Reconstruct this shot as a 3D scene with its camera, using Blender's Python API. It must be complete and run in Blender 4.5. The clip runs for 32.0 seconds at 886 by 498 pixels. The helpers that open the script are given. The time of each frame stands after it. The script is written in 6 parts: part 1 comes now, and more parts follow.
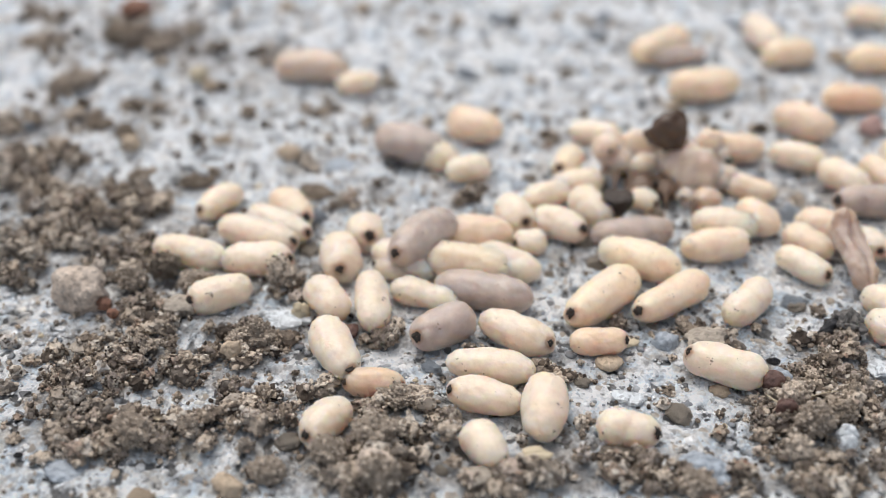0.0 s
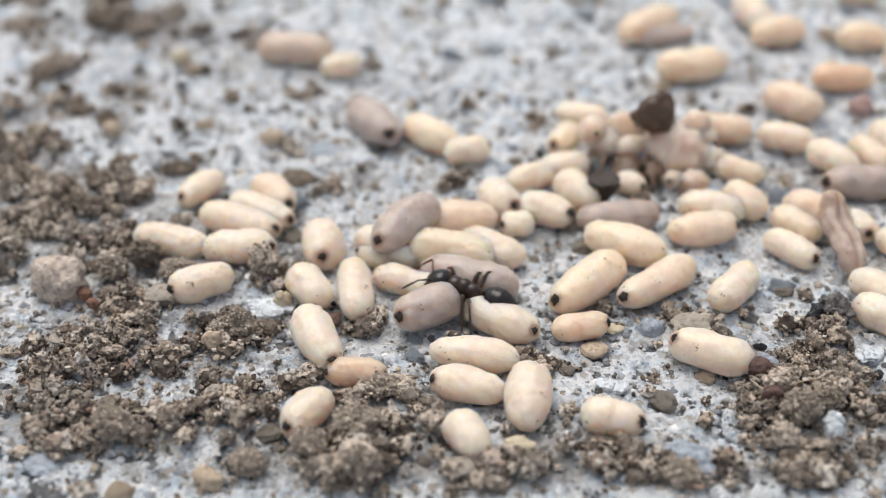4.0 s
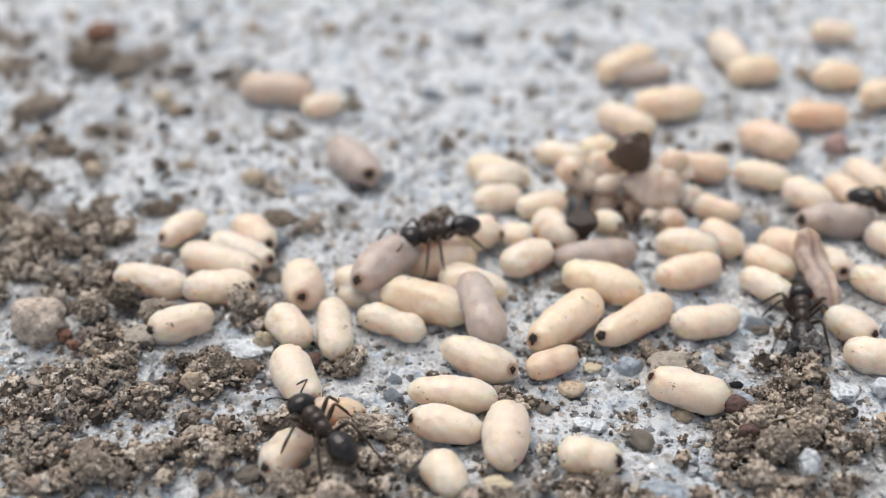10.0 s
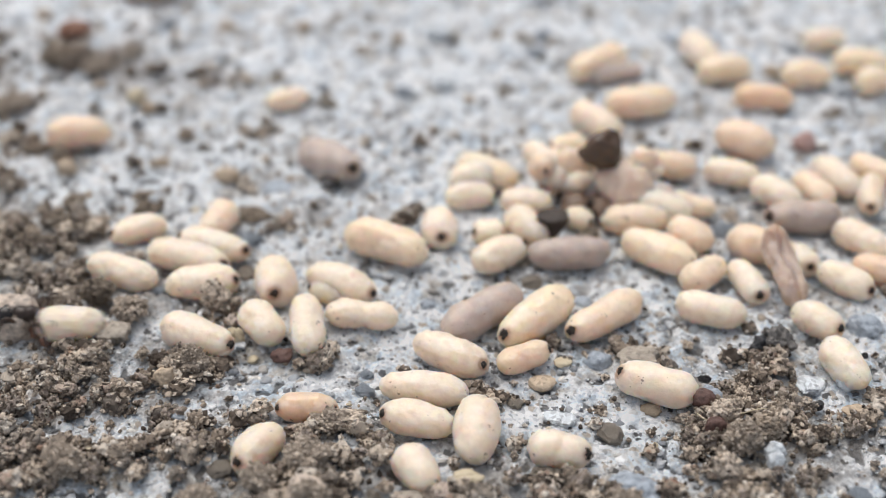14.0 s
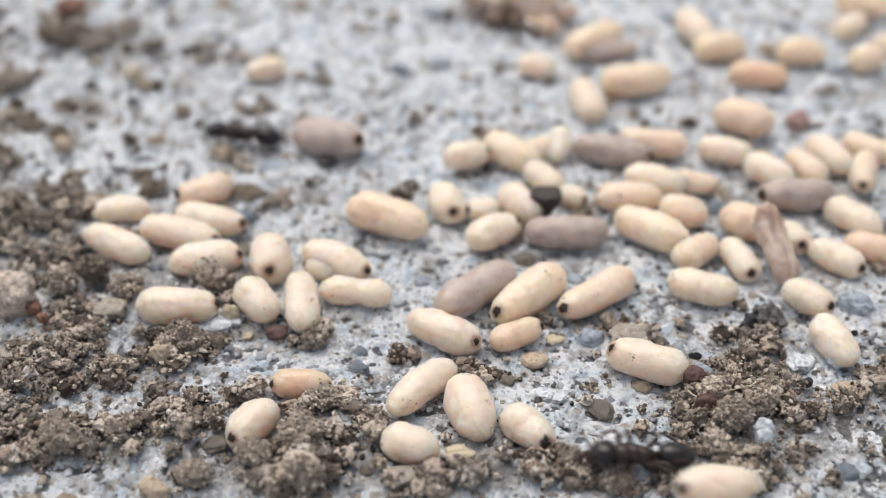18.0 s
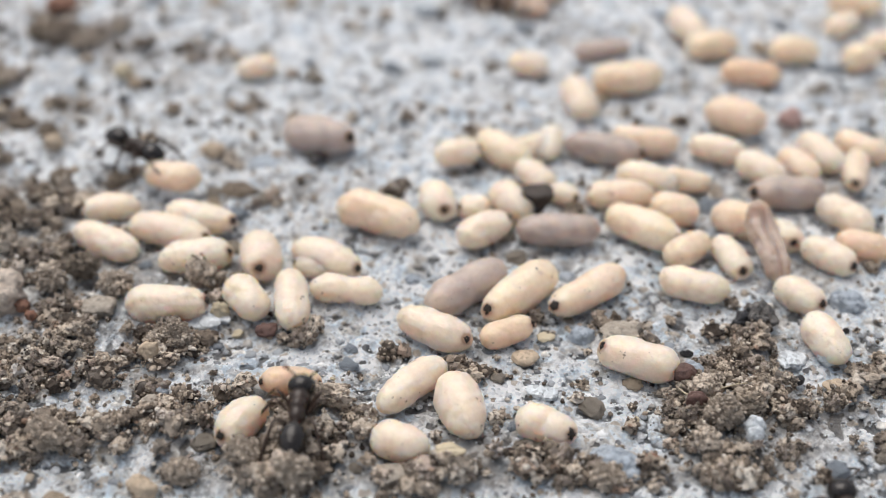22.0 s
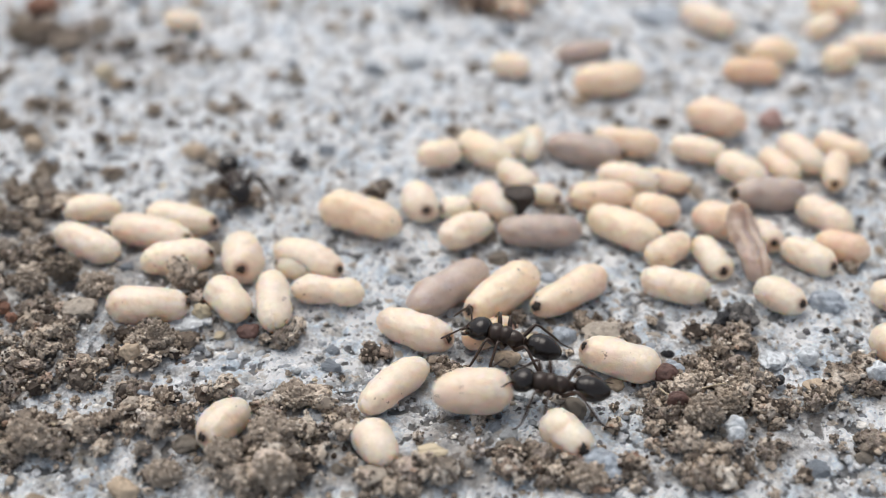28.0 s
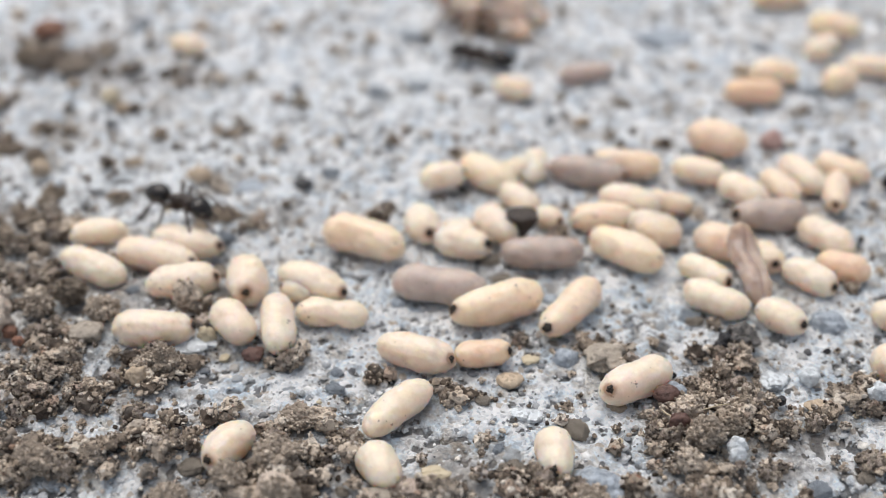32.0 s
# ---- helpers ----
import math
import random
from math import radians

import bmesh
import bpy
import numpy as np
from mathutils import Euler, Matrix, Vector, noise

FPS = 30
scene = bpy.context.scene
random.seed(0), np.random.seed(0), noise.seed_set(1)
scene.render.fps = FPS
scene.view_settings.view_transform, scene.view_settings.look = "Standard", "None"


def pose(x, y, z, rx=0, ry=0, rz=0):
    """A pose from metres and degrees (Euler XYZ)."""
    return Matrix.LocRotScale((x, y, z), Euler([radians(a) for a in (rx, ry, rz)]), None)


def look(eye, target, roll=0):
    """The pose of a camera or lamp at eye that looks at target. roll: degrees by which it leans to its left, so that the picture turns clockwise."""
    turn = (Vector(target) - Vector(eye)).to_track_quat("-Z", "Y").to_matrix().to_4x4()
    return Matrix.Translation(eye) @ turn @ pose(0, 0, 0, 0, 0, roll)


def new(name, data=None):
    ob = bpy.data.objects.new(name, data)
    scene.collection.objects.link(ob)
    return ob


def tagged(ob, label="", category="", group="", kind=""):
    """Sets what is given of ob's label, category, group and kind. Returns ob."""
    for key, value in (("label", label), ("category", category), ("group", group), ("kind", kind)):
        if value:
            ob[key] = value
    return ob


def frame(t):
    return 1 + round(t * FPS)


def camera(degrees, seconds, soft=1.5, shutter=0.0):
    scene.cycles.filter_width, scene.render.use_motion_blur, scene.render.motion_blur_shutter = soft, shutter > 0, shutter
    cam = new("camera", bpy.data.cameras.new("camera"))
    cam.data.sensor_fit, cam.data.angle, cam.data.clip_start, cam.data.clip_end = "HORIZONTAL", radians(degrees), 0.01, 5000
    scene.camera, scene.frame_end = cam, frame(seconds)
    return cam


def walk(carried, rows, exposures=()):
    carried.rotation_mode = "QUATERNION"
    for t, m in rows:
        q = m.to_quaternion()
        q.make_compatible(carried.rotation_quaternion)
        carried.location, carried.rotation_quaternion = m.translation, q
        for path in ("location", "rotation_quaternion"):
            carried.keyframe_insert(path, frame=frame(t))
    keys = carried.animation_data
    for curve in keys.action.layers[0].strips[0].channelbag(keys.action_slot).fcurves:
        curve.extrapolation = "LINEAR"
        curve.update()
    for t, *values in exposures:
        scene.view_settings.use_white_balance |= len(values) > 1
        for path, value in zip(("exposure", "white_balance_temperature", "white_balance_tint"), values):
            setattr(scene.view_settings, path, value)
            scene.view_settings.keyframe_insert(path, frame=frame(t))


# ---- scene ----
MM = 0.001
cam = camera(40, 32.0, soft=0.9, shutter=0.5)
cam.data.dof.use_dof = True
cam.data.dof.focus_distance = 0.0414
cam.data.dof.aperture_fstop = 38
walk(cam, [
    (0, look((-0.00081, -0.03779, 0.02902), (-0.001726, 0.000307, -0.000160), -0.235)),
    (0.5, look((-0.00075, -0.03775, 0.02917), (-0.001767, 0.000294, -0.000083), -0.412)),
    (1, look((-0.00071, -0.03770, 0.02904), (-0.001743, 0.000309, -0.000262), -0.438)),
    (1.5, look((-0.00059, -0.03750, 0.02897), (-0.001581, 0.000467, -0.000383), -0.526)),
    (2, look((-0.00041, -0.03735, 0.02904), (-0.001461, 0.000372, -0.000619), -0.667)),
    (2.5, look((-0.00041, -0.03733, 0.02906), (-0.001362, 0.000290, -0.000730), -0.590)),
    (3, look((-0.00040, -0.03726, 0.02898), (-0.001281, 0.000325, -0.000859), -0.536)),
    (3.5, look((-0.00029, -0.03717, 0.02909), (-0.001170, 0.000358, -0.000829), -0.655)),
    (5.5, look((-0.00023, -0.03703, 0.02899), (-0.001061, 0.000334, -0.001136), -0.635)),
    (6, look((-0.00023, -0.03712, 0.02898), (-0.001078, 0.000243, -0.001139), -0.638)),
    (6.5, look((-0.00011, -0.03703, 0.02920), (-0.000923, 0.000491, -0.000730), -0.742)),
    (7, look((0.00001, -0.03708, 0.02942), (-0.000851, 0.000614, -0.000282), -0.930)),
    (7.5, look((-0.00005, -0.03718, 0.02944), (-0.000848, 0.000724, 0.000002), -0.878)),
    (8, look((0.00002, -0.03712, 0.02945), (-0.000818, 0.000861, 0.000110), -0.874)),
    (8.5, look((-0.00018, -0.03720, 0.02932), (-0.000898, 0.000730, -0.000080), -0.739)),
    (9, look((-0.00007, -0.03713, 0.02941), (-0.000841, 0.000775, -0.000029), -0.782)),
    (9.5, look((-0.00000, -0.03715, 0.02943), (-0.000693, 0.000864, 0.000130), -0.714)),
    (10, look((0.00011, -0.03719, 0.02949), (-0.000305, 0.001063, 0.000499), -0.495)),
    (10.5, look((0.00015, -0.03711, 0.02962), (0.000154, 0.001236, 0.000756), -0.264)),
    (11, look((0.00036, -0.03697, 0.02946), (0.000291, 0.001362, 0.000574), -0.426)),
    (11.5, look((0.00017, -0.03716, 0.02966), (0.000327, 0.001204, 0.000816), -0.169)),
    (12, look((0.00020, -0.03719, 0.02976), (0.000368, 0.001292, 0.001069), -0.238)),
    (12.5, look((0.00030, -0.03729, 0.02973), (0.000470, 0.001134, 0.000957), -0.170)),
    (13, look((0.00050, -0.03721, 0.02965), (0.000639, 0.001093, 0.000711), -0.189)),
    (13.5, look((0.00029, -0.03745, 0.02952), (0.000749, 0.000837, 0.000571), 0.200)),
    (15.5, look((0.00069, -0.03767, 0.02976), (0.000993, 0.000380, 0.000506), 0.175)),
    (16, look((0.00064, -0.03769, 0.02979), (0.000927, 0.000082, 0.000178), 0.127)),
    (16.5, look((0.00067, -0.03779, 0.02989), (0.000953, 0.000021, 0.000322), 0.182)),
    (17, look((0.00060, -0.03783, 0.02981), (0.000966, 0.000055, 0.000335), 0.312)),
    (17.5, look((0.00070, -0.03764, 0.02996), (0.001029, 0.000028, 0.000214), 0.207)),
    (18, look((0.00063, -0.03775, 0.02986), (0.001022, -0.000093, 0.000092), 0.229)),
    (18.5, look((0.00067, -0.03776, 0.02978), (0.001095, -0.000068, 0.000059), 0.290)),
    (19, look((0.00066, -0.03781, 0.02973), (0.001139, -0.000083, 0.000061), 0.395)),
    (19.5, look((0.00065, -0.03776, 0.02981), (0.001199, -0.000041, 0.000130), 0.336)),
    (20, look((0.00077, -0.03773, 0.02994), (0.001254, 0.000019, 0.000294), 0.239)),
    (20.5, look((0.00079, -0.03769, 0.02987), (0.001247, 0.000010, 0.000169), 0.191)),
    (21, look((0.00077, -0.03772, 0.02978), (0.001250, -0.000046, 0.000041), 0.281)),
    (21.5, look((0.00074, -0.03773, 0.02973), (0.001303, -0.000090, -0.000048), 0.347)),
    (22, look((0.00082, -0.03772, 0.02962), (0.001377, -0.000020, -0.000077), 0.410)),
    (22.5, look((0.00067, -0.03782, 0.02962), (0.001426, -0.000073, -0.000018), 0.640)),
    (23, look((0.00084, -0.03769, 0.02981), (0.001560, 0.000015, 0.000113), 0.470)),
    (23.5, look((0.00093, -0.03765, 0.02979), (0.001730, 0.000093, 0.000145), 0.491)),
    (24, look((0.00091, -0.03771, 0.02972), (0.001866, 0.000059, 0.000106), 0.636)),
    (24.5, look((0.00090, -0.03773, 0.02970), (0.001962, -0.000006, 0.000032), 0.743)),
    (25, look((0.00084, -0.03774, 0.02972), (0.002009, -0.000056, 0.000018), 0.923)),
    (25.5, look((0.00086, -0.03771, 0.02956), (0.002064, 0.000071, -0.000032), 0.914)),
    (27.5, look((0.00096, -0.03764, 0.02970), (0.002150, 0.000155, 0.000128), 0.857)),
    (28, look((0.00085, -0.03776, 0.02964), (0.002086, -0.000037, -0.000013), 0.958)),
    (28.5, look((0.00099, -0.03776, 0.02969), (0.002132, 0.000017, 0.000100), 0.744)),
    (29, look((0.00105, -0.03761, 0.02977), (0.002122, 0.000073, 0.000061), 0.595)),
    (29.5, look((0.00098, -0.03773, 0.02962), (0.002089, 0.000057, 0.000035), 0.708)),
    (30, look((0.00099, -0.03774, 0.02973), (0.002073, 0.000050, 0.000151), 0.690)),
    (30.5, look((0.00092, -0.03783, 0.02973), (0.002041, 0.000076, 0.000306), 0.742)),
    (31, look((0.00080, -0.03793, 0.02977), (0.002050, 0.000160, 0.000584), 0.910)),
    (31.5, look((0.00088, -0.03790, 0.02983), (0.002001, 0.000212, 0.000671), 0.712)),
    (32, look((0.00095, -0.03791, 0.03003), (0.001959, 0.000223, 0.000892), 0.505)),
])

# ---- world and light: bright overcast sky ----
SUN_UP, SUN_ROUND = radians(68), radians(-30)
world = bpy.data.worlds.new("sky")
scene.world = world
world.use_nodes = True
wn = world.node_tree
sky = wn.nodes.new("ShaderNodeTexSky")
sky.sky_type, sky.sun_disc, sky.sun_elevation, sky.sun_rotation = "NISHITA", False, SUN_UP, SUN_ROUND
sky.dust_density, sky.air_density = 3.0, 1.0
grey = wn.nodes.new("ShaderNodeHueSaturation")  # a thin white overcast takes most of the blue out of the sky
grey.inputs["Saturation"].default_value = 0.42
wn.links.new(sky.outputs[0], grey.inputs["Color"])
wn.links.new(grey.outputs[0], wn.nodes["Background"].inputs[0])
wn.nodes["Background"].inputs[1].default_value = 0.135
sun = new("sun", bpy.data.lights.new("sun", "SUN"))
sun.data.energy, sun.data.angle, sun.data.color = 1.7, radians(50), (1.0, 0.93, 0.855)
sun.matrix_world = look((0, 0, 0), (-math.sin(SUN_ROUND) * math.cos(SUN_UP), -math.cos(SUN_ROUND) * math.cos(SUN_UP), -math.sin(SUN_UP)))
scene.view_settings.exposure = 0.08


# ---- materials ----
class Nodes:
    """A short way to write node materials."""

    def __init__(self, name):
        self.mat = bpy.data.materials.new(name)
        self.mat.use_nodes = True
        self.tree = self.mat.node_tree
        self.bsdf = self.tree.nodes["Principled BSDF"]
        self.coord = self.tree.nodes.new("ShaderNodeTexCoord")

    def put(self, socket, value):
        if isinstance(value, bpy.types.NodeSocket):
            self.tree.links.new(value, socket)
        else:
            socket.default_value = value

    def noise(self, scale, detail=4.0, rough=0.6, space="Object", out=0, distort=0.0):
        n = self.tree.nodes.new("ShaderNodeTexNoise")
        self.put(n.inputs["Vector"], self.coord.outputs[space])
        n.inputs["Scale"].default_value, n.inputs["Detail"].default_value, n.inputs["Roughness"].default_value = scale, detail, rough
        n.inputs["Distortion"].default_value = distort
        return n.outputs[out]

    def cells(self, scale, out="Distance", space="Object", feature="F1"):
        n = self.tree.nodes.new("ShaderNodeTexVoronoi")
        n.feature = feature
        self.put(n.inputs["Vector"], self.coord.outputs[space])
        n.inputs["Scale"].default_value = scale
        return n.outputs[out]

    def ramp(self, value, *stops):
        n = self.tree.nodes.new("ShaderNodeValToRGB")
        self.put(n.inputs[0], value)
        points = n.color_ramp.elements
        ends = [points[0], points[1]]
        ends[0].position, ends[1].position = stops[0][0], stops[-1][0]
        for k, (at, col) in enumerate(stops):
            e = points[0] if k == 0 else points[len(points) - 1] if k == len(stops) - 1 else points.new(at)
            e.color = (*col, 1) if isinstance(col, tuple) else (col, col, col, 1)
        return n.outputs[0]

    def mix(self, fac, a, b, blend="MIX"):
        n = self.tree.nodes.new("ShaderNodeMix")
        n.data_type, n.blend_type = "RGBA", blend
        self.put(n.inputs[0], fac)
        for socket, v in ((n.inputs[6], a), (n.inputs[7], b)):
            self.put(socket, (*v, 1) if isinstance(v, tuple) else v)
        return n.outputs[2]

    def maths(self, op, a, b=0.0):
        n = self.tree.nodes.new("ShaderNodeMath")
        n.operation = op
        self.put(n.inputs[0], a)
        self.put(n.inputs[1], b)
        return n.outputs[0]

    def bump(self, height, strength=0.5, distance=0.0001):
        n = self.tree.nodes.new("ShaderNodeBump")
        n.inputs["Strength"].default_value, n.inputs["Distance"].default_value = strength, distance
        self.put(n.inputs["Height"], height)
        self.put(self.bsdf.inputs["Normal"], n.outputs[0])

    def attribute(self, name):
        n = self.tree.nodes.new("ShaderNodeAttribute")
        n.attribute_name = name
        return n.outputs["Fac"]

    def chance(self):
        return self.tree.nodes.new("ShaderNodeObjectInfo").outputs["Random"]

    def island(self):
        return self.tree.nodes.new("ShaderNodeNewGeometry").outputs["Random Per Island"]

    def done(self, color, rough=0.6, **more):
        self.put(self.bsdf.inputs["Base Color"], (*color, 1) if isinstance(color, tuple) else color)
        self.put(self.bsdf.inputs["Roughness"], rough)
        for key, v in more.items():
            self.put(self.bsdf.inputs[key.replace("_", " ")], v)
        return self.mat


def concrete_material():
    m = Nodes("weathered_concrete")
    # sandy paste: blue-grey, grey and ochre bits
    paste = m.ramp(m.noise(1500, 6, 0.7), (0.36, (0.07, 0.07, 0.072)), (0.44, (0.29, 0.29, 0.285)), (0.52, (0.55, 0.545, 0.53)), (0.62, (0.75, 0.72, 0.67)))
    paste = m.mix(m.ramp(m.noise(700, 4, 0.6, distort=0.6), (0.50, 0.0), (0.58, 0.6)), paste, (0.30, 0.37, 0.44))
    paste = m.mix(m.ramp(m.noise(300, 4, 0.6, distort=0.6), (0.54, 0.0), (0.62, 0.6)), paste, (0.44, 0.36, 0.27))
    # bluish-white crust of lime on the high spots, worn through in places
    worn = m.maths("ADD", m.attribute("lime"), m.maths("MULTIPLY", m.maths("SUBTRACT", m.noise(2100, 7, 0.75), 0.5), 4.6))
    worn = m.maths("ADD", worn, m.maths("MULTIPLY", m.maths("SUBTRACT", m.noise(330, 4, 0.6), 0.5), 2.6))
    lime = m.mix(m.ramp(m.noise(800, 7, 0.75), (0.42, 0.0), (0.56, 1.0)), (0.60, 0.70, 0.79), (0.94, 0.955, 0.965))
    lime = m.mix(m.ramp(m.noise(3900, 4, 0.7), (0.33, 0.7), (0.41, 0.0)), lime, (0.36, 0.385, 0.41))
    lime = m.mix(m.ramp(m.noise(420, 6, 0.68, distort=0.4), (0.55, 0.0), (0.66, 0.8)), lime, (0.34, 0.325, 0.31))
    col = m.mix(m.ramp(worn, (-0.02, 0.0), (0.16, 1.0)), paste, lime)
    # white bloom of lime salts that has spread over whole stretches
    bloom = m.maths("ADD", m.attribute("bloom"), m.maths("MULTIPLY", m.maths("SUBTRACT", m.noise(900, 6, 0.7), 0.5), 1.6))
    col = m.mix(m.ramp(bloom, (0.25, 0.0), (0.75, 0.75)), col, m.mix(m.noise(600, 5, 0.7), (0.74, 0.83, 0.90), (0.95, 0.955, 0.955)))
    # old brownish and greenish stains, worn in patches
    stain = m.ramp(m.noise(560, 7, 0.72, distort=0.5), (0.53, 0.0), (0.62, 0.55))
    col = m.mix(m.ramp(m.noise(560, 7, 0.72, distort=0.5), (0.41, 0.92), (0.50, 0.0)), col, (0.93, 0.95, 0.965))
    col = m.mix(stain, col, m.mix(m.noise(1700, 4, 0.6), (0.25, 0.21, 0.145), (0.50, 0.41, 0.30)))
    # crystals and sand grains, each a little lighter or darker
    col = m.mix(1.0, col, m.ramp(m.cells(7500, "Color"), (0.12, (0.76, 0.76, 0.77)), (0.42, (1.05, 1.05, 1.05)), (0.85, (1.28, 1.28, 1.27))), "MULTIPLY")
    col = m.mix(m.ramp(m.cells(3600, "Color"), (0.08, 0.85), (0.095, 0.0)), col, (0.12, 0.12, 0.13))
    col = m.mix(m.ramp(m.cells(4700, "Color"), (0.86, 0.0), (0.88, 0.7)), col, (0.48, 0.39, 0.29))
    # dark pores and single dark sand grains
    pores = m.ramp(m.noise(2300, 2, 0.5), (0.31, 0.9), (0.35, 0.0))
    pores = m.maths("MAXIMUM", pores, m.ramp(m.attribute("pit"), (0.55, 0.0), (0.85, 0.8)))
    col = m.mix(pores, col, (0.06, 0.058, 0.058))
    # brown dust under the soil, its dark tone carrying painted shade of gaps between crumbs
    dust = m.ramp(m.maths("ADD", m.attribute("dust"), m.maths("MULTIPLY", m.maths("SUBTRACT", m.noise(900, 6, 0.7), 0.5), 1.9)), (0.50, 0.0), (1.0, 0.62))
    brown = m.mix(m.ramp(m.noise(2600, 5, 0.7), (0.4, 0.0), (0.6, 1.0)), (0.09, 0.073, 0.06), (0.40, 0.345, 0.285))
    col = m.mix(dust, col, brown)
    height = m.maths("ADD", m.noise(2200, 8, 0.75), m.maths("MULTIPLY", pores, -0.3))
    m.bump(height, 1.0, 0.00034)
    return m.done(col, 0.78)


def grit_material():
    m = Nodes("sand_in_concrete")
    own = m.ramp(m.island(), (0.0, (0.06, 0.06, 0.065)), (0.08, (0.16, 0.17, 0.185)), (0.20, (0.28, 0.31, 0.345)), (0.46, (0.46, 0.49, 0.52)), (0.54, (0.44, 0.37, 0.29)), (0.62, (0.62, 0.64, 0.66)), (0.86, (0.84, 0.87, 0.89)), (0.95, (0.92, 0.92, 0.91)), (1.0, (0.82, 0.78, 0.70)))
    col = m.mix(m.ramp(m.noise(4500, 4, 0.7), (0.4, 0.6), (0.55, 0.0)), own, (0.30, 0.30, 0.29))
    m.bump(m.noise(6000, 5, 0.75), 0.8, 0.00008)
    return m.done(col, 0.6)


def soil_material(name, single=False):
    m = Nodes(name)
    # every grain of a crumb has a tone of its own: dark humus deepened for crevice shade, grey-brown silt, pale quartz
    own = m.ramp(m.island(), (0.0, (0.03, 0.02, 0.015)), (0.20, (0.15, 0.118, 0.09)), (0.50, (0.44, 0.36, 0.28)), (0.76, (0.69, 0.59, 0.475)), (0.90, (0.75, 0.69, 0.605)), (0.95, (0.38, 0.25, 0.175)), (1.0, (0.72, 0.69, 0.65)))
    if single:
        own = m.mix(1.0, own, m.ramp(m.chance(), (0.0, (0.72, 0.70, 0.68)), (0.5, (1.0, 1.0, 1.0)), (1.0, (1.18, 1.18, 1.16))), "MULTIPLY")
    # near-black blotches paint in the shade of crevices between grains
    col = m.mix(m.ramp(m.noise(5200, 5, 0.75), (0.39, 0.9), (0.49, 0.0)), own, (0.055, 0.042, 0.033))
    col = m.mix(m.ramp(m.noise(620, 3, 0.6), (0.48, 0.0), (0.66, 0.4)), col, (0.54, 0.49, 0.43))
    m.bump(m.noise(6500, 6, 0.8), 0.8, 0.00008)
    return m.done(col, 0.9)


def silk_material(name, deep, pale, inner=None):
    m = Nodes(name)
    base = m.mix(m.noise(500, 4, 0.6), deep, pale)
    base = m.mix(m.maths("MULTIPLY", m.chance(), 0.4), base, tuple(0.87 * c for c in deep))
    # brownish stains that soak the silk in places
    base = m.mix(m.ramp(m.noise(420, 5, 0.6, distort=0.8), (0.52, 0.0), (0.68, 0.42)), base, (0.84 * deep[0], 0.72 * deep[1], 0.60 * deep[2]))
    if inner:
        bands = m.ramp(m.noise(700, 3, 0.5, distort=1.0), (0.4, 0.0), (0.62, 0.55))
        base = m.mix(bands, base, inner)
    # a few soft grey spots where the pupa shows dark
    base = m.mix(m.ramp(m.noise(1100, 1, 0.4), (0.22, 0.5), (0.33, 0.0)), base, (0.40 * deep[0], 0.37 * deep[1], 0.38 * deep[2]))
    # scattered brown flecks stuck to the silk
    flecks = m.ramp(m.noise(3600, 3, 0.6), (0.30, 0.85), (0.325, 0.0))
    base = m.mix(flecks, base, (0.20, 0.14, 0.10))
    base = m.mix(1.0, base, m.ramp(m.noise(2600, 6, 0.7), (0.35, (0.90, 0.88, 0.86)), (0.55, (1.0, 1.0, 1.0)), (0.7, (1.03, 1.03, 1.03))), "MULTIPLY")
    # rusty ring of dried gut waste that has soaked the silk round the dark tip
    ring = m.maths("ADD", m.attribute("tip"), m.maths("MULTIPLY", m.maths("SUBTRACT", m.noise(2400, 4, 0.65), 0.5), 0.4))
    base = m.mix(m.ramp(ring, (0.40, 0.0), (0.58, 0.22), (0.74, 0.85)), base, (0.34, 0.20, 0.12))
    # fibres: fine lengthwise streaks
    m.bump(m.maths("ADD", m.noise(1300, 5, 0.6), m.maths("MULTIPLY", m.noise(5200, 5, 0.75), 0.5)), 0.4, 0.00012)
    b = m.bsdf.inputs
    b["Subsurface Weight"].default_value, b["Subsurface Scale"].default_value = 1.0, 0.0013
    b["Subsurface Radius"].default_value = (1.0, 0.70, 0.42)
    b["Sheen Weight"].default_value = 0.15
    b["Specular IOR Level"].default_value = 0.8
    return m.done(base, 0.4)


def plain_material(name, a, b, scale, rough, bump=0.3, depth=0.00006, grit=False, **more):
    m = Nodes(name)
    if bump >= 0.8 and not grit:  # rough mineral: crystals of many tones
        speck = m.ramp(m.cells(6500, "Color"), (0.15, (0.66, 0.66, 0.67)), (0.5, (1.0, 1.0, 1.0)), (0.85, (1.2, 1.2, 1.2)))
        a, b = m.mix(1.0, a, speck, "MULTIPLY"), m.mix(1.0, b, speck, "MULTIPLY")
    if grit:
        grain = m.ramp(m.island(), (0.0, (0.45, 0.42, 0.40)), (0.5, (1.0, 1.0, 1.0)), (0.88, (1.35, 1.36, 1.38)), (1.0, (1.7, 1.72, 1.75)))
        a, b = m.mix(1.0, a, grain, "MULTIPLY"), m.mix(1.0, b, grain, "MULTIPLY")
    m.bump(m.noise(scale * 2, 5, 0.7), bump, depth)
    return m.done(m.mix(m.noise(scale, 4, 0.65), a, b), rough, **more)


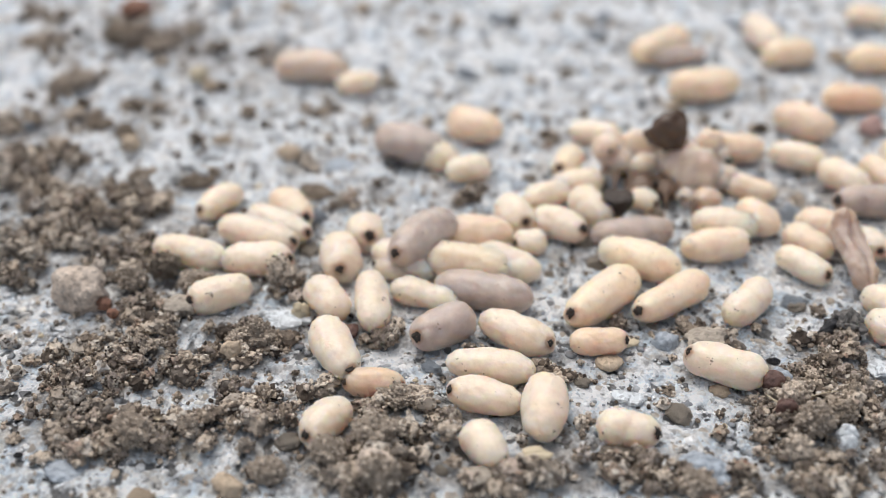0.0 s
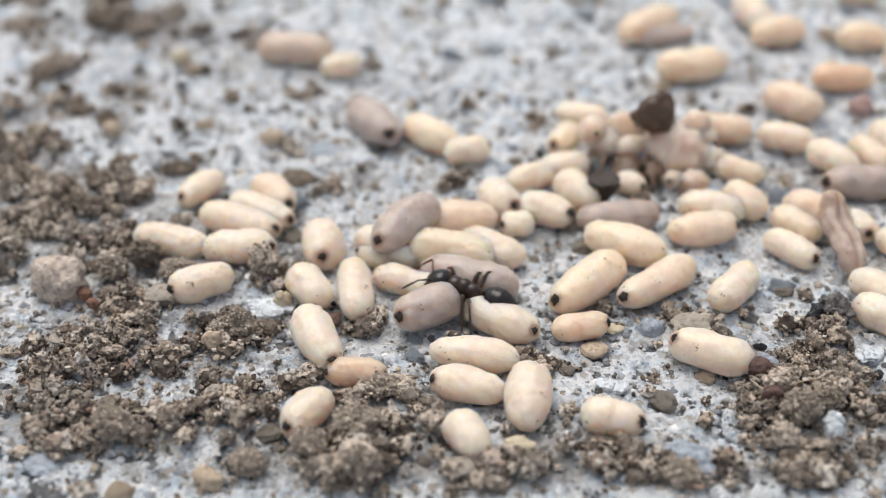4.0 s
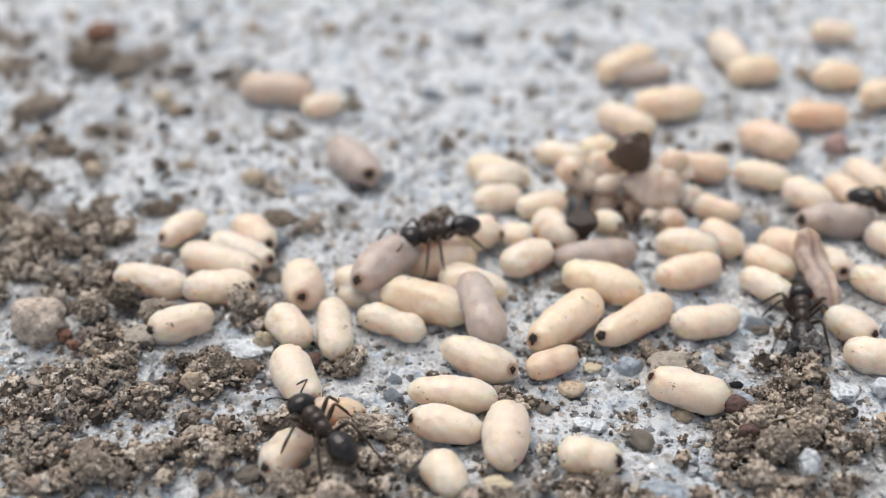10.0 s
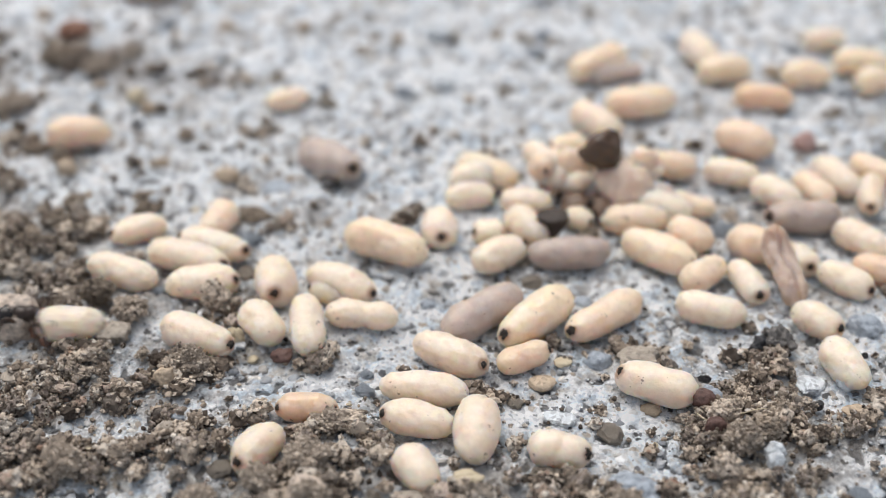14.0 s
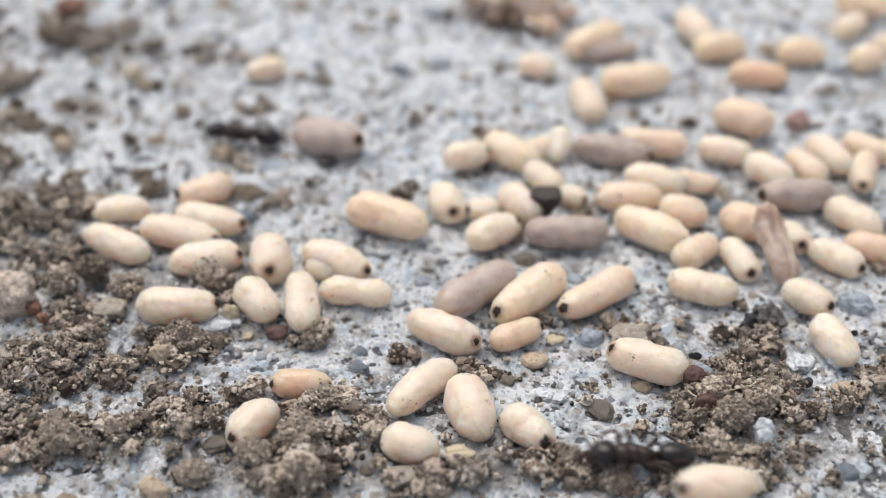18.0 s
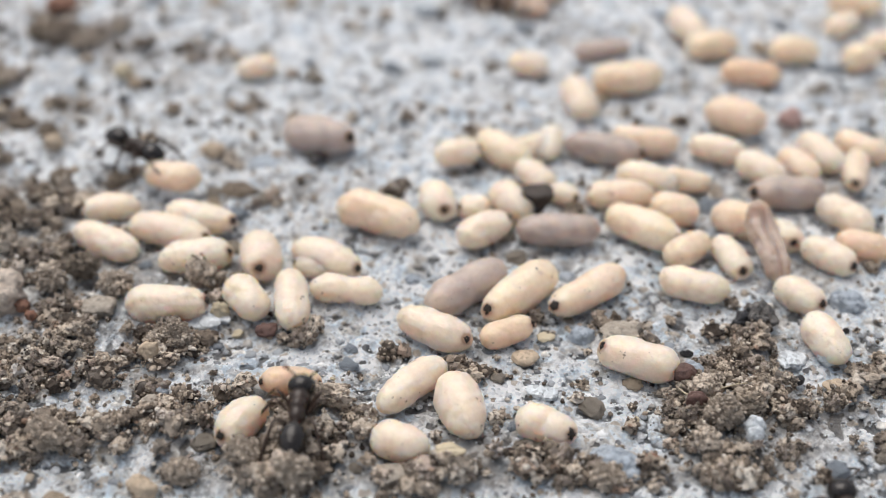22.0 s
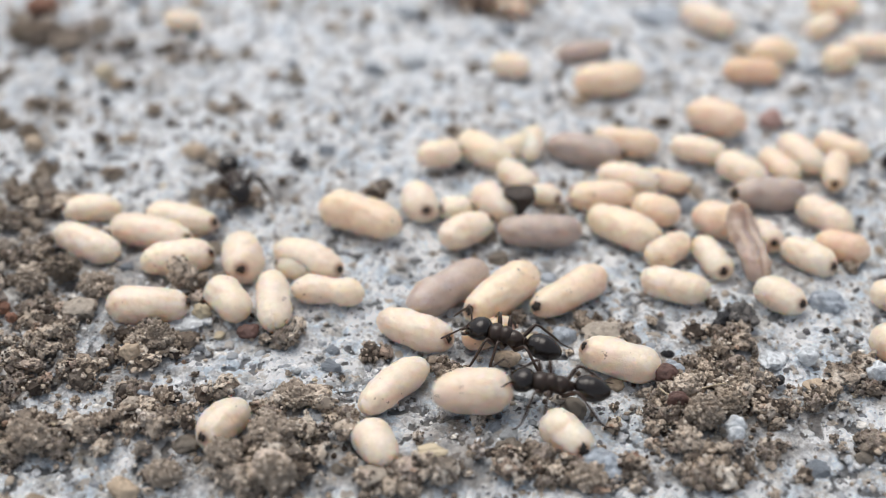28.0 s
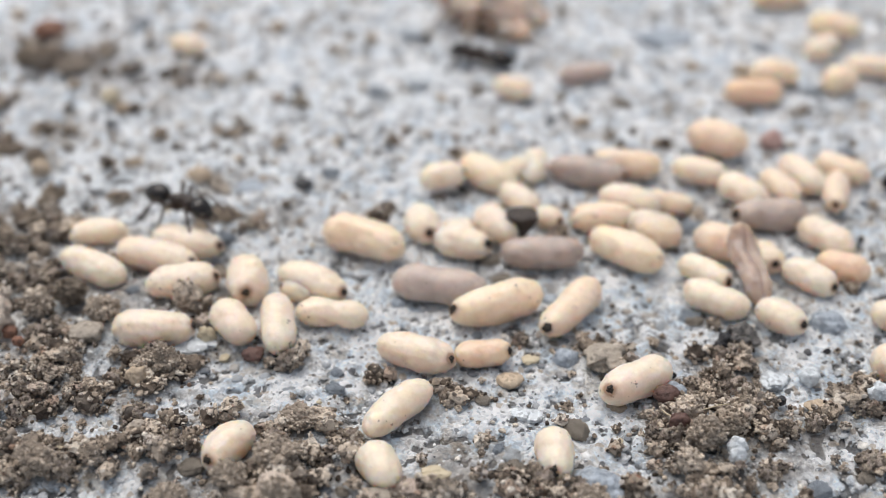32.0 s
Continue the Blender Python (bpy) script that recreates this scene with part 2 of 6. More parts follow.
CONCRETE, GRIT = concrete_material(), grit_material()
SOIL, CLOD = soil_material("dry_soil"), soil_material("clod_of_dry_soil", True)
SILK = {
    "cream": silk_material("cream_silk", (0.815, 0.672, 0.545), (0.870, 0.764, 0.664)),
    "yellow": silk_material("yellow_silk", (0.830, 0.658, 0.489), (0.885, 0.760, 0.617)),
    "tan": silk_material("beige_silk", (0.800, 0.619, 0.478), (0.860, 0.721, 0.594)),
    "pink": silk_material("pinkish_silk", (0.740, 0.532, 0.392), (0.820, 0.648, 0.512)),
    "orange": silk_material("orange_silk", (0.760, 0.532, 0.368), (0.840, 0.652, 0.492)),
    "greytan": silk_material("greyish_silk", (0.469, 0.395, 0.354), (0.639, 0.551, 0.493), (0.360, 0.309, 0.290)),
    "dull": silk_material("dull_tan_silk", (0.58, 0.47, 0.385), (0.72, 0.62, 0.53)),
    "husk": silk_material("torn_husk_silk", (0.413, 0.319, 0.265), (0.572, 0.478, 0.419), (0.239, 0.167, 0.133)),
    "grey": silk_material("grey_silk", (0.400, 0.338, 0.303), (0.579, 0.489, 0.432), (0.279, 0.242, 0.231)),
}
TONE = {
    "rust": plain_material("rusty_stone", (0.19, 0.085, 0.055), (0.36, 0.20, 0.135), 1800, 0.7, 0.8, 0.00008),
    "maroon": plain_material("dark_red_stone", (0.07, 0.035, 0.03), (0.19, 0.11, 0.09), 2200, 0.6, 0.9, 0.0001),
    "beige": plain_material("beige_stone", (0.40, 0.31, 0.24), (0.74, 0.65, 0.56), 1500, 0.7, 0.9, 0.00014),
    "tan": plain_material("tan_stone", (0.25, 0.22, 0.18), (0.48, 0.42, 0.35), 1500, 0.7, 0.9, 0.0001),
    "ochre": plain_material("ochre_stone", (0.40, 0.31, 0.215), (0.60, 0.49, 0.37), 1800, 0.7, 0.8, 0.00008),
    "slate": plain_material("slate_stone", (0.13, 0.16, 0.20), (0.56, 0.62, 0.68), 1300, 0.45, 0.8, 0.00012),
    "white": plain_material("lime_white", (0.46, 0.51, 0.55), (0.84, 0.87, 0.88), 1800, 0.75, 0.9, 0.0001),
    "clod": plain_material("dark_clod", (0.16, 0.13, 0.10), (0.44, 0.365, 0.285), 2600, 0.9, 1.0, 0.00016, True),
    "clay": plain_material("brown_clod", (0.32, 0.265, 0.21), (0.66, 0.57, 0.47), 2600, 0.9, 1.0, 0.00016, True),
    "straw": plain_material("straw_chip", (0.45, 0.37, 0.24), (0.70, 0.62, 0.46), 1500, 0.6, 0.5, 0.00008),
    "black": plain_material("black_fragment", (0.008, 0.008, 0.009), (0.04, 0.04, 0.045), 1500, 0.3, 0.8, 0.0001),
    "scab": plain_material("dried_dark_waste", (0.012, 0.009, 0.008), (0.075, 0.05, 0.035), 1500, 0.5, 0.8, 0.0001),
    "char": plain_material("dark_crust", (0.02, 0.019, 0.018), (0.30, 0.28, 0.26), 1300, 0.25, 1.0, 0.00012),
    "pink": plain_material("pink_grain", (0.40, 0.25, 0.22), (0.55, 0.38, 0.34), 1500, 0.7, 0.5, 0.00008),
}
PUPA = silk_material("naked_pupa_skin", (0.74, 0.57, 0.45), (0.88, 0.79, 0.71), (0.52, 0.38, 0.30))
PUPA.node_tree.nodes["Principled BSDF"].inputs["Roughness"].default_value = 0.28
PUPA_BROWN = plain_material("brown_pupa_skin", (0.06, 0.036, 0.024), (0.28, 0.18, 0.12), 1500, 0.35, 0.6, 0.0001)
PUPA_DARK = plain_material("dark_brown_pupa_head", (0.016, 0.013, 0.012), (0.15, 0.085, 0.05), 700, 0.22, 0.5, 0.00012)
SPOT = plain_material("dark_end_crust", (0.012, 0.010, 0.009), (0.05, 0.038, 0.03), 4000, 0.7, 0.9, 0.0001)
ANT = plain_material("black_ant_shell", (0.007, 0.006, 0.006), (0.022, 0.016, 0.013), 1500, 0.25, 0.25, 0.00003)
ANT_THORAX = plain_material("dark_brown_ant_shell", (0.014, 0.009, 0.007), (0.05, 0.028, 0.018), 1500, 0.36, 0.3, 0.00003)
ANT_LEG = plain_material("brown_ant_leg", (0.022, 0.013, 0.009), (0.065, 0.038, 0.025), 1500, 0.4, 0.1, 0.00002)


# ---- building helpers ----
def mesh_of(name, verts, faces, material, smooth=True):
    me = bpy.data.meshes.new(name)
    me.from_pydata([tuple(v) for v in verts], [], faces)
    me.materials.append(material)
    if smooth:
        me.polygons.foreach_set("use_smooth", [True] * len(me.polygons))
    me.update()
    return me


def part(name, verts, faces, material, parent=None, label="", smooth=True):
    ob = new(name, mesh_of(name, verts, faces, material, smooth))
    if parent:
        ob.parent = parent
    return tagged(ob, label) if label else ob


def revolve(profile, turns=18):
    """Rings of (x, radius, y shift, z shift) about the x axis, closed at both ends."""
    verts, faces = [], []
    n = len(profile)
    for x, r, sy, sz in profile:
        for k in range(turns):
            a = 2 * math.pi * k / turns
            verts.append(Vector((x, sy + r * math.cos(a), sz + r * math.sin(a))))
    for i in range(n - 1):
        for k in range(turns):
            l = (k + 1) % turns
            faces.append((i * turns + k, (i + 1) * turns + k, (i + 1) * turns + l, i * turns + l))
    for i, flip in ((0, False), (n - 1, True)):
        x, _, sy, sz = profile[i]
        verts.append(Vector((x, sy, sz)))
        for k in range(turns):
            l = (k + 1) % turns
            f = (len(verts) - 1, i * turns + k, i * turns + l)
            faces.append(f[::-1] if flip else f)
    return verts, faces


def tube(points, radii, turns=7):
    """A closed tube through the points."""
    verts, faces = [], []
    pts = [Vector(p) for p in points]
    for i, p in enumerate(pts):
        d = (pts[min(i + 1, len(pts) - 1)] - pts[max(i - 1, 0)]).normalized()
        u = d.cross(Vector((0.13, 0.31, 0.94))).normalized()
        v = d.cross(u)
        for k in range(turns):
            a = 2 * math.pi * k / turns
            verts.append(p + radii[i] * (math.cos(a) * u + math.sin(a) * v))
    for i in range(len(pts) - 1):
        for k in range(turns):
            l = (k + 1) % turns
            faces.append((i * turns + k, i * turns + l, (i + 1) * turns + l, (i + 1) * turns + k))
    faces.append(tuple(range(turns))[::-1])
    faces.append(tuple(range((len(pts) - 1) * turns, len(pts) * turns)))
    return verts, faces


def ball(level=2):
    bm = bmesh.new()
    bmesh.ops.create_icosphere(bm, subdivisions=level, radius=1.0)
    verts, faces = [v.co.copy() for v in bm.verts], [tuple(v.index for v in f.verts) for f in bm.faces]
    bm.free()
    return verts, faces


def joined(pieces):
    verts, faces = [], []
    for v, f in pieces:
        faces += [tuple(i + len(verts) for i in g) for g in f]
        verts += list(v)
    return verts, faces


# ---- the ground ----
PATCHES = []


def soil(x, y, rx, ry, weight):
    PATCHES.append((x, y, rx, ry, weight))


soil(-19.9, 7.2, 2.74, 4.31, 1.05)
soil(-17.1, 2.9, 3.50, 3.34, 1.05)
soil(-14.4, 1.4, 3.41, 2.36, 1)
soil(-14.8, -1.5, 3.25, 2.15, 0.95)
soil(-18.0, 0.6, 1.80, 2.73, 0.9)
soil(-11.5, -1.5, 2.82, 1.42, 0.95)
soil(-9.1, -1.4, 2.82, 1.58, 1.1)
soil(-7.5, -2.1, 1.28, 1.37, 1)
soil(-11.6, -4.4, 2.88, 1.28, 0.8)
soil(-9.4, -5.3, 2.63, 1.23, 0.95)
soil(-14.3, -6.0, 2.80, 1.22, 0.8)
soil(-12.0, -7.1, 3.33, 1.16, 1)
soil(-7.4, -7.6, 2.13, 1.12, 1)
soil(-14.1, -8.8, 2.47, 1.10, 0.8)
soil(-12.2, -10.3, 3.31, 1.29, 1.2)
soil(-9.9, -10.1, 2.77, 1.03, 1)
soil(-5.6, -10.0, 1.66, 1.02, 1.1)
soil(-4.8, -11.4, 2.69, 0.96, 1.3)
soil(-3.1, -9.2, 1.50, 1.31, 0.9)
soil(-3.0, -11.2, 2.52, 1.21, 1.3)
soil(0.2, -11.8, 2.49, 0.94, 1.1)
soil(2.4, -10.6, 1.64, 0.99, 1)
soil(3.8, -11.7, 1.77, 0.71, 1)
soil(5.6, -11.7, 1.06, 0.59, 1)
soil(10.4, -8.6, 2.07, 1.90, 1.4)
soil(11.2, -10.4, 2.18, 1.27, 1.05)
soil(12.9, -7.8, 1.53, 1.70, 1)
soil(9.2, -11.4, 1.60, 0.73, 0.8)
soil(8.9, -4.7, 1.42, 0.78, 0.7)
soil(6.4, -4.7, 1.22, 0.62, 0.5)
soil(-4.3, -5.8, 1.40, 0.89, 0.8)
soil(-3.3, -5.2, 1.21, 0.76, 0.6)
soil(-2.8, 3.6, 2.58, 1.02, 0.6)
soil(-4.7, 4.0, 1.42, 1.04, 0.6)
soil(-6.8, 1.5, 1.36, 1.16, 0.8)
soil(0.7, -7.7, 1.35, 0.83, 0.6)
soil(2.7, -6.6, 1.18, 0.87, 0.5)
soil(-17.5, 17.9, 3.46, 3.16, 0.6)
soil(-23.4, 19.1, 2.05, 2.66, 0.5)
soil(-9.4, 15.1, 1.39, 1.73, 0.6)
soil(-19.6, 12.7, 1.35, 1.39, 0.5)
soil(-14.6, 16.2, 1.69, 2.40, 0.5)
soil(6.7, 3.3, 1.86, 1.63, 0.7)
soil(-12.2, 4.7, 0.9, 0.5, 0.5)
soil(-16.9, 9.2, 0.77, 0.75, 0.5)
soil(3.9, -3.8, 1.24, 0.96, 0.4)
soil(12.9, -4.6, 1.22, 1.27, 0.6)
soil(-16.8, -5.2, 1.22, 1.28, -0.9)
soil(-7.7, -4.1, 1.03, 0.58, -1.2)
soil(-9.6, -11.8, 1.61, 0.84, -1.3)
soil(-14.3, -12.1, 1.24, 0.61, -1)
soil(-11.1, -8.6, 1.33, 0.49, -0.7)
soil(-16.1, -8.1, 0.77, 0.72, -0.8)
soil(-5.7, -9.2, 0.75, 0.32, -0.6)
soil(6.5, -10.0, 1.47, 1.27, -1.2)
soil(5.0, -8.2, 1.14, 0.54, -0.8)
soil(6.9, -11.2, 0.90, 0.61, -1)
soil(-2.8, -6.4, 0.79, 0.58, -0.4)
soil(-15.7, -2.9, 0.64, 1.37, -0.8)
soil(12.8, -5.8, 1.79, 1.22, 0.4)
soil(12.6, -9.6, 1.48, 1.58, 0.5)
soil(7.6, -12.0, 2.12, 0.52, 0.8)
soil(10.6, -11.9, 1.94, 0.60, 0.5)
soil(10.6, -6.2, 1.18, 0.74, 0.6)
soil(3.7, -5.7, 1.40, 0.75, 0.45)
soil(-0.5, -6.4, 1.19, 0.58, 0.5)
soil(-19.0, 17.9, 4.33, 3.18, 0.35)
soil(-11.3, 13.4, 3.26, 2.21, 0.35)
soil(-7.8, 10.3, 2.08, 1.51, 0.3)
soil(-14.7, -8.3, 2.88, 0.85, 0.5)
soil(-8.6, -9.8, 2.97, 1.04, 0.5)
soil(-12.3, -11.6, 2.15, 0.74, 0.6)
soil(-7.3, -8.7, 1.14, 0.54, 0.6)
soil(-4.7, -8.1, 0.96, 0.68, 0.5)
soil(-1.6, -10.6, 1.46, 0.99, 0.8)
soil(1.7, -12.0, 2.12, 0.58, 0.7)
soil(-5.4, -12.4, 2.11, 0.46, 0.8)
soil(16.0, -7.6, 1.78, 1.46, 1.1)
soil(15.9, -10.5, 1.31, 1.31, 0.5)
soil(14.4, -9.2, 1.54, 1.09, 0.8)
soil(10.3, -11.2, 1.84, 0.62, 1)
soil(13.2, -5.6, 2.46, 0.77, 0.7)
soil(9.9, -5.7, 1.23, 0.61, 0.4)
soil(4.3, -4.7, 1.04, 0.56, 0.4)
soil(-15.8, 7.7, 2.01, 2.15, -0.9)
soil(-10.6, -11.8, 2.14, 0.62, -1)
soil(-10.7, -8.7, 1.71, 0.38, -0.6)
soil(14.6, -11.9, 1.09, 0.64, -0.4)
soil(-10.6, -8.75, 2.3, 0.50, -1.0)
soil(-11.9, -11.9, 1.8, 0.65, -1.2)
soil(-9.0, -11.6, 1.1, 0.55, -1.0)
soil(-4.6, -6.0, 1.3, 0.60, -1.0)
soil(-10.6, -5.7, 1.9, 0.38, -0.8)
soil(-7.3, -7.6, 1.4, 0.42, -0.8)
soil(-3.2, -9.6, 0.5, 0.65, -0.8)
soil(-13.5, 7.5, 4.5, 2.6, -0.9)
soil(-9.5, 6.8, 3.5, 1.8, -0.8)
soil(14.6, -7.2, 1.7, 1.0, -0.8)
soil(13.5, -5.2, 1.2, 0.5, -0.6)
soil(15.6, -9.7, 1.6, 1.0, -0.3)
soil(14.0, -11.0, 1.9, 0.6, 0.7)
soil(3.0, -8.6, 6.0, 2.4, 0.22)
soil(0.0, -1.5, 9.0, 4.0, 0.14)
soil(2.0, 8.5, 5.0, 2.0, 0.25)
soil(-4.0, 12.5, 4.5, 1.8, 0.28)
soil(10.0, 15.0, 4.0, 2.0, 0.25)
soil(7.0, -8.9, 1.6, 1.2, -0.8)
soil(12.6, -4.7, 1.3, 0.9, -0.6)


def value_noise(x, y, seed):
    """Smooth noise on a grid of unit cells, from 0 to 1, for arrays."""
    i, j = np.floor(x).astype(np.int64), np.floor(y).astype(np.int64)
    u, v = x - i, y - j
    u, v = u * u * (3 - 2 * u), v * v * (3 - 2 * v)

    def at(a, b):
        h = (a * 374761393 + b * 668265263 + seed * 974711) & 0x7FFFFFFF
        h = ((h ^ (h >> 13)) * 1274126177) & 0x7FFFFFFF
        return ((h ^ (h >> 16)) & 0xFFFF) / 65535.0

    return (at(i, j) * (1 - u) + at(i + 1, j) * u) * (1 - v) + (at(i, j + 1) * (1 - u) + at(i + 1, j + 1) * u) * v


def layered(x, y, size, seed, octaves=4):
    total, amp, out = 0.0, 1.0, 0.0
    for k in range(octaves):
        out = out + amp * value_noise(x / size * 2**k + 17.3 * k, y / size * 2**k - 9.1 * k, seed + k)
        total += amp
        amp *= 0.55
    return out / total


def soil_cover(x, y):
    """How thick the soil lies, from 0 to about 1, at places in millimetres."""
    d = np.zeros_like(x)
    for px, py, rx, ry, w in PATCHES:
        q = ((x - px) / rx) ** 2 + ((y - py) / ry) ** 2
        d = d + w * np.exp(-(q**1.5))
    return np.clip(d, 0, 1.3)


def tread(x, y):
    """How far loose soil lifts the feet, in millimetres."""
    return 0.5 * float(np.clip(soil_cover(np.array([x]), np.array([y])) - 0.35, 0, 0.8)[0])


def lime_crust(x, y):
    """Where the white crust of the concrete still stands, from 0 to 1."""
    return np.clip((0.5 * layered(x, y, 1.1, 51, 4) + 0.5 * layered(x, y, 4.2, 57, 3) - 0.335) * 7, 0, 1)


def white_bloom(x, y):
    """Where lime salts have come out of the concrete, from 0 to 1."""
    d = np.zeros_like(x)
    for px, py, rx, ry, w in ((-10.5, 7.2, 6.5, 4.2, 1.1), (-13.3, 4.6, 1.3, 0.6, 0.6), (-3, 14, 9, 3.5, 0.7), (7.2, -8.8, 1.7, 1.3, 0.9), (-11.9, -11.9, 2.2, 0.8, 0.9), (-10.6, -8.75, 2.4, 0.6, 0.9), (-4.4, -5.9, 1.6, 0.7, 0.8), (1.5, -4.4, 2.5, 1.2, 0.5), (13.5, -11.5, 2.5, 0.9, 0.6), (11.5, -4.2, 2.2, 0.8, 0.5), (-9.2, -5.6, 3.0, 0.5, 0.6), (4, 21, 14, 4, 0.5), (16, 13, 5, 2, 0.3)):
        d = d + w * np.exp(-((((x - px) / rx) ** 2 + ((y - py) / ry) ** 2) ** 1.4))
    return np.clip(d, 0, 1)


def ground_height(x, y):
    """The relief of the concrete and of the soil that lies on it, in millimetres."""
    rough = (layered(x, y, 2.6, 3, 5) - 0.5) * 0.36 + 0.10 * lime_crust(x, y) + (layered(x, y, 0.7, 11, 3) - 0.5) * 0.24
    cover = soil_cover(x, y) * (0.35 + 0.9 * layered(x, y, 1.7, 23, 3))
    near = np.exp(-((np.maximum(np.hypot(x, y - 4) - 60, 0) / 60) ** 2))
    return rough * near + 0.16 * np.clip(cover - 0.25, 0, 1) - 0.03


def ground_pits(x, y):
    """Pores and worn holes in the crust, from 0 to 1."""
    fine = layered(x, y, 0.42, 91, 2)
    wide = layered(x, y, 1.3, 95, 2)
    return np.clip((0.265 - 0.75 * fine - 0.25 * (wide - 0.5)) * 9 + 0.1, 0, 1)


def build_ground():
    outer = [45, 60, 85, 130, 250, 600, 2000, 10000, 60000, 400000]
    side = np.arange(21.3, 36.01, 0.3)
    xs = np.concatenate([[-o for o in outer[::-1]], -side[::-1], np.arange(-21, 21.001, 0.075), side, outer])
    ys = np.concatenate([[-o for o in outer[::-1]], np.arange(-30, -14.1, 0.4), np.arange(-14, 4, 0.075), np.arange(4, 13, 0.12), np.arange(13, 46.01, 0.25), [o + 10 for o in outer]])
    gx, gy = np.meshgrid(xs, ys)
    jitter = np.random.RandomState(4).uniform(-0.025, 0.025, gx.shape + (2,))
    core = (np.abs(gx) < 35.9) & (gy > -29) & (gy < 45)
    gx, gy = gx + jitter[..., 0] * core, gy + jitter[..., 1] * core
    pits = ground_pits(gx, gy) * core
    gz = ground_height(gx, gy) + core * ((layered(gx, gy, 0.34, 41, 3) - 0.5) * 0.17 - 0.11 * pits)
    n, m = gx.shape
    verts = np.stack([gx, gy, gz], -1).reshape(-1, 3) * MM
    i = (np.arange(n - 1)[:, None] * m + np.arange(m - 1)).ravel()
    faces = np.stack([i, i + 1, i + m + 1, i + m], -1)
    me = bpy.data.meshes.new("ground")
    me.from_pydata(verts, [], faces.tolist())
    me.polygons.foreach_set("use_smooth", np.ones(len(faces), bool))
    near = np.exp(-((np.maximum(np.hypot(gx, gy - 4) - 40, 0) / 25) ** 2))
    dust = me.attributes.new("dust", "FLOAT", "POINT")
    cover = soil_cover(gx, gy) * (0.5 + 0.8 * layered(gx, gy, 1.2, 31, 4))
    dust.data.foreach_set("value", (np.clip(cover * 0.95 + 1.9 * np.clip(layered(gx, gy, 4.5, 77, 4) - 0.53, 0, 1), 0.0, 0.95) * near).ravel().astype(np.float32))
    lime = me.attributes.new("lime", "FLOAT", "POINT")
    lime.data.foreach_set("value", (lime_crust(gx, gy) * near + 0.4 * (1 - near)).ravel().astype(np.float32))
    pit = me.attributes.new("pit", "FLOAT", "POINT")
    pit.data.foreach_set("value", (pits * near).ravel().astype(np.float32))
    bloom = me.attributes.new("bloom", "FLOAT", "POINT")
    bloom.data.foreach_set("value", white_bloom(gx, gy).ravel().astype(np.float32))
    me.materials.append(CONCRETE)
    return tagged(new("ground", me), "weathered bluish-white concrete slab with sandy speckles and soil dust", "ground", kind="structure")


build_ground()


# ---- soil crumbs ----
def cluster(rng, grains, level, low, high):
    """A crumb about one unit across: a rough core with angular grains stuck all over it."""
    shift = Vector((rng.uniform(0, 90), rng.uniform(0, 90), 0))
    v, f = ball(level)
    wide = [p * 0.40 * (0.88 + 0.55 * noise.fractal(p * 1.5 + shift, 0.8, 2.0, 3)) for p in v]
    pieces = [(wide, f)]
    v, f = ball(1)
    for _ in range(grains):
        at = wide[rng.randrange(len(wide))]
        r = rng.uniform(low, high) * (1.5 if rng.random() < 0.08 else 1.0)
        turn = Euler((rng.uniform(0, 6.28), rng.uniform(0, 6.28), rng.uniform(0, 6.28))).to_matrix() @ Matrix.Diagonal((r * rng.uniform(0.8, 1.35), r, r * rng.uniform(0.55, 1.0)))
        pieces.append(([at * rng.uniform(0.9, 1.12) + turn @ (p * rng.uniform(0.75, 1.2)) for p in v], f))
    return joined(pieces)


def crumb_shapes(count, grains, level):
    rng = random.Random(5 + grains)
    made = [cluster(rng, grains, level, 0.06, 0.14) for _ in range(count)]
    return [(np.array([tuple(p) for p in v]), f) for v, f in made]


def scatter(name, label, places, sizes, shapes, material, seed, sink=0.25, category="soil", smooth=False, flat=0.85, pile=0.0):
    """Many crumbs in one mesh, each turned and squeezed in its own way."""
    rng = np.random.RandomState(seed)
    vs, fs, base = [], [], 0
    heights = ground_height(places[:, 0], places[:, 1])
    if pile:  # where the soil lies thick the crumbs lie on one another
        heights = heights + pile * np.clip(soil_cover(places[:, 0], places[:, 1]) - 0.45, 0, 0.8) * rng.rand(len(places))
    for (x, y), z, s in zip(places, heights, sizes):
        v, f = shapes[rng.randint(len(shapes))]
        turn = np.array(Euler(rng.uniform(0, 6.28, 3)).to_matrix())
        w = (v @ turn.T) * s * rng.uniform(0.75, 1.25, 3) * (1, 1, flat)
        vs.append(w + (x, y, z + s * (0.5 - sink) * 0.6))
        fs += [tuple(i + base for i in g) for g in f]
        base += len(v)
    verts = np.concatenate(vs) * MM
    me = bpy.data.meshes.new(name)
    me.from_pydata(verts, [], fs)
    me.materials.append(material)
    if smooth:
        me.polygons.foreach_set("use_smooth", np.ones(len(fs), bool))
    me.update()
    return tagged(new(name, me), label, category, kind="stuff")


def strewn(count, low, seed, power=1.0, box=(-30, 30, -17, 38)):
    """Places where soil lies, the more the thicker it is."""
    rng = np.random.RandomState(seed)
    x, y = rng.uniform(box[0], box[1], count), rng.uniform(box[2], box[3], count)
    cover = soil_cover(x, y) * np.clip(7.0 * layered(x, y, 1.5, 23, 3) - 2.9, 0, 1.6)
    keep = rng.uniform(0, 1, count) < low + np.clip(cover - 0.2, 0, 1) ** power
    return np.stack([x, y], -1)[keep]


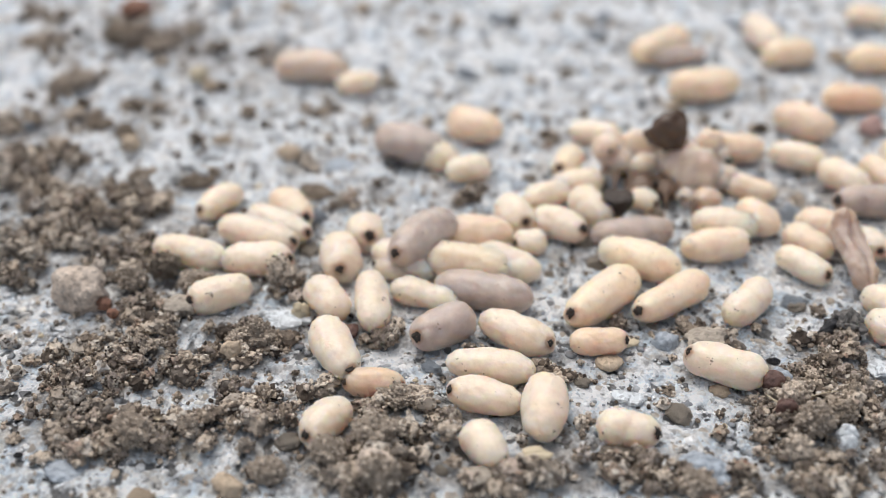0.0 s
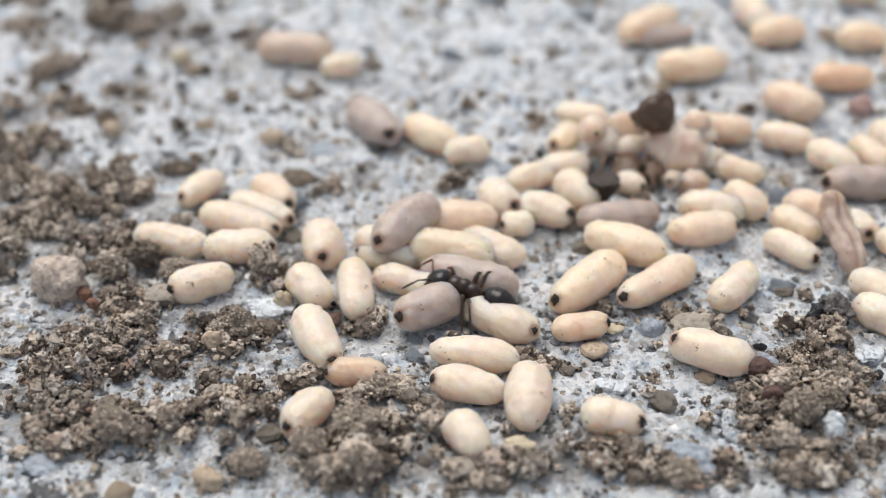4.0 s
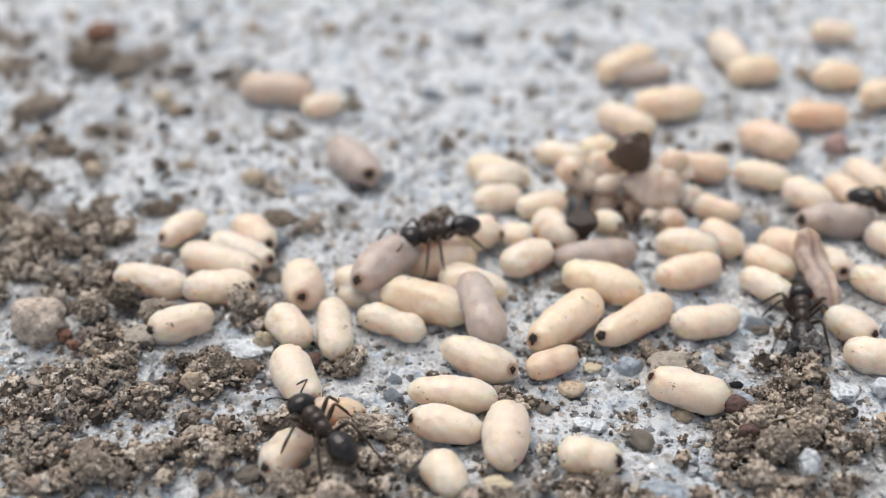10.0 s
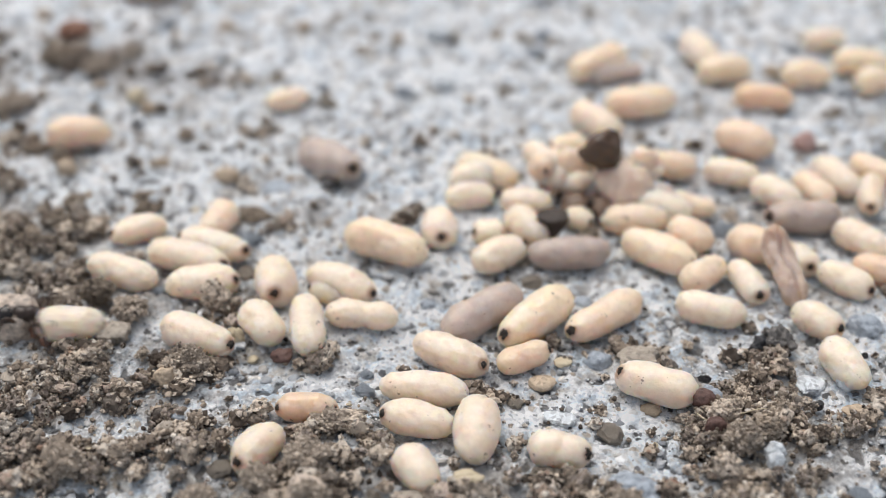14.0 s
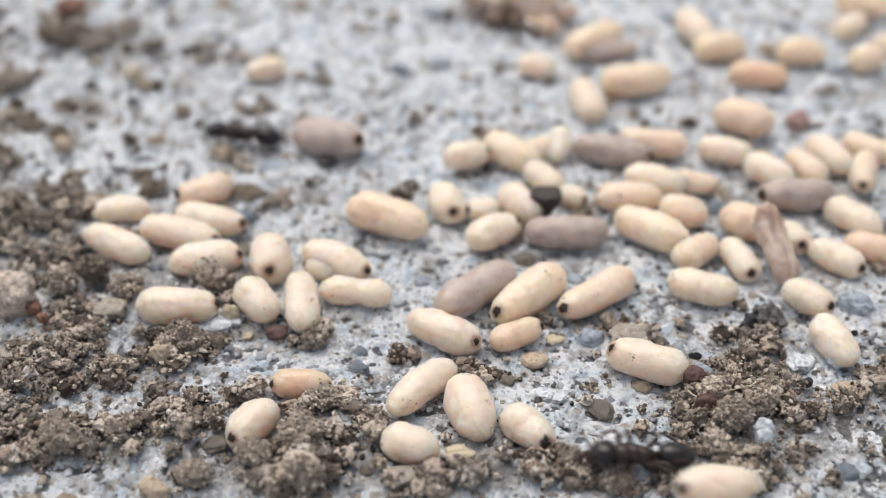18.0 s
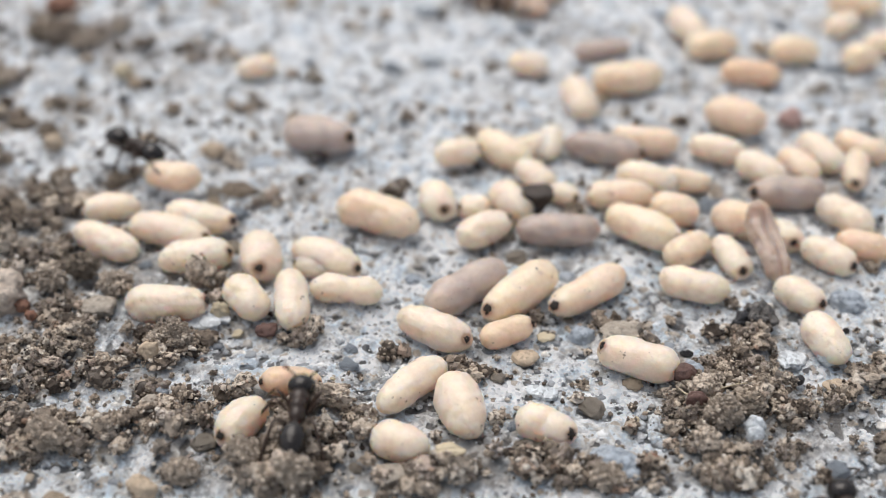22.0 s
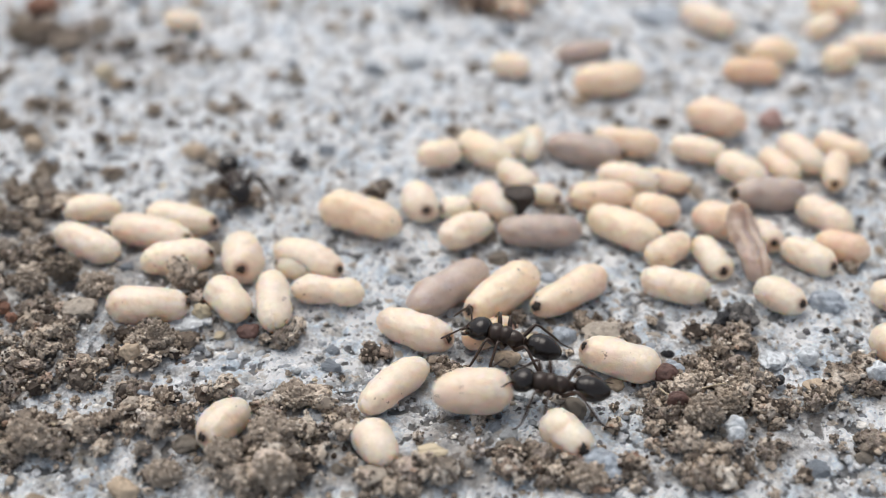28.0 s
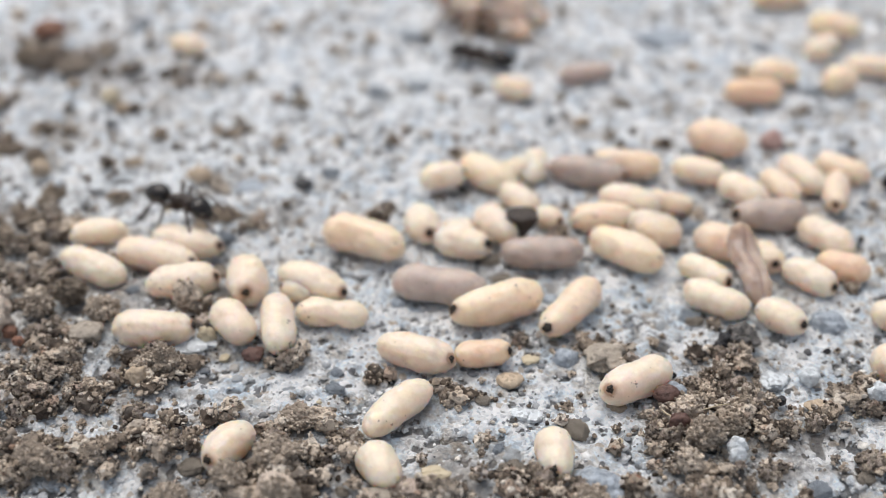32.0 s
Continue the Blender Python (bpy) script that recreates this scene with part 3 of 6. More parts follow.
def grain_shapes(count=16, level=1):
    """Angular sand grains."""
    rng = random.Random(12)
    shapes = []
    for s in range(count):
        v, f = ball(level)
        if level == 1:
            k = [rng.uniform(0.7, 1.15) for _ in v]
        else:
            k = [0.85 + 0.30 * noise.cell(p * 1.2 + Vector((s * 3.3, 0, 0))) + 0.35 * noise.noise(p * 1.4 + Vector((s * 7.7, 1, 0))) for p in v]
        shapes.append((np.array([tuple(p * 0.5 * q) for p, q in zip(v, k)]), f))
    return shapes


GRAINS, ROUND_GRAINS = grain_shapes(), grain_shapes(16, 2)
r = np.random.RandomState(21)
n = 4500
near = np.stack([r.uniform(-22, 22, n), r.uniform(-14, 13, n)], -1)
scatter("sand_grains", "angular white, grey and tan sand grains set in the concrete", near, 0.12 + 0.36 * r.rand(n) ** 2.4, ROUND_GRAINS, GRIT, 22, 0.62, "sand", True, 0.45)
n = 2600
far = np.stack([r.uniform(-34, 34, n), r.uniform(13, 44, n)], -1)
scatter("far_sand_grains", "coarse white, grey and tan sand grains set in the concrete", far, 0.2 + 0.5 * r.rand(n) ** 2, GRAINS, GRIT, 23, 0.62, "sand", True, 0.6)
n = 7000
tiny = np.stack([r.uniform(-21, 21, n), r.uniform(-14, 5, n)], -1)
scatter("fine_sand_grains", "fine pale and dark sand grains set in the concrete", tiny, 0.06 + 0.10 * r.rand(n), GRAINS, GRIT, 24, 0.5, "sand", True, 0.4)


def loose_clods(count, seed):
    """Clods of soil that one could pick up one by one, on shared meshes."""
    meshes = []
    pick = random.Random(77)
    for _ in range(12):
        v, f = cluster(pick, 120, 3, 0.045, 0.10)
        meshes.append(mesh_of("soil_clod", v, f, CLOD, False))
    places = strewn(3400, 0.0, seed, 1.6, (-24, 24, -15, 26))
    places = bare(places)[:count]
    rng = np.random.RandomState(seed)
    for x, y in places:
        s = 0.55 + 0.65 * rng.rand() ** 2
        z = float(ground_height(np.array([x]), np.array([y]))[0])
        ob = new("soil_clod", meshes[rng.randint(len(meshes))])
        tagged(ob, "knobbly clod of dry brown soil", "soil clod", "soil clods")
        ob.matrix_basis = pose(x * MM, y * MM, (z + 0.22 * s) * MM, *rng.uniform(0, 360, 3)) @ Matrix.Diagonal((s * MM, s * MM * 0.9, s * MM * 0.85, 1))


def loose_pebbles(count, seed):
    """Single sand-sized pebbles, half sunk in the concrete, on shared meshes."""
    kinds = (("slate", "smooth blue-grey pebble half sunk in the concrete"), ("tan", "rough tan-grey pebble half sunk in the concrete"), ("ochre", "small ochre pebble half sunk in the concrete"), ("white", "small whitish pebble half sunk in the concrete"), ("black", "small glossy black grain on the concrete"), ("straw", "pale straw-coloured grain on the concrete"), ("slate", "smooth blue-grey pebble half sunk in the concrete"), ("tan", "rough tan-grey pebble half sunk in the concrete"))
    rng = random.Random(seed)
    meshes = []
    for k, (tone, label) in enumerate(kinds):
        v, f = ball(4)
        shift = Vector((k * 3.7, 8.0, 1.0))
        v = [q * 0.5 * (0.86 + 0.14 * noise.cell(q * 1.4 + shift) + 0.22 * noise.fractal(q * 1.3 + shift, 0.9, 2.0, 4)) for q in v]
        meshes.append((mesh_of("pebble", v, f, TONE[tone], tone != "slate"), label, 0.55 if tone in ("black", "straw", "white") else 1.0))
    for i in range(count):
        me, label, k = meshes[i % len(meshes)]
        x, y = rng.uniform(-21, 21), rng.uniform(-13, 26)
        s = k * (0.35 + 0.65 * rng.random() ** 2)
        z = float(ground_height(np.array([x]), np.array([y]))[0])
        ob = new("pebble", me)
        tagged(ob, label, "pebble", "pebbles")
        ob.matrix_basis = pose(x * MM, y * MM, (z + 0.06 * s) * MM, rng.uniform(-15, 15), rng.uniform(-15, 15), rng.uniform(0, 360)) @ Matrix.Diagonal((s * MM * 1.3, s * MM, s * MM * 0.65, 1))


loose_pebbles(290, 31)


# ---- single stones and clods ----
STONES = [0]


def stone(name, x, y, w, d, h, tone, label):
    """One stone: a rough lump, knobbly for soil, broken-faced for chips, sunk a little."""
    STONES[0] += 1
    seed = Vector((STONES[0] * 4.7, STONES[0] * 1.9, 0.3))
    knobbly = tone in ("clod", "clay", "char")
    v, f = ball(5 if w > 1.2 else 4)
    out = []
    for p in v:
        q = Vector((p.x, p.y, p.z))
        if knobbly:
            k = 0.85 + 0.30 * noise.fractal(q * 1.8 + seed, 0.55, 2.1, 6) + 0.06 * noise.cell(q * 5 + seed)
        elif name in ("chip", "stone", "ridge", "fragment"):
            k = 0.85 + 0.22 * noise.cell(q * 1.3 + seed) + 0.15 * noise.fractal(q * 1.5 + seed, 1.0, 2.0, 4)
        else:
            k = 0.90 + 0.22 * noise.fractal(q * 1.3 + seed, 0.9, 2.0, 5)
        out.append(Vector((q.x * k * w * 0.5, q.y * k * d * 0.5, max(q.z * k, -0.8) * h * 0.5)) * MM)
    if tone in ("clod", "clay"):  # silt grains stuck all over the lump
        rng, (gv, gf) = random.Random(STONES[0]), ball(1)
        grains = [(out, f)]
        for _ in range(int(190 * w)):
            at, r = out[rng.randrange(len(out))], rng.uniform(0.035, 0.08) * MM
            turn = Euler((rng.uniform(0, 6.28), rng.uniform(0, 6.28), 0)).to_matrix()
            grains.append(([at + turn @ Vector((p.x * r * 1.3, p.y * r, p.z * r * 0.8)) * rng.uniform(0.75, 1.2) for p in gv], gf))
        out, f = joined(grains)
    ob = part(name, out, f, TONE[tone], smooth=tone not in ("clod", "clay"))
    tagged(ob, label if len(label.split()) > 3 else label + " on the concrete", name.replace("_", " "), "stones and clods")
    z = float(ground_height(np.array([x]), np.array([y]))[0])
    ob.matrix_basis = pose(x * MM, y * MM, (z + 0.7 * tread(x, y) + h * (0.04 if tone == "slate" else 0.33)) * MM, 0, 0, (STONES[0] * 37) % 50 - 25)
    return ob


stone("grain", -13.6, -4.4, 0.49, 0.39, 0.54, "rust", "small rusty orange sand grain")
stone("pebble", -15.0, -3.4, 2.25, 1.80, 1.99, "beige", "rough tan-grey pebble with an orange rim")
stone("pebble", -15.6, 7.2, 0.98, 0.79, 0.86, "ochre", "small ochre pebble on bare concrete")
stone("pebble", -6.2, 6.0, 1.77, 1.42, 0.39, "slate", "flat dark slate-grey pebble in the concrete")
QUARTZ = stone("grain", -12.0, 4.6, 0.52, 0.42, 0.51, "white", "white quartz grain on a dark clod")
FLAT_CLOD = stone("soil_clod", -12.1, 4.3, 1.5, 0.9, 0.55, "clod", "flat dark brown clod of soil")
stone("soil_clod", -3.4, -12.4, 1.29, 1.03, 1.48, "clay", "rounded light brown clod of soil")
stone("pebble", -8.0, -12.5, 0.76, 0.61, 0.74, "ochre", "small orange-brown pebble")
stone("chip", 1.4, -11.2, 1.10, 0.66, 0.24, "straw", "pale straw-coloured flat chip")
stone("pebble", 9.9, -7.4, 0.95, 0.76, 0.76, "slate", "small blue-grey pebble")
stone("chip", 4.6, -8.3, 1.23, 0.74, 0.27, "white", "flat white chip of lime")
stone("fragment", 12.1, -4.9, 0.88, 0.70, 1.01, "black", "glossy black crumpled fragment")
stone("stone", 7.7, -5.6, 1.82, 1.46, 0.79, "tan", "angular flat grey-tan stone")
stone("pebble", 6.7, -11.6, 2.04, 1.63, 1.18, "slate", "smooth blue-grey pebble set in the concrete")
stone("pebble", 7.9, -11.6, 0.52, 0.42, 0.58, "rust", "orange-brown pebble")
stone("pebble", 11.3, -10.8, 0.64, 0.51, 0.74, "white", "pale knobbly pebble")
stone("soil_ball", -7.7, -2.5, 1.15, 0.92, 1.28, "clay", "round grey-brown ball of soil")
stone("grain", -13.3, 11.0, 0.57, 0.46, 0.29, "black", "tiny black grain")
stone("crust_fragment", 12.75, -4.8, 1.35, 1.15, 1.35, "char", "dark crumpled glassy crust fragment")
stone("soil_clod", 10.1, -8.6, 1.19, 0.95, 1.04, "clay", "knobbly light brown clod of soil")
stone("soil_clod", 10.4, -9.9, 1.34, 1.07, 1.21, "clay", "knobbly light brown clod of soil")
stone("soil_clod", 11.3, -9.3, 1.17, 0.94, 0.90, "clod", "dark brown clod of soil")
stone("soil_clod", 9.7, -11.0, 0.99, 0.79, 0.94, "clay", "knobbly light brown clod of soil")
stone("soil_clod", 12.0, -8.5, 0.93, 0.75, 0.86, "clod", "dark brown clod of soil")
stone("pebble", 1.0, 14.4, 1.19, 0.95, 0.90, "white", "small whitish pebble")
stone("pebble", 0.7, 19.6, 1.47, 1.18, 0.98, "white", "small whitish pebble")
stone("pebble", -18.1, 19.7, 1.8, 1.4, 0.95, "rust", "dark red-brown pebble")
stone("pebble", 6.3, -5.4, 1.06, 0.85, 0.79, "slate", "bluish glassy pebble")
stone("stone", 13.8, 19.5, 3.55, 2.13, 0.78, "slate", "long flat slate-grey stone")
stone("ridge", -7.4, -4.4, 2.10, 1.26, 0.46, "white", "white ridge of lime paste")
stone("grain", 5.0, -5.4, 0.73, 0.58, 0.24, "straw", "pale yellow sand grain")
stone("grain", 4.2, -6.5, 1.07, 0.86, 0.35, "ochre", "tan sand grain")
stone("grain", 17.1, 8.8, 1.13, 0.90, 1.09, "pink", "pinkish sand grain")
stone("pebble", -13.5, -11.6, 1.63, 1.30, 0.47, "slate", "blue-grey pebble set in the concrete")
stone("pebble", -8.2, -9.0, 0.93, 0.74, 0.68, "clay", "grey-tan pebble")
stone("chip", -14.1, -6.2, 1.29, 1.04, 0.28, "tan", "flat tan stone chip")
stone("soil_clod", -8.8, -6.2, 0.79, 0.63, 0.87, "clay", "small brown clod of soil")
stone("soil_clod", -5.1, -11.4, 1.24, 0.99, 0.99, "clay", "brown clod of soil")
stone("grain", -5.0, -5.1, 0.90, 0.72, 0.54, "maroon", "dark red-brown sand grain")
stone("chip", -11.2, -4.2, 1.45, 1.16, 0.53, "tan", "pale translucent stone chip")
stone("chip", -6.8, -4.2, 0.74, 0.60, 0.86, "straw", "pale glassy chip")
stone("pebble", 6.1, -1.9, 0.84, 0.67, 0.45, "slate", "small grey pebble")
stone("grain", 0.2, -2.1, 0.64, 0.52, 0.58, "slate", "dark grey sand grain")
stone("pebble", -2.4, -8.5, 1.15, 0.92, 0.65, "clay", "brown pebble")
stone("pebble", 7.0, -11.7, 1.26, 1.01, 0.83, "slate", "blue-grey pebble set in the concrete")
stone("pebble", 16.3, -3.6, 1.47, 1.18, 0.97, "slate", "grey rounded pebble")
stone("soil_clod", -16.0, 8.0, 0.91, 0.72, 1.04, "clod", "small dark clod of soil")
stone("soil_clod", -14.6, 4.4, 0.9, 0.8, 0.8, "clod", "dark brown clod of soil")
stone("soil_clod", -7.1, 3.7, 1.41, 1.13, 0.31, "clod", "flat dark clod of soil")
stone("grain", -4.0, 5.8, 0.97, 0.77, 0.42, "black", "dark grain")
stone("soil_clod", -17.4, 8.9, 1.36, 0.81, 0.42, "clod", "flat dark clod of soil")
stone("soil_clod", -19.4, 12.5, 1.85, 1.48, 0.68, "clay", "blurred brown clod of soil")
stone("soil_clod", -18.5, 16.8, 1.45, 1.2, 0.75, "clod", "dark brown clod of soil")
stone("soil_clod", -16.1, 15.8, 1.35, 1.1, 0.8, "clay", "brown clod of soil")
stone("soil_clod", -22.5, 16.7, 1.68, 1.35, 0.60, "clay", "brown clod of soil")
stone("pebble", -13.6, 12.9, 1.07, 0.85, 0.94, "straw", "pale pebble")
stone("grain", -8.5, 6.5, 1.21, 0.97, 0.72, "ochre", "tan sand grain")
stone("grain", 1.4, 4.4, 0.93, 0.75, 0.41, "slate", "grey sand grain")
stone("soil_clod", 9.5, -7.8, 0.97, 0.78, 0.78, "maroon", "dark red-brown clod of soil")
stone("soil_clod", 9.7, -9.2, 0.76, 0.61, 0.87, "maroon", "dark red-brown clod of soil")
stone("pebble", -3.1, -8.5, 1.34, 1.07, 0.66, "clay", "rough grey-brown pebble")
stone("soil_clod", -3.7, -10.6, 1.65, 1.32, 0.94, "clay", "broad light brown clod of soil")
stone("soil_clod", -8.1, -5.9, 1.21, 0.97, 1.33, "clay", "knobbly brown clod of soil")
stone("pebble", -8.9, -6.6, 0.79, 0.63, 0.87, "ochre", "small ochre-brown pebble")
stone("soil_clod", -10.8, -3.0, 1.48, 1.18, 0.97, "clay", "knobbly light brown clod of soil")
stone("soil_clod", -12.2, -2.0, 1.29, 1.03, 1.10, "clod", "dark brown clod of soil")
stone("soil_clod", -13.3, -2.7, 1.28, 1.02, 1.09, "clay", "light brown clod of soil")
stone("soil_clod", -7.0, -11.9, 1.25, 1.00, 0.82, "clay", "light brown clod of soil")
stone("soil_clod", -11.4, -10.6, 1.47, 1.17, 1.05, "clay", "grey-brown clod of soil")
stone("pebble", -0.4, -12.1, 1.07, 0.85, 0.23, "tan", "rough grey-tan pebble")
stone("pebble", -14.1, -3.8, 0.62, 0.49, 0.56, "rust", "small orange-pink pebble in soil")
stone("pebble", -8.5, -9.0, 0.98, 0.78, 0.85, "tan", "rough pale grey pebble in soil")
stone("grain", -8.2, -8.4, 0.53, 0.43, 0.53, "slate", "dark slate-grey grain")
stone("chip", 13.6, -6.7, 1.19, 0.95, 0.26, "white", "flat whitish stone chip")
stone("pebble", 14.8, -6.7, 0.80, 0.64, 0.88, "white", "pale bluish-white pebble")
stone("chip", 16.9, -7.9, 0.86, 0.69, 0.95, "white", "angular white stone chip")
stone("grain", 13.5, -7.9, 0.43, 0.34, 0.41, "black", "small black grain")
stone("pebble", 14.8, -8.0, 1.01, 0.80, 0.28, "ochre", "flat ochre-brown pebble")
stone("soil_clod", 6.4, -12.2, 1.24, 1.00, 0.82, "clay", "broad light brown clod of soil")
stone("pebble", -8.3, -12.2, 0.88, 0.71, 0.59, "ochre", "small orange-brown pebble")
stone("pebble", -3.6, -12.0, 1.35, 1.08, 1.06, "beige", "large beige pebble in soil")
stone("pebble", 11.4, -10.3, 0.74, 0.59, 0.82, "white", "pale pinkish knobbly pebble")
stone("pebble", 16.2, -10.7, 0.55, 0.44, 0.61, "ochre", "small ochre pebble")
stone("pebble", 7.6, -5.3, 0.81, 0.65, 0.58, "slate", "small blue-grey pebble")


def dark_scab(x, y, z, wide, high):
    """A lump of dried dark waste, broad on top and narrow below, jammed between cocoons."""
    v, f = ball(4)
    out = []
    for p in v:
        k = (0.66 + 0.40 * p.z) * (0.9 + 0.22 * noise.fractal(p * 1.7 + Vector((4, 2, 0)), 0.8, 2.0, 4))
        out.append(Vector((p.x * k * wide, p.y * k * wide * 0.7, min(p.z, 0.5) * high * (0.95 + 0.1 * noise.noise(p * 3)))) * MM)
    ob = part("dried_waste", out, f, TONE["scab"])
    tagged(ob, "lump of dried dark brown waste wedged between cocoons", "waste")
    ob.matrix_basis = pose(x * MM, y * MM, z * MM, 0, 0, 10)


dark_scab(5.20, 1.95, 0.90, 1.0, 0.95)


# ---- cocoons ----
COUNT = [0]
RESTS, SIZES = [], {}


def silk_profile(waist, seed):
    rows, n = [], 44
    for i in range(n + 1):
        u = -1 + 2 * (0.5 - 0.5 * math.cos(math.pi * i / n))
        r = max(1 - abs(u) ** 3.1, 0.0) ** 0.5
        r *= 1 - waist * math.exp(-((u - 0.12) / 0.22) ** 2) + 0.05 * math.sin(2.3 * u + seed) - 0.03 * u
        rows.append((u, r))
    return rows


def cocoon_shell(a, b, waist, seed, spread=1.0, start=-1.0, edge=0.0):
    rng = random.Random(seed)
    bend, flat, turns = rng.uniform(-0.09, 0.09), rng.uniform(0.94, 1.0), 40
    rows = [r for r in silk_profile(waist, seed) if r[0] >= start]
    prof = [(a * u * (1 + edge), max(b * r * spread, b * 0.02) if 0 < abs(u) < 1 or r > 0 else b * 0.02, bend * b * (1 - u * u) * 2, 0.0) for u, r in rows]
    verts, faces = revolve(prof, turns)
    shift = Vector((seed * 7.31, seed * 3.17, 0))
    out = []
    for v in verts:
        q = v / (b * 1.0)
        dent = 0.085 * noise.fractal(q * 0.9 + shift, 1.0, 2.0, 3) + 0.02 * noise.noise(Vector((q.x * 1.2, q.y * 4, q.z * 4)) + shift)
        dent += 0.014 * noise.noise(q * 2.3 + shift * 0.7) + 0.014 * noise.noise(q * 5.0 - shift)
        crease = abs(noise.noise(Vector((q.x * 0.8 + q.y * 0.3, q.y * 1.5, q.z * 1.5)) + shift * 1.7))
        dent -= 0.07 * max(0.0, 1 - crease * 7)
        ends = max(0.0, abs(v.x) / a - 0.62) / 0.38
        dent -= 0.11 * ends * abs(noise.noise(Vector((1.4 * q.x, 3.0 * q.y, 3.0 * q.z)) + shift))
        out.append(Vector((v.x * (1 + 0.3 * dent), v.y * (1 + dent), v.z * (1 + dent) * flat)))
    return out, faces


def crust_place(verts, seed, side, yaw):
    """Where the dark crust sits near the tip, and the way that it faces."""
    rng = random.Random(seed * 3 + 1)
    turn = math.radians(yaw)
    out = Vector((side - 0.36 * math.sin(turn), rng.uniform(-0.15, 0.15) - 0.36 * math.cos(turn), rng.uniform(0.45, 0.8))).normalized()
    return max(verts, key=lambda v: v.dot(out)), out


def end_crust(verts, b, seed, tip, out):
    """The dark crust on the tip: a ragged, lumpy scab that follows the shell."""
    across = out.cross(Vector((0, 0, 1))).normalized()
    up = across.cross(out)
    rng = random.Random(seed * 5 + 2)
    reach, shift = rng.uniform(0.20, 0.30) * b, Vector((seed * 1.7, 0, 0))
    shell = np.array([tuple(v - tip) for v in verts])
    su, sw, sd = shell @ np.array(across), shell @ np.array(up), shell @ np.array(out)
    keep = sd > -0.9 * b
    su, sw, sd = su[keep], sw[keep], sd[keep]

    def skin(u, w):
        q = (su - u) ** 2 + (sw - w) ** 2 + (0.02 * b) ** 2
        k = np.argsort(q)[:5]
        return float(np.sum(sd[k] / q[k]) / np.sum(1 / q[k]))

    rings, turns = 8, 26
    cap, faces = [], []
    for i in range(rings + 1):
        for k in range(turns):
            a = 2 * math.pi * k / turns
            way = Vector((math.cos(a), math.sin(a), 0))
            edge = reach * (1 + 0.42 * noise.fractal(way * 1.3 + shift, 0.7, 2.0, 4))
            r = edge * i / rings
            u, w = r * way.x, r * way.y
            rise = b * (0.075 * (1 - (i / rings) ** 2.5) * (0.8 + 1.1 * noise.fractal(Vector((u, w, 0)) * (7 / b) + shift, 0.6, 2.0, 4)) - 0.012 * (i == rings))
            cap.append(tip + across * u + up * w + out * (skin(u, w) + rise))
    for i in range(rings):
        for k in range(turns):
            l = (k + 1) % turns
            faces.append((i * turns + k, (i + 1) * turns + k, (i + 1) * turns + l, i * turns + l))
    return cap, faces


def cocoon(x, y, z, yaw, a, b, tone, dark_ends, waist, label):
    COUNT[0] += 1
    seed = COUNT[0]
    v, f = cocoon_shell(a * MM, b * MM, waist, seed)
    ob = part("ant_cocoon", v, f, SILK[tone])
    tagged(ob, label, "cocoon", "ant cocoons")
    reach = np.full(len(v), 9.0)
    for side in (1, -1)[:dark_ends]:
        tip, out = crust_place(v, seed, side, yaw)
        part("dark_tip", *end_crust(v, b * MM, seed, tip, out), SPOT, ob, "black crusty spot")
        reach = np.minimum(reach, [(p - tip).length / (b * MM) for p in v])
    ob.data.attributes.new("tip", "FLOAT", "POINT").data.foreach_set("value", np.clip(1 - reach, 0, 1).astype(np.float32))
    ob.matrix_basis = pose(x * MM, y * MM, z * MM, 0, 0, yaw)
    SIZES[ob.name] = (a, b)
    RESTS.append((x, y, yaw, a, b))
    return ob


CARRIED = []


def carry(ob, rows):
    CARRIED.append((ob, rows))
    for (t0, x0, y0, _, yaw), (t1, x1, y1, *_) in zip(rows, rows[1:]):
        if t1 - t0 > 1.5 and (x0, y0) == (x1, y1):
            RESTS.append((x0, y0, yaw, *SIZES[ob.name]))


# a flat clod of soil with a quartz grain on it, pushed aside twice by passing ants
for ob, dx, dy, z in ((FLAT_CLOD, 0.0, 0.0, 0.25), (QUARTZ, 0.2, 0.25, 0.5)):
    CARRIED.append((ob, [(t, x + dx, y + dy, z, yaw) for t, x, y, yaw in ((0, -12.1, 4.3, 8), (12.8, -12.1, 4.3, 8), (14.8, -11.1, 4.0, 62), (21.7, -11.1, 4.0, 62), (22.5, -14.6, 5.3, 70), (32, -14.6, 5.3, 70))]))


def bare(places):
    """Which of the places no cocoon lies on."""
    free = np.ones(len(places), bool)
    for x, y, yaw, a, b in RESTS:
        c, d = math.cos(math.radians(yaw)), math.sin(math.radians(yaw))
        u, w = (places[:, 0] - x) * c + (places[:, 1] - y) * d, (places[:, 1] - y) * c - (places[:, 0] - x) * d
        free &= (u / (a + 0.15)) ** 2 + (w / (b + 0.22)) ** 2 > 1
    return places[free]


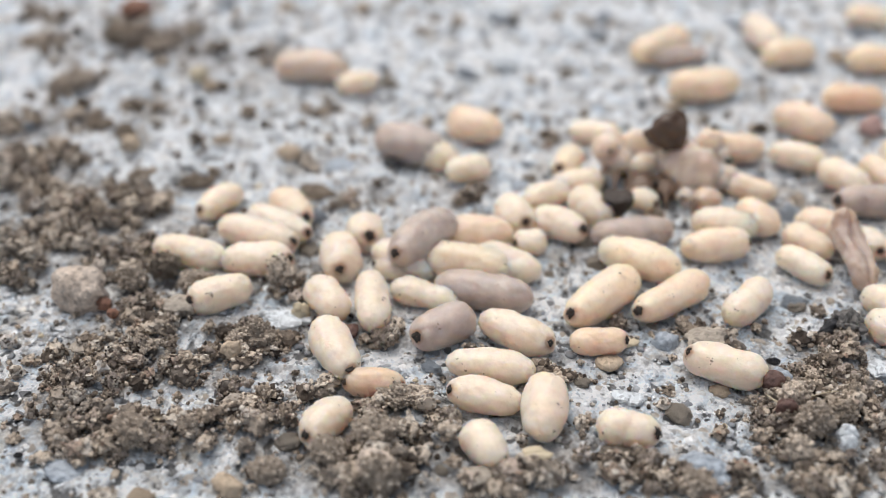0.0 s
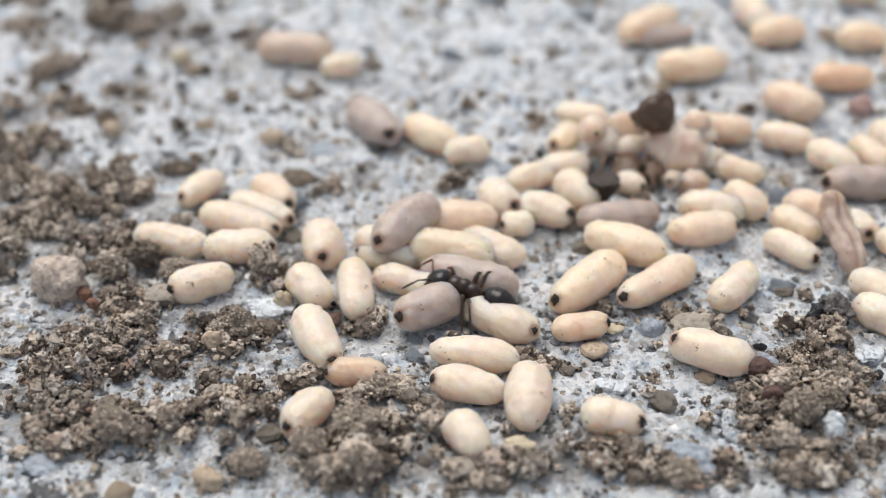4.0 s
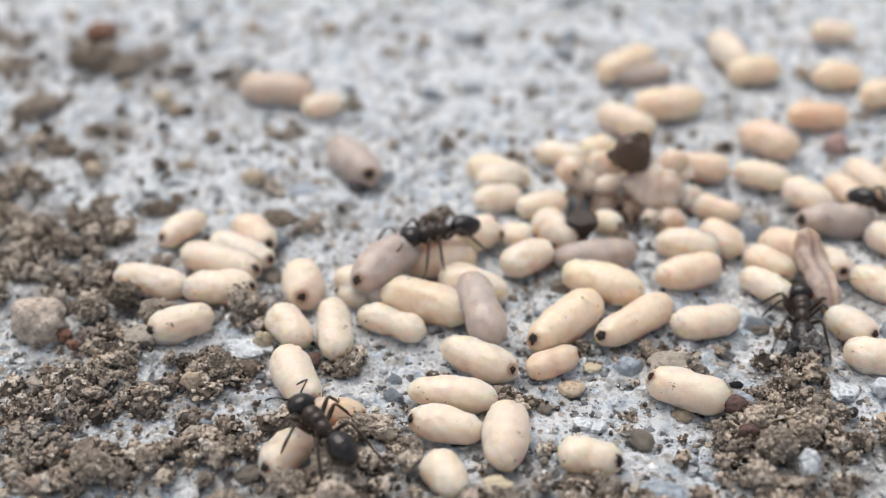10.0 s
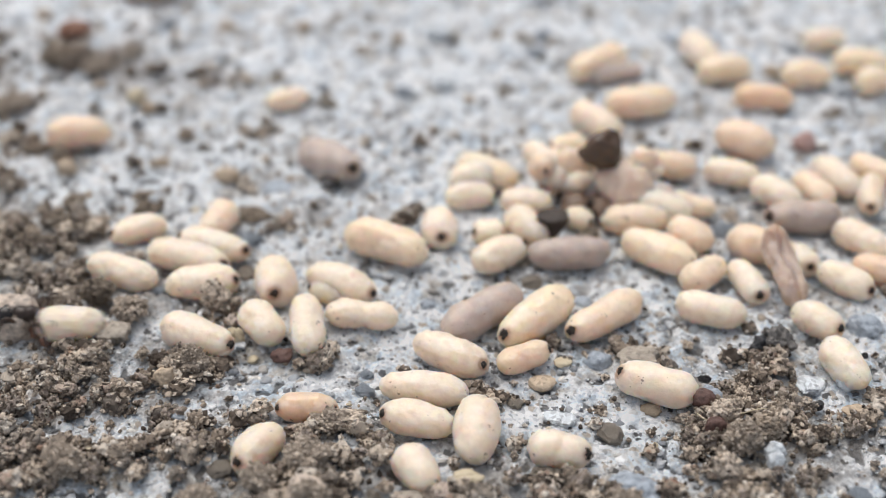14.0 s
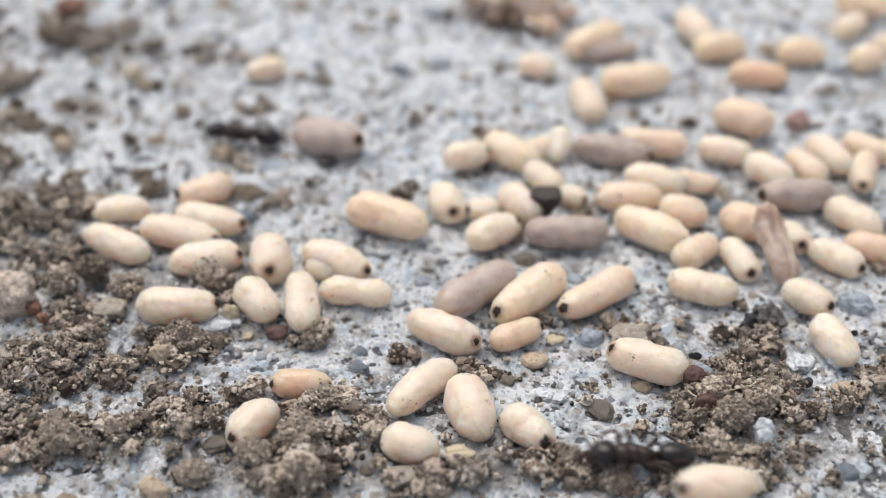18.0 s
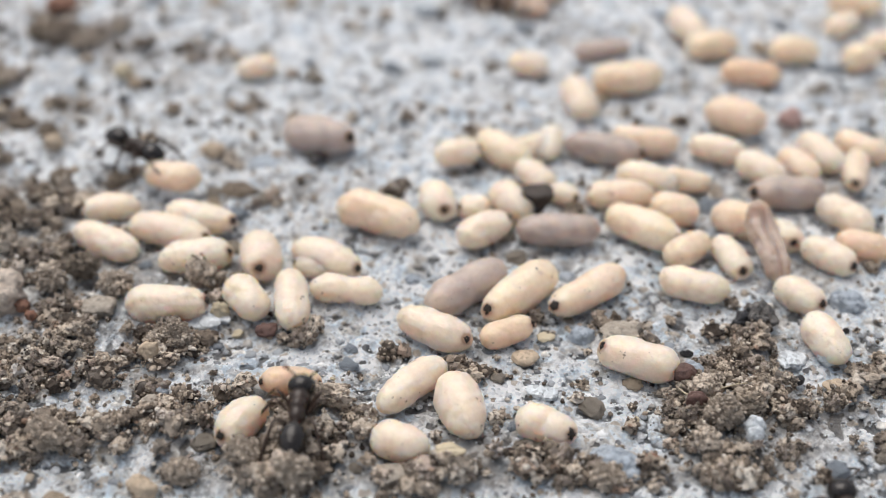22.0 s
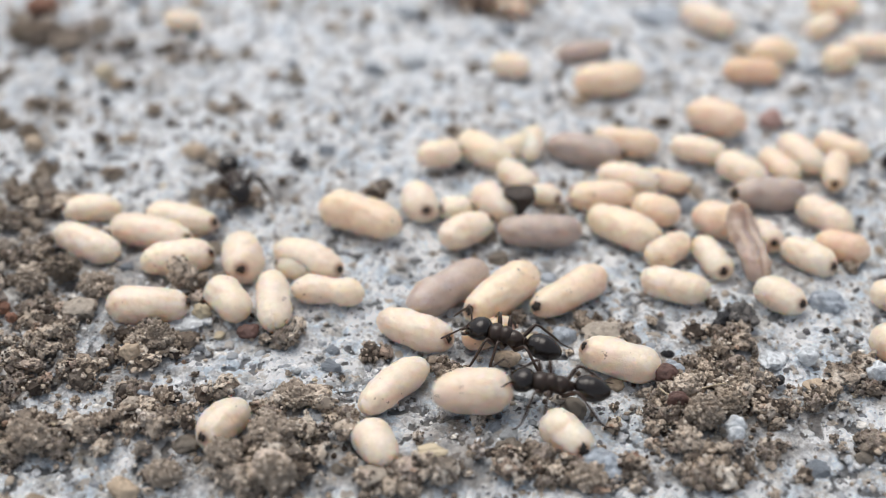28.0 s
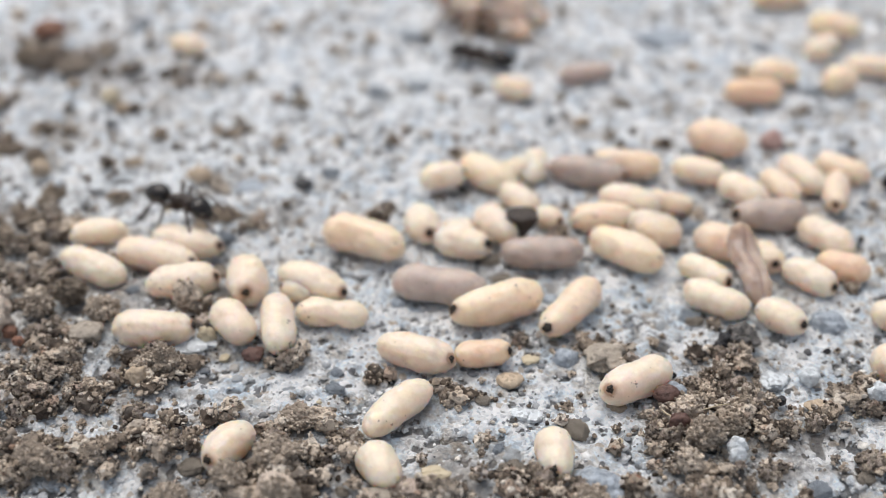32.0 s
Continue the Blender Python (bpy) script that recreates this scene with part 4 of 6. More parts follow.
cocoon(-5.28, -9.95, 0.56, 236, 1.10, 0.63, "cream", 1, 0, "pale cream silk ant cocoon with one dark end")
carry(cocoon(-3.88, -8.03, 0.48, 357, 1.09, 0.50, "pink", 2, 0, "slender pinkish tan ant cocoon with dark spots at both ends"), [
    (0.00, -3.88, -8.03, 0.48, 357), (22.60, -3.88, -8.03, 0.48, 357), (23.00, -3.22, -9.13, 1.07, 360), (23.50, 4.87, -11.14, 1.30, 350), (24.10, 9.10, -15.67, 0.46, 359), (32.00, 9.10, -15.67, 0.46, 359)])
carry(cocoon(-5.28, -6.50, 0.72, 296, 1.55, 0.73, "cream", 1, 0, "pale cream silk ant cocoon with one dark end"), [
    (0.00, -5.28, -6.50, 0.72, 296), (12.60, -5.28, -6.50, 0.72, 296), (13.00, -7.00, -5.12, 0.72, 279), (13.80, -7.87, -4.58, 0.68, 318), (14.60, -8.73, -4.04, 0.63, 358), (32.00, -8.73, -4.04, 0.63, 358)])
cocoon(-5.80, -3.76, 0.65, 304, 1.15, 0.70, "cream", 0, 0, "pale cream silk ant cocoon on the concrete")
cocoon(-4.22, -3.89, 0.63, 277, 1.53, 0.67, "cream", 0, 0, "pale cream silk ant cocoon on the concrete")
carry(cocoon(0.07, -7.19, 0.54, 351, 1.57, 0.60, "cream", 0, 0, "pale cream silk ant cocoon on the concrete"), [
    (0.00, 0.07, -7.19, 0.54, 351), (16.40, 0.07, -7.19, 0.54, 351), (17.00, 0.06, -7.35, 0.56, 344), (17.60, 0.25, -8.28, 0.59, 406), (32.00, 0.25, -8.28, 0.59, 406)])
carry(cocoon(-0.16, -8.69, 0.59, 165, 1.32, 0.61, "cream", 1, 0, "pale cream silk ant cocoon with one dark end"), [
    (0.00, -0.16, -8.69, 0.59, 165), (16.30, -0.16, -8.69, 0.59, 165), (17.00, 0.36, -8.72, 0.57, 211), (17.50, 1.96, -11.14, 1.04, 180), (18.00, 9.20, -13.31, 1.36, 184), (18.40, 14.18, -14.82, 0.55, 180), (32.00, 14.18, -14.82, 0.55, 180)])
carry(cocoon(1.86, -9.31, 0.73, 263, 1.38, 0.77, "cream", 0, 0, "pale cream silk ant cocoon on the concrete"), [
    (0.00, 1.86, -9.31, 0.73, 263), (16.80, 1.86, -9.31, 0.73, 263), (17.60, 1.91, -9.34, 0.70, 283), (24.20, 1.91, -9.34, 0.70, 283), (25.00, 1.92, -9.35, 0.70, 281), (27.10, 1.92, -9.35, 0.70, 281), (27.30, 1.61, -9.00, 0.69, 242), (27.50, 1.31, -8.65, 0.69, 202), (28.00, 2.87, -9.00, 0.98, 179), (28.30, 5.70, -8.23, 0.99, 179), (28.60, 6.92, -8.14, 1.09, 182), (29.00, 10.59, -7.62, 1.10, 177), (29.30, 12.68, -6.50, 1.00, 179), (29.60, 16.93, -4.49, 0.73, 194), (30.10, 22.84, -3.24, 0.73, 191), (32.00, 22.84, -3.24, 0.73, 191)])
carry(cocoon(-0.14, -10.85, 0.56, 300, 1.01, 0.63, "cream", 0, 0, "pale cream silk ant cocoon on the concrete"), [
    (0.00, -0.14, -10.85, 0.56, 300), (16.40, -0.14, -10.85, 0.56, 300), (17.20, -0.12, -10.88, 0.61, 339), (23.00, -0.12, -10.88, 0.61, 339), (23.60, -0.30, -10.90, 0.59, 297), (32.00, -0.30, -10.90, 0.59, 297)])
carry(cocoon(4.48, -10.08, 0.57, 349, 1.06, 0.63, "cream", 1, 0, "pale cream silk ant cocoon with one dark end"), [
    (0.00, 4.48, -10.08, 0.57, 349), (17.30, 4.48, -10.08, 0.57, 349), (17.80, 3.72, -10.20, 0.60, 314), (18.10, 3.72, -10.20, 0.60, 314), (18.60, 4.63, -10.19, 0.60, 335), (23.10, 4.63, -10.19, 0.60, 335), (23.80, 4.67, -10.18, 0.58, 355), (25.80, 4.67, -10.18, 0.58, 355), (27.30, 5.85, -10.60, 0.63, 312), (29.60, 5.85, -10.60, 0.63, 304), (30.60, 5.39, -10.47, 0.58, 273), (32.00, 5.39, -10.47, 0.58, 273)])
carry(cocoon(8.02, -7.14, 0.69, 157, 1.47, 0.72, "cream", 1, 0, "pale cream silk ant cocoon with one dark end"), [
    (0.00, 8.02, -7.14, 0.69, 157), (28.40, 8.02, -7.14, 0.69, 157), (28.90, 8.53, -7.12, 0.64, 208), (32.00, 8.53, -7.12, 0.64, 208)])
carry(cocoon(-9.81, -3.58, 0.65, 206, 1.25, 0.68, "cream", 1, 0, "pale cream silk ant cocoon with one dark end"), [
    (0.00, -9.81, -3.58, 0.65, 206), (12.70, -9.81, -3.58, 0.65, 206), (13.00, -9.69, -3.33, 0.65, 209), (13.50, -7.57, -4.34, 1.00, 190), (14.60, -19.45, -3.60, 0.62, 180), (32.00, -19.45, -3.60, 0.62, 180)])
carry(cocoon(1.02, -5.42, 0.61, 330, 1.51, 0.66, "cream", 1, 0, "pale cream silk ant cocoon with one dark end"), [
    (0.00, 1.02, -5.42, 0.61, 330), (27.80, 1.02, -5.42, 0.61, 330), (28.30, 0.88, -5.46, 0.62, 340), (32.00, 0.88, -5.46, 0.62, 340)])
carry(cocoon(-10.82, 2.39, 0.55, 234, 1.19, 0.57, "cream", 1, 0, "pale cream silk ant cocoon with one dark end"), [
    (0.00, -10.82, 2.39, 0.55, 234), (12.80, -10.82, 2.39, 0.55, 234), (15.00, -11.97, 1.94, 0.51, 186), (32.00, -11.97, 1.94, 0.51, 186)])
carry(cocoon(-7.89, 1.95, 0.58, 310, 1.24, 0.65, "tan", 1, 0, "warm beige ant cocoon with one dark end"), [
    (0.00, -7.89, 1.95, 0.58, 310), (12.80, -7.89, 1.95, 0.58, 310), (13.90, -8.35, 2.61, 0.58, 259), (15.00, -8.81, 3.27, 0.59, 208), (21.30, -8.81, 3.27, 0.59, 208), (22.00, -9.70, 3.54, 1.05, 165), (22.50, -17.23, 8.58, 1.24, 140), (23.00, -16.94, 9.26, 1.26, 157), (23.40, -25.75, 15.52, 0.64, 167), (32.00, -25.75, 15.52, 0.64, 167)])
carry(cocoon(-8.20, 0.84, 0.58, 332, 1.53, 0.65, "cream", 1, 0, "pale cream silk ant cocoon with one dark end"), [
    (0.00, -8.20, 0.84, 0.58, 332), (12.80, -8.20, 0.84, 0.58, 332), (15.00, -8.25, 1.16, 0.63, 345), (32.00, -8.25, 1.16, 0.63, 345)])
carry(cocoon(-8.94, 0.10, 0.63, 339, 1.77, 0.69, "cream", 1, 0, "pale cream silk ant cocoon with one dark end"), [
    (0.00, -8.94, 0.10, 0.63, 339), (12.80, -8.94, 0.10, 0.63, 339), (15.00, -9.29, 0.20, 0.66, 342), (32.00, -9.29, 0.20, 0.66, 342)])
carry(cocoon(-11.39, -0.99, 0.58, 344, 1.58, 0.66, "cream", 0, 0, "pale cream silk ant cocoon on the concrete"), [
    (0.00, -11.39, -0.99, 0.58, 344), (12.80, -11.39, -0.99, 0.58, 344), (15.00, -11.65, -0.36, 0.65, 330), (32.00, -11.65, -0.36, 0.65, 330)])
carry(cocoon(-8.74, -1.50, 0.61, 0, 1.44, 0.68, "cream", 1, 0, "pale cream silk ant cocoon with one dark end"), [
    (0.00, -8.74, -1.50, 0.61, 0), (12.80, -8.74, -1.50, 0.61, 0), (15.00, -8.06, -1.38, 0.64, 9), (32.00, -8.06, -1.38, 0.64, 9)])
cocoon(-5.67, -1.42, 0.72, 278, 1.22, 0.78, "cream", 1, 0, "pale cream silk ant cocoon with one dark end")
carry(cocoon(-2.45, -0.98, 1.37, 232, 1.73, 0.80, "greytan", 1, 0, "greyish tan ant cocoon with one dark end"), [
    (0.00, -2.45, -0.98, 1.37, 232), (11.20, -2.45, -0.98, 1.37, 232), (11.50, 3.98, -0.71, 1.46, 196), (11.75, 6.93, -0.01, 1.22, 152), (12.00, 9.89, 0.70, 0.98, 108), (12.20, 9.89, 0.70, 0.98, 108), (12.60, 13.45, 4.17, 1.03, 165), (13.00, 17.00, 7.64, 1.09, 222), (13.50, 20.54, 15.96, 1.11, 213), (14.30, 30.00, 34.84, 0.81, 180), (32.00, 30.00, 34.84, 0.81, 180)])
carry(cocoon(-0.43, 0.14, 0.67, 7, 1.45, 0.77, "tan", 0, 0, "warm beige ant cocoon on the concrete"), [
    (0.00, -0.43, 0.14, 0.67, 7), (11.40, -0.43, 0.14, 0.67, 7), (12.00, 0.95, -0.70, 0.74, 4), (12.60, 0.95, -0.70, 0.74, 4), (13.00, 0.14, -0.51, 0.73, -1), (13.50, -4.60, 2.81, 0.75, 10), (14.60, -24.11, 13.82, 0.75, 0), (32.00, -24.11, 13.82, 0.75, 0)])
carry(cocoon(-0.83, -1.80, 0.69, 352, 1.80, 0.83, "yellow", 0, 0, "buttery yellow plump ant cocoon on the concrete"), [
    (0.00, -0.83, -1.80, 0.69, 352), (3.80, -0.83, -1.80, 0.69, 352), (5.00, -0.96, -2.58, 0.74, 340), (11.30, -0.96, -2.58, 0.74, 340), (12.00, -0.64, -2.60, 0.74, 353), (12.60, -0.64, -2.60, 0.74, 353), (13.00, -0.67, -2.51, 0.74, 355), (13.50, -1.55, 0.34, 0.78, 334), (15.00, -1.19, 0.98, 0.86, 335), (32.00, -1.19, 0.98, 0.86, 335)])
carry(cocoon(-2.31, -3.43, 0.54, 338, 1.38, 0.60, "cream", 0, 0.16, "pale cream silk ant cocoon on the concrete"), [
    (0.00, -2.31, -3.43, 0.54, 338), (3.80, -2.31, -3.43, 0.54, 338), (5.00, -2.15, -3.47, 0.55, 334), (11.30, -2.15, -3.47, 0.55, 334), (11.80, -2.24, -3.28, 0.57, 352), (32.00, -2.24, -3.28, 0.57, 352)])
carry(cocoon(-0.16, -3.30, 0.69, 346, 1.89, 0.76, "greytan", 0, 0.1, "greyish tan ant cocoon on the concrete"), [
    (0.00, -0.16, -3.30, 0.69, 346), (3.80, -0.16, -3.30, 0.69, 346), (5.20, 1.12, -3.24, 1.10, 283), (10.40, 1.12, -3.24, 1.10, 283), (11.40, 2.23, -3.32, 0.72, 219), (28.50, 2.23, -3.32, 0.72, 219), (29.40, 1.78, -1.84, 0.72, 167), (32.00, 1.78, -1.84, 0.72, 167)])
cocoon(-3.55, -1.73, 0.44, 166, 0.84, 0.47, "tan", 1, 0, "warm beige ant cocoon with one dark end")
cocoon(-3.08, -1.45, 0.62, 332, 1.53, 0.67, "cream", 1, 0, "pale cream silk ant cocoon with one dark end")
carry(cocoon(0.72, -1.48, 0.60, 335, 1.42, 0.72, "cream", 0, 0, "pale cream silk ant cocoon on the concrete"), [
    (0.00, 0.72, -1.48, 0.60, 335), (3.80, 0.72, -1.48, 0.60, 335), (5.00, 0.86, -1.25, 0.60, 336), (10.20, 0.86, -1.25, 0.60, 336), (11.00, 3.57, 6.39, 1.07, 338), (11.50, -0.35, 8.79, 1.10, 350), (12.00, -2.96, 9.18, 1.13, 369), (12.50, -7.58, 15.94, 1.21, 371), (13.00, -11.24, 19.73, 1.24, 370), (13.40, -18.52, 31.34, 0.78, 360), (32.00, -18.52, 31.34, 0.78, 360)])
carry(cocoon(-1.61, -5.33, 0.69, 211, 1.29, 0.78, "greytan", 1, 0, "greyish tan ant cocoon with one dark end"), [
    (0.00, -1.61, -5.33, 0.69, 211), (3.60, -1.61, -5.33, 0.69, 211), (4.50, -1.54, -3.00, 1.07, 202), (5.50, -2.22, 11.58, 1.06, 204), (5.80, -9.21, 13.05, 0.84, 191), (6.00, -12.53, 13.96, 0.82, 194), (6.40, -22.20, 29.11, 0.75, 179), (32.00, -22.20, 29.11, 0.75, 179)])
carry(cocoon(3.88, -5.80, 0.50, 5, 1.05, 0.54, "pink", 1, 0, "slender pinkish tan ant cocoon with one dark end"), [
    (0.00, 3.88, -5.80, 0.50, 5), (3.30, 3.88, -5.80, 0.50, 5), (5.00, 3.59, -5.55, 0.50, 27), (28.00, 3.59, -5.55, 0.50, 27), (29.00, 3.28, -5.50, 0.53, 8), (32.00, 3.28, -5.50, 0.53, 8)])
carry(cocoon(-4.66, 0.34, 0.62, 278, 0.86, 0.77, "cream", 1, 0, "pale cream silk ant cocoon with one dark end"), [
    (0.00, -4.66, 0.34, 0.62, 278), (1.90, -4.66, 0.34, 0.62, 278), (1.93, -4.64, 0.21, 0.77, 337), (1.97, -4.62, 0.09, 0.93, 397), (2.00, -4.59, -0.03, 1.08, 456), (2.50, -6.24, 6.41, 1.16, 467), (3.10, -12.19, 28.53, 0.75, 484), (32.00, -12.19, 28.53, 0.75, 484)])
carry(cocoon(1.18, 1.68, 0.63, 296, 1.09, 0.71, "cream", 1, 0, "pale cream silk ant cocoon with one dark end"), [
    (0.00, 1.18, 1.68, 0.63, 296), (3.70, 1.18, 1.68, 0.63, 296), (4.45, 1.08, 1.77, 0.67, 346), (5.20, 0.99, 1.85, 0.71, 397), (11.00, 0.99, 1.85, 0.71, 397), (11.40, 0.73, 1.94, 0.66, 333), (11.80, 0.48, 2.04, 0.61, 269), (13.20, 0.48, 2.04, 0.61, 269), (15.20, 1.26, 2.27, 0.64, 287), (32.00, 1.26, 2.27, 0.64, 287)])
carry(cocoon(2.47, 3.06, 0.54, 25, 1.08, 0.59, "cream", 0, 0, "pale cream silk ant cocoon on the concrete"), [
    (0.00, 2.47, 3.06, 0.54, 25), (3.70, 2.47, 3.06, 0.54, 25), (5.20, 1.96, 4.46, 0.55, 8), (15.60, 1.96, 4.46, 0.55, 8), (16.50, 0.5, 12.5, 1.0, 20), (17.50, -2.0, 24.0, 1.0, 20), (18.50, -4.0, 38.0, 0.6, 20), (32.00, -4.0, 38.0, 0.6, 20)])
cocoon(4.18, 2.14, 0.65, 306, 1.14, 0.70, "cream", 0, 0, "pale cream silk ant cocoon on the concrete")
carry(cocoon(2.89, 1.03, 0.58, 328, 1.23, 0.66, "cream", 1, 0, "pale cream silk ant cocoon with one dark end"), [
    (0.00, 2.89, 1.03, 0.58, 328), (3.70, 2.89, 1.03, 0.58, 328), (5.20, 3.02, 0.32, 0.64, 389), (28.40, 3.02, 0.32, 0.64, 389), (29.50, 2.77, 0.99, 0.61, 342), (32.00, 2.77, 0.99, 0.61, 342)])
carry(cocoon(1.65, -0.11, 0.51, 186, 0.69, 0.55, "cream", 1, 0, "pale cream silk ant cocoon with one dark end"), [
    (0.00, 1.65, -0.11, 0.51, 186), (3.70, 1.65, -0.11, 0.51, 186), (5.20, 2.64, 1.92, 0.51, 180), (32.00, 2.64, 1.92, 0.51, 180)])
carry(cocoon(3.76, 3.92, 0.58, 14, 1.12, 0.62, "cream", 0, 0, "pale cream silk ant cocoon on the concrete"), [
    (0.00, 3.76, 3.92, 0.58, 14), (13.20, 3.76, 3.92, 0.58, 14), (15.20, 5.26, 4.05, 0.57, -54), (32.00, 5.26, 4.05, 0.57, -54)])
carry(cocoon(-0.75, 4.92, 0.57, 19, 1.03, 0.60, "cream", 1, 0, "pale cream silk ant cocoon with one dark end"), [
    (0.00, -0.75, 4.92, 0.57, 19), (3.50, -0.75, 4.92, 0.57, 19), (5.20, 2.03, 5.44, 0.86, 15), (32.00, 2.03, 5.44, 0.86, 15)])
carry(cocoon(-2.34, 6.27, 0.63, 317, 1.49, 0.71, "yellow", 0, 0, "buttery yellow plump ant cocoon on the concrete"), [
    (0.00, -2.34, 6.27, 0.63, 317), (2.20, -2.34, 6.27, 0.63, 317), (2.50, -2.34, 6.27, 0.63, 317), (3.60, -2.34, 6.27, 0.63, 317), (5.20, 2.03, 6.24, 0.69, 337), (13.20, 2.03, 6.24, 0.69, 337), (15.20, 4.05, 5.95, 0.66, 318), (32.00, 4.05, 5.95, 0.66, 318)])
carry(cocoon(-3.29, 6.48, 0.81, 339, 1.67, 0.83, "greytan", 1, 0, "greyish tan ant cocoon with one dark end"), [
    (0.00, -3.29, 6.48, 0.81, 339), (2.20, -3.29, 6.48, 0.81, 339), (2.80, -4.17, 7.06, 0.66, 307), (13.00, -4.17, 7.06, 0.66, 307), (15.20, -3.92, 6.88, 0.76, 346), (24.10, -3.92, 6.88, 0.76, 346), (24.60, -5.29, 9.35, 1.11, 340), (25.30, -12.53, 27.74, 0.89, 347), (32.00, -12.53, 27.74, 0.89, 347)])
carry(cocoon(-0.50, 8.23, 0.67, 339, 1.32, 0.82, "tan", 0, 0, "warm beige ant cocoon on the concrete"), [
    (0.00, -0.50, 8.23, 0.67, 339), (1.10, -0.50, 8.23, 0.67, 339), (1.50, -3.67, 16.32, 1.04, 375), (1.90, -5.59, 31.70, 0.78, 360), (32.00, -5.59, 31.70, 0.78, 360)])
carry(cocoon(3.43, 5.47, 0.62, 244, 0.93, 0.62, "yellow", 1, 0, "buttery yellow plump ant cocoon with one dark end"), [
    (0.00, 3.43, 5.47, 0.62, 244), (3.60, 3.43, 5.47, 0.62, 244), (5.20, 6.40, 8.24, 0.59, 194), (15.30, 6.40, 8.24, 0.59, 194), (16.20, 5.26, 6.31, 0.55, 199), (32.00, 5.26, 6.31, 0.55, 199)])
carry(cocoon(5.66, 0.49, 0.62, 9, 1.67, 0.71, "grey", 0, 0, "dull grey-brown ant cocoon, dark within on the concrete"), [
    (0.00, 5.66, 0.49, 0.62, 9), (13.20, 5.66, 0.49, 0.62, 9), (15.20, 5.90, 0.26, 0.70, 1), (32.00, 5.90, 0.26, 0.70, 1)])
carry(cocoon(5.74, -1.27, 0.71, 334, 1.66, 0.75, "yellow", 0, 0, "buttery yellow plump ant cocoon on the concrete"), [
    (0.00, 5.74, -1.27, 0.71, 334), (11.50, 5.74, -1.27, 0.71, 334), (12.00, 6.66, -1.15, 0.72, 354), (12.30, 6.66, -1.15, 0.72, 354), (13.00, 9.26, 0.42, 0.69, 323), (32.00, 9.26, 0.42, 0.69, 323)])
carry(cocoon(8.81, -0.29, 0.66, 8, 1.42, 0.66, "tan", 1, 0, "warm beige ant cocoon with one dark end"), [
    (0.00, 8.81, -0.29, 0.66, 8), (9.20, 8.81, -0.29, 0.66, 8), (10.00, 9.11, -0.60, 0.70, 15), (10.80, 9.11, -0.60, 0.70, 15), (11.50, 10.69, 5.31, 1.09, -54), (12.30, 10.69, 5.31, 1.09, -54), (12.85, 9.66, 4.00, 0.81, -116), (13.40, 8.63, 2.68, 0.54, -178), (32.00, 8.63, 2.68, 0.54, -178)])
carry(cocoon(9.34, 1.03, 0.62, 347, 1.34, 0.65, "cream", 0, 0, "pale cream silk ant cocoon on the concrete"), [
    (0.00, 9.34, 1.03, 0.62, 347), (9.60, 9.34, 1.03, 0.62, 347), (15.20, 9.88, 3.84, 0.59, 337), (32.00, 9.88, 3.84, 0.59, 337)])
carry(cocoon(10.70, 1.43, 0.68, 311, 0.99, 0.72, "tan", 0, 0, "warm beige ant cocoon on the concrete"), [
    (0.00, 10.70, 1.43, 0.68, 311), (13.20, 10.70, 1.43, 0.68, 311), (15.20, 10.71, 1.58, 0.66, 345), (32.00, 10.71, 1.58, 0.66, 345)])
carry(cocoon(10.84, 3.73, 0.54, 336, 1.10, 0.56, "tan", 0, 0, "warm beige ant cocoon on the concrete"), [
    (0.00, 10.84, 3.73, 0.54, 336), (13.20, 10.84, 3.73, 0.54, 336), (15.20, 11.49, 3.80, 0.51, 349), (32.00, 11.49, 3.80, 0.51, 349)])
carry(cocoon(10.49, 6.79, 0.65, 350, 1.50, 0.71, "tan", 0, 0, "warm beige ant cocoon on the concrete"), [
    (0.00, 10.49, 6.79, 0.65, 350), (13.20, 10.49, 6.79, 0.65, 350), (15.20, 10.21, 6.67, 0.66, 350), (32.00, 10.21, 6.67, 0.66, 350)])
carry(cocoon(4.81, 7.84, 0.55, 342, 1.21, 0.58, "cream", 0, 0, "pale cream silk ant cocoon on the concrete"), [
    (0.00, 4.81, 7.84, 0.55, 342), (13.20, 4.81, 7.84, 0.55, 342), (14.20, 5.45, 7.26, 0.54, 300), (15.20, 6.09, 6.69, 0.53, 258), (32.00, 6.09, 6.69, 0.53, 258)])
cocoon(8.37, 6.02, 0.66, 343, 1.76, 0.71, "grey", 1, 0, "dull grey-brown ant cocoon, dark within with one dark end")
cocoon(6.36, 2.84, 0.45, 332, 0.68, 0.49, "cream", 1, 0, "pale cream silk ant cocoon with one dark end")
carry(cocoon(4.15, -3.54, 0.70, 225, 1.88, 0.77, "yellow", 1, 0, "buttery yellow plump ant cocoon with one dark end"), [
    (0.00, 4.15, -3.54, 0.70, 225), (28.60, 4.15, -3.54, 0.70, 225), (29.80, 3.90, -2.95, 0.75, 200), (32.00, 3.90, -2.95, 0.75, 200)])
carry(cocoon(6.67, -3.35, 0.63, 217, 1.83, 0.68, "tan", 1, 0, "warm beige ant cocoon with one dark end"), [
    (0.00, 6.67, -3.35, 0.63, 217), (28.80, 6.67, -3.35, 0.63, 217), (29.80, 6.64, -3.05, 0.65, 232), (32.00, 6.64, -3.05, 0.65, 232)])
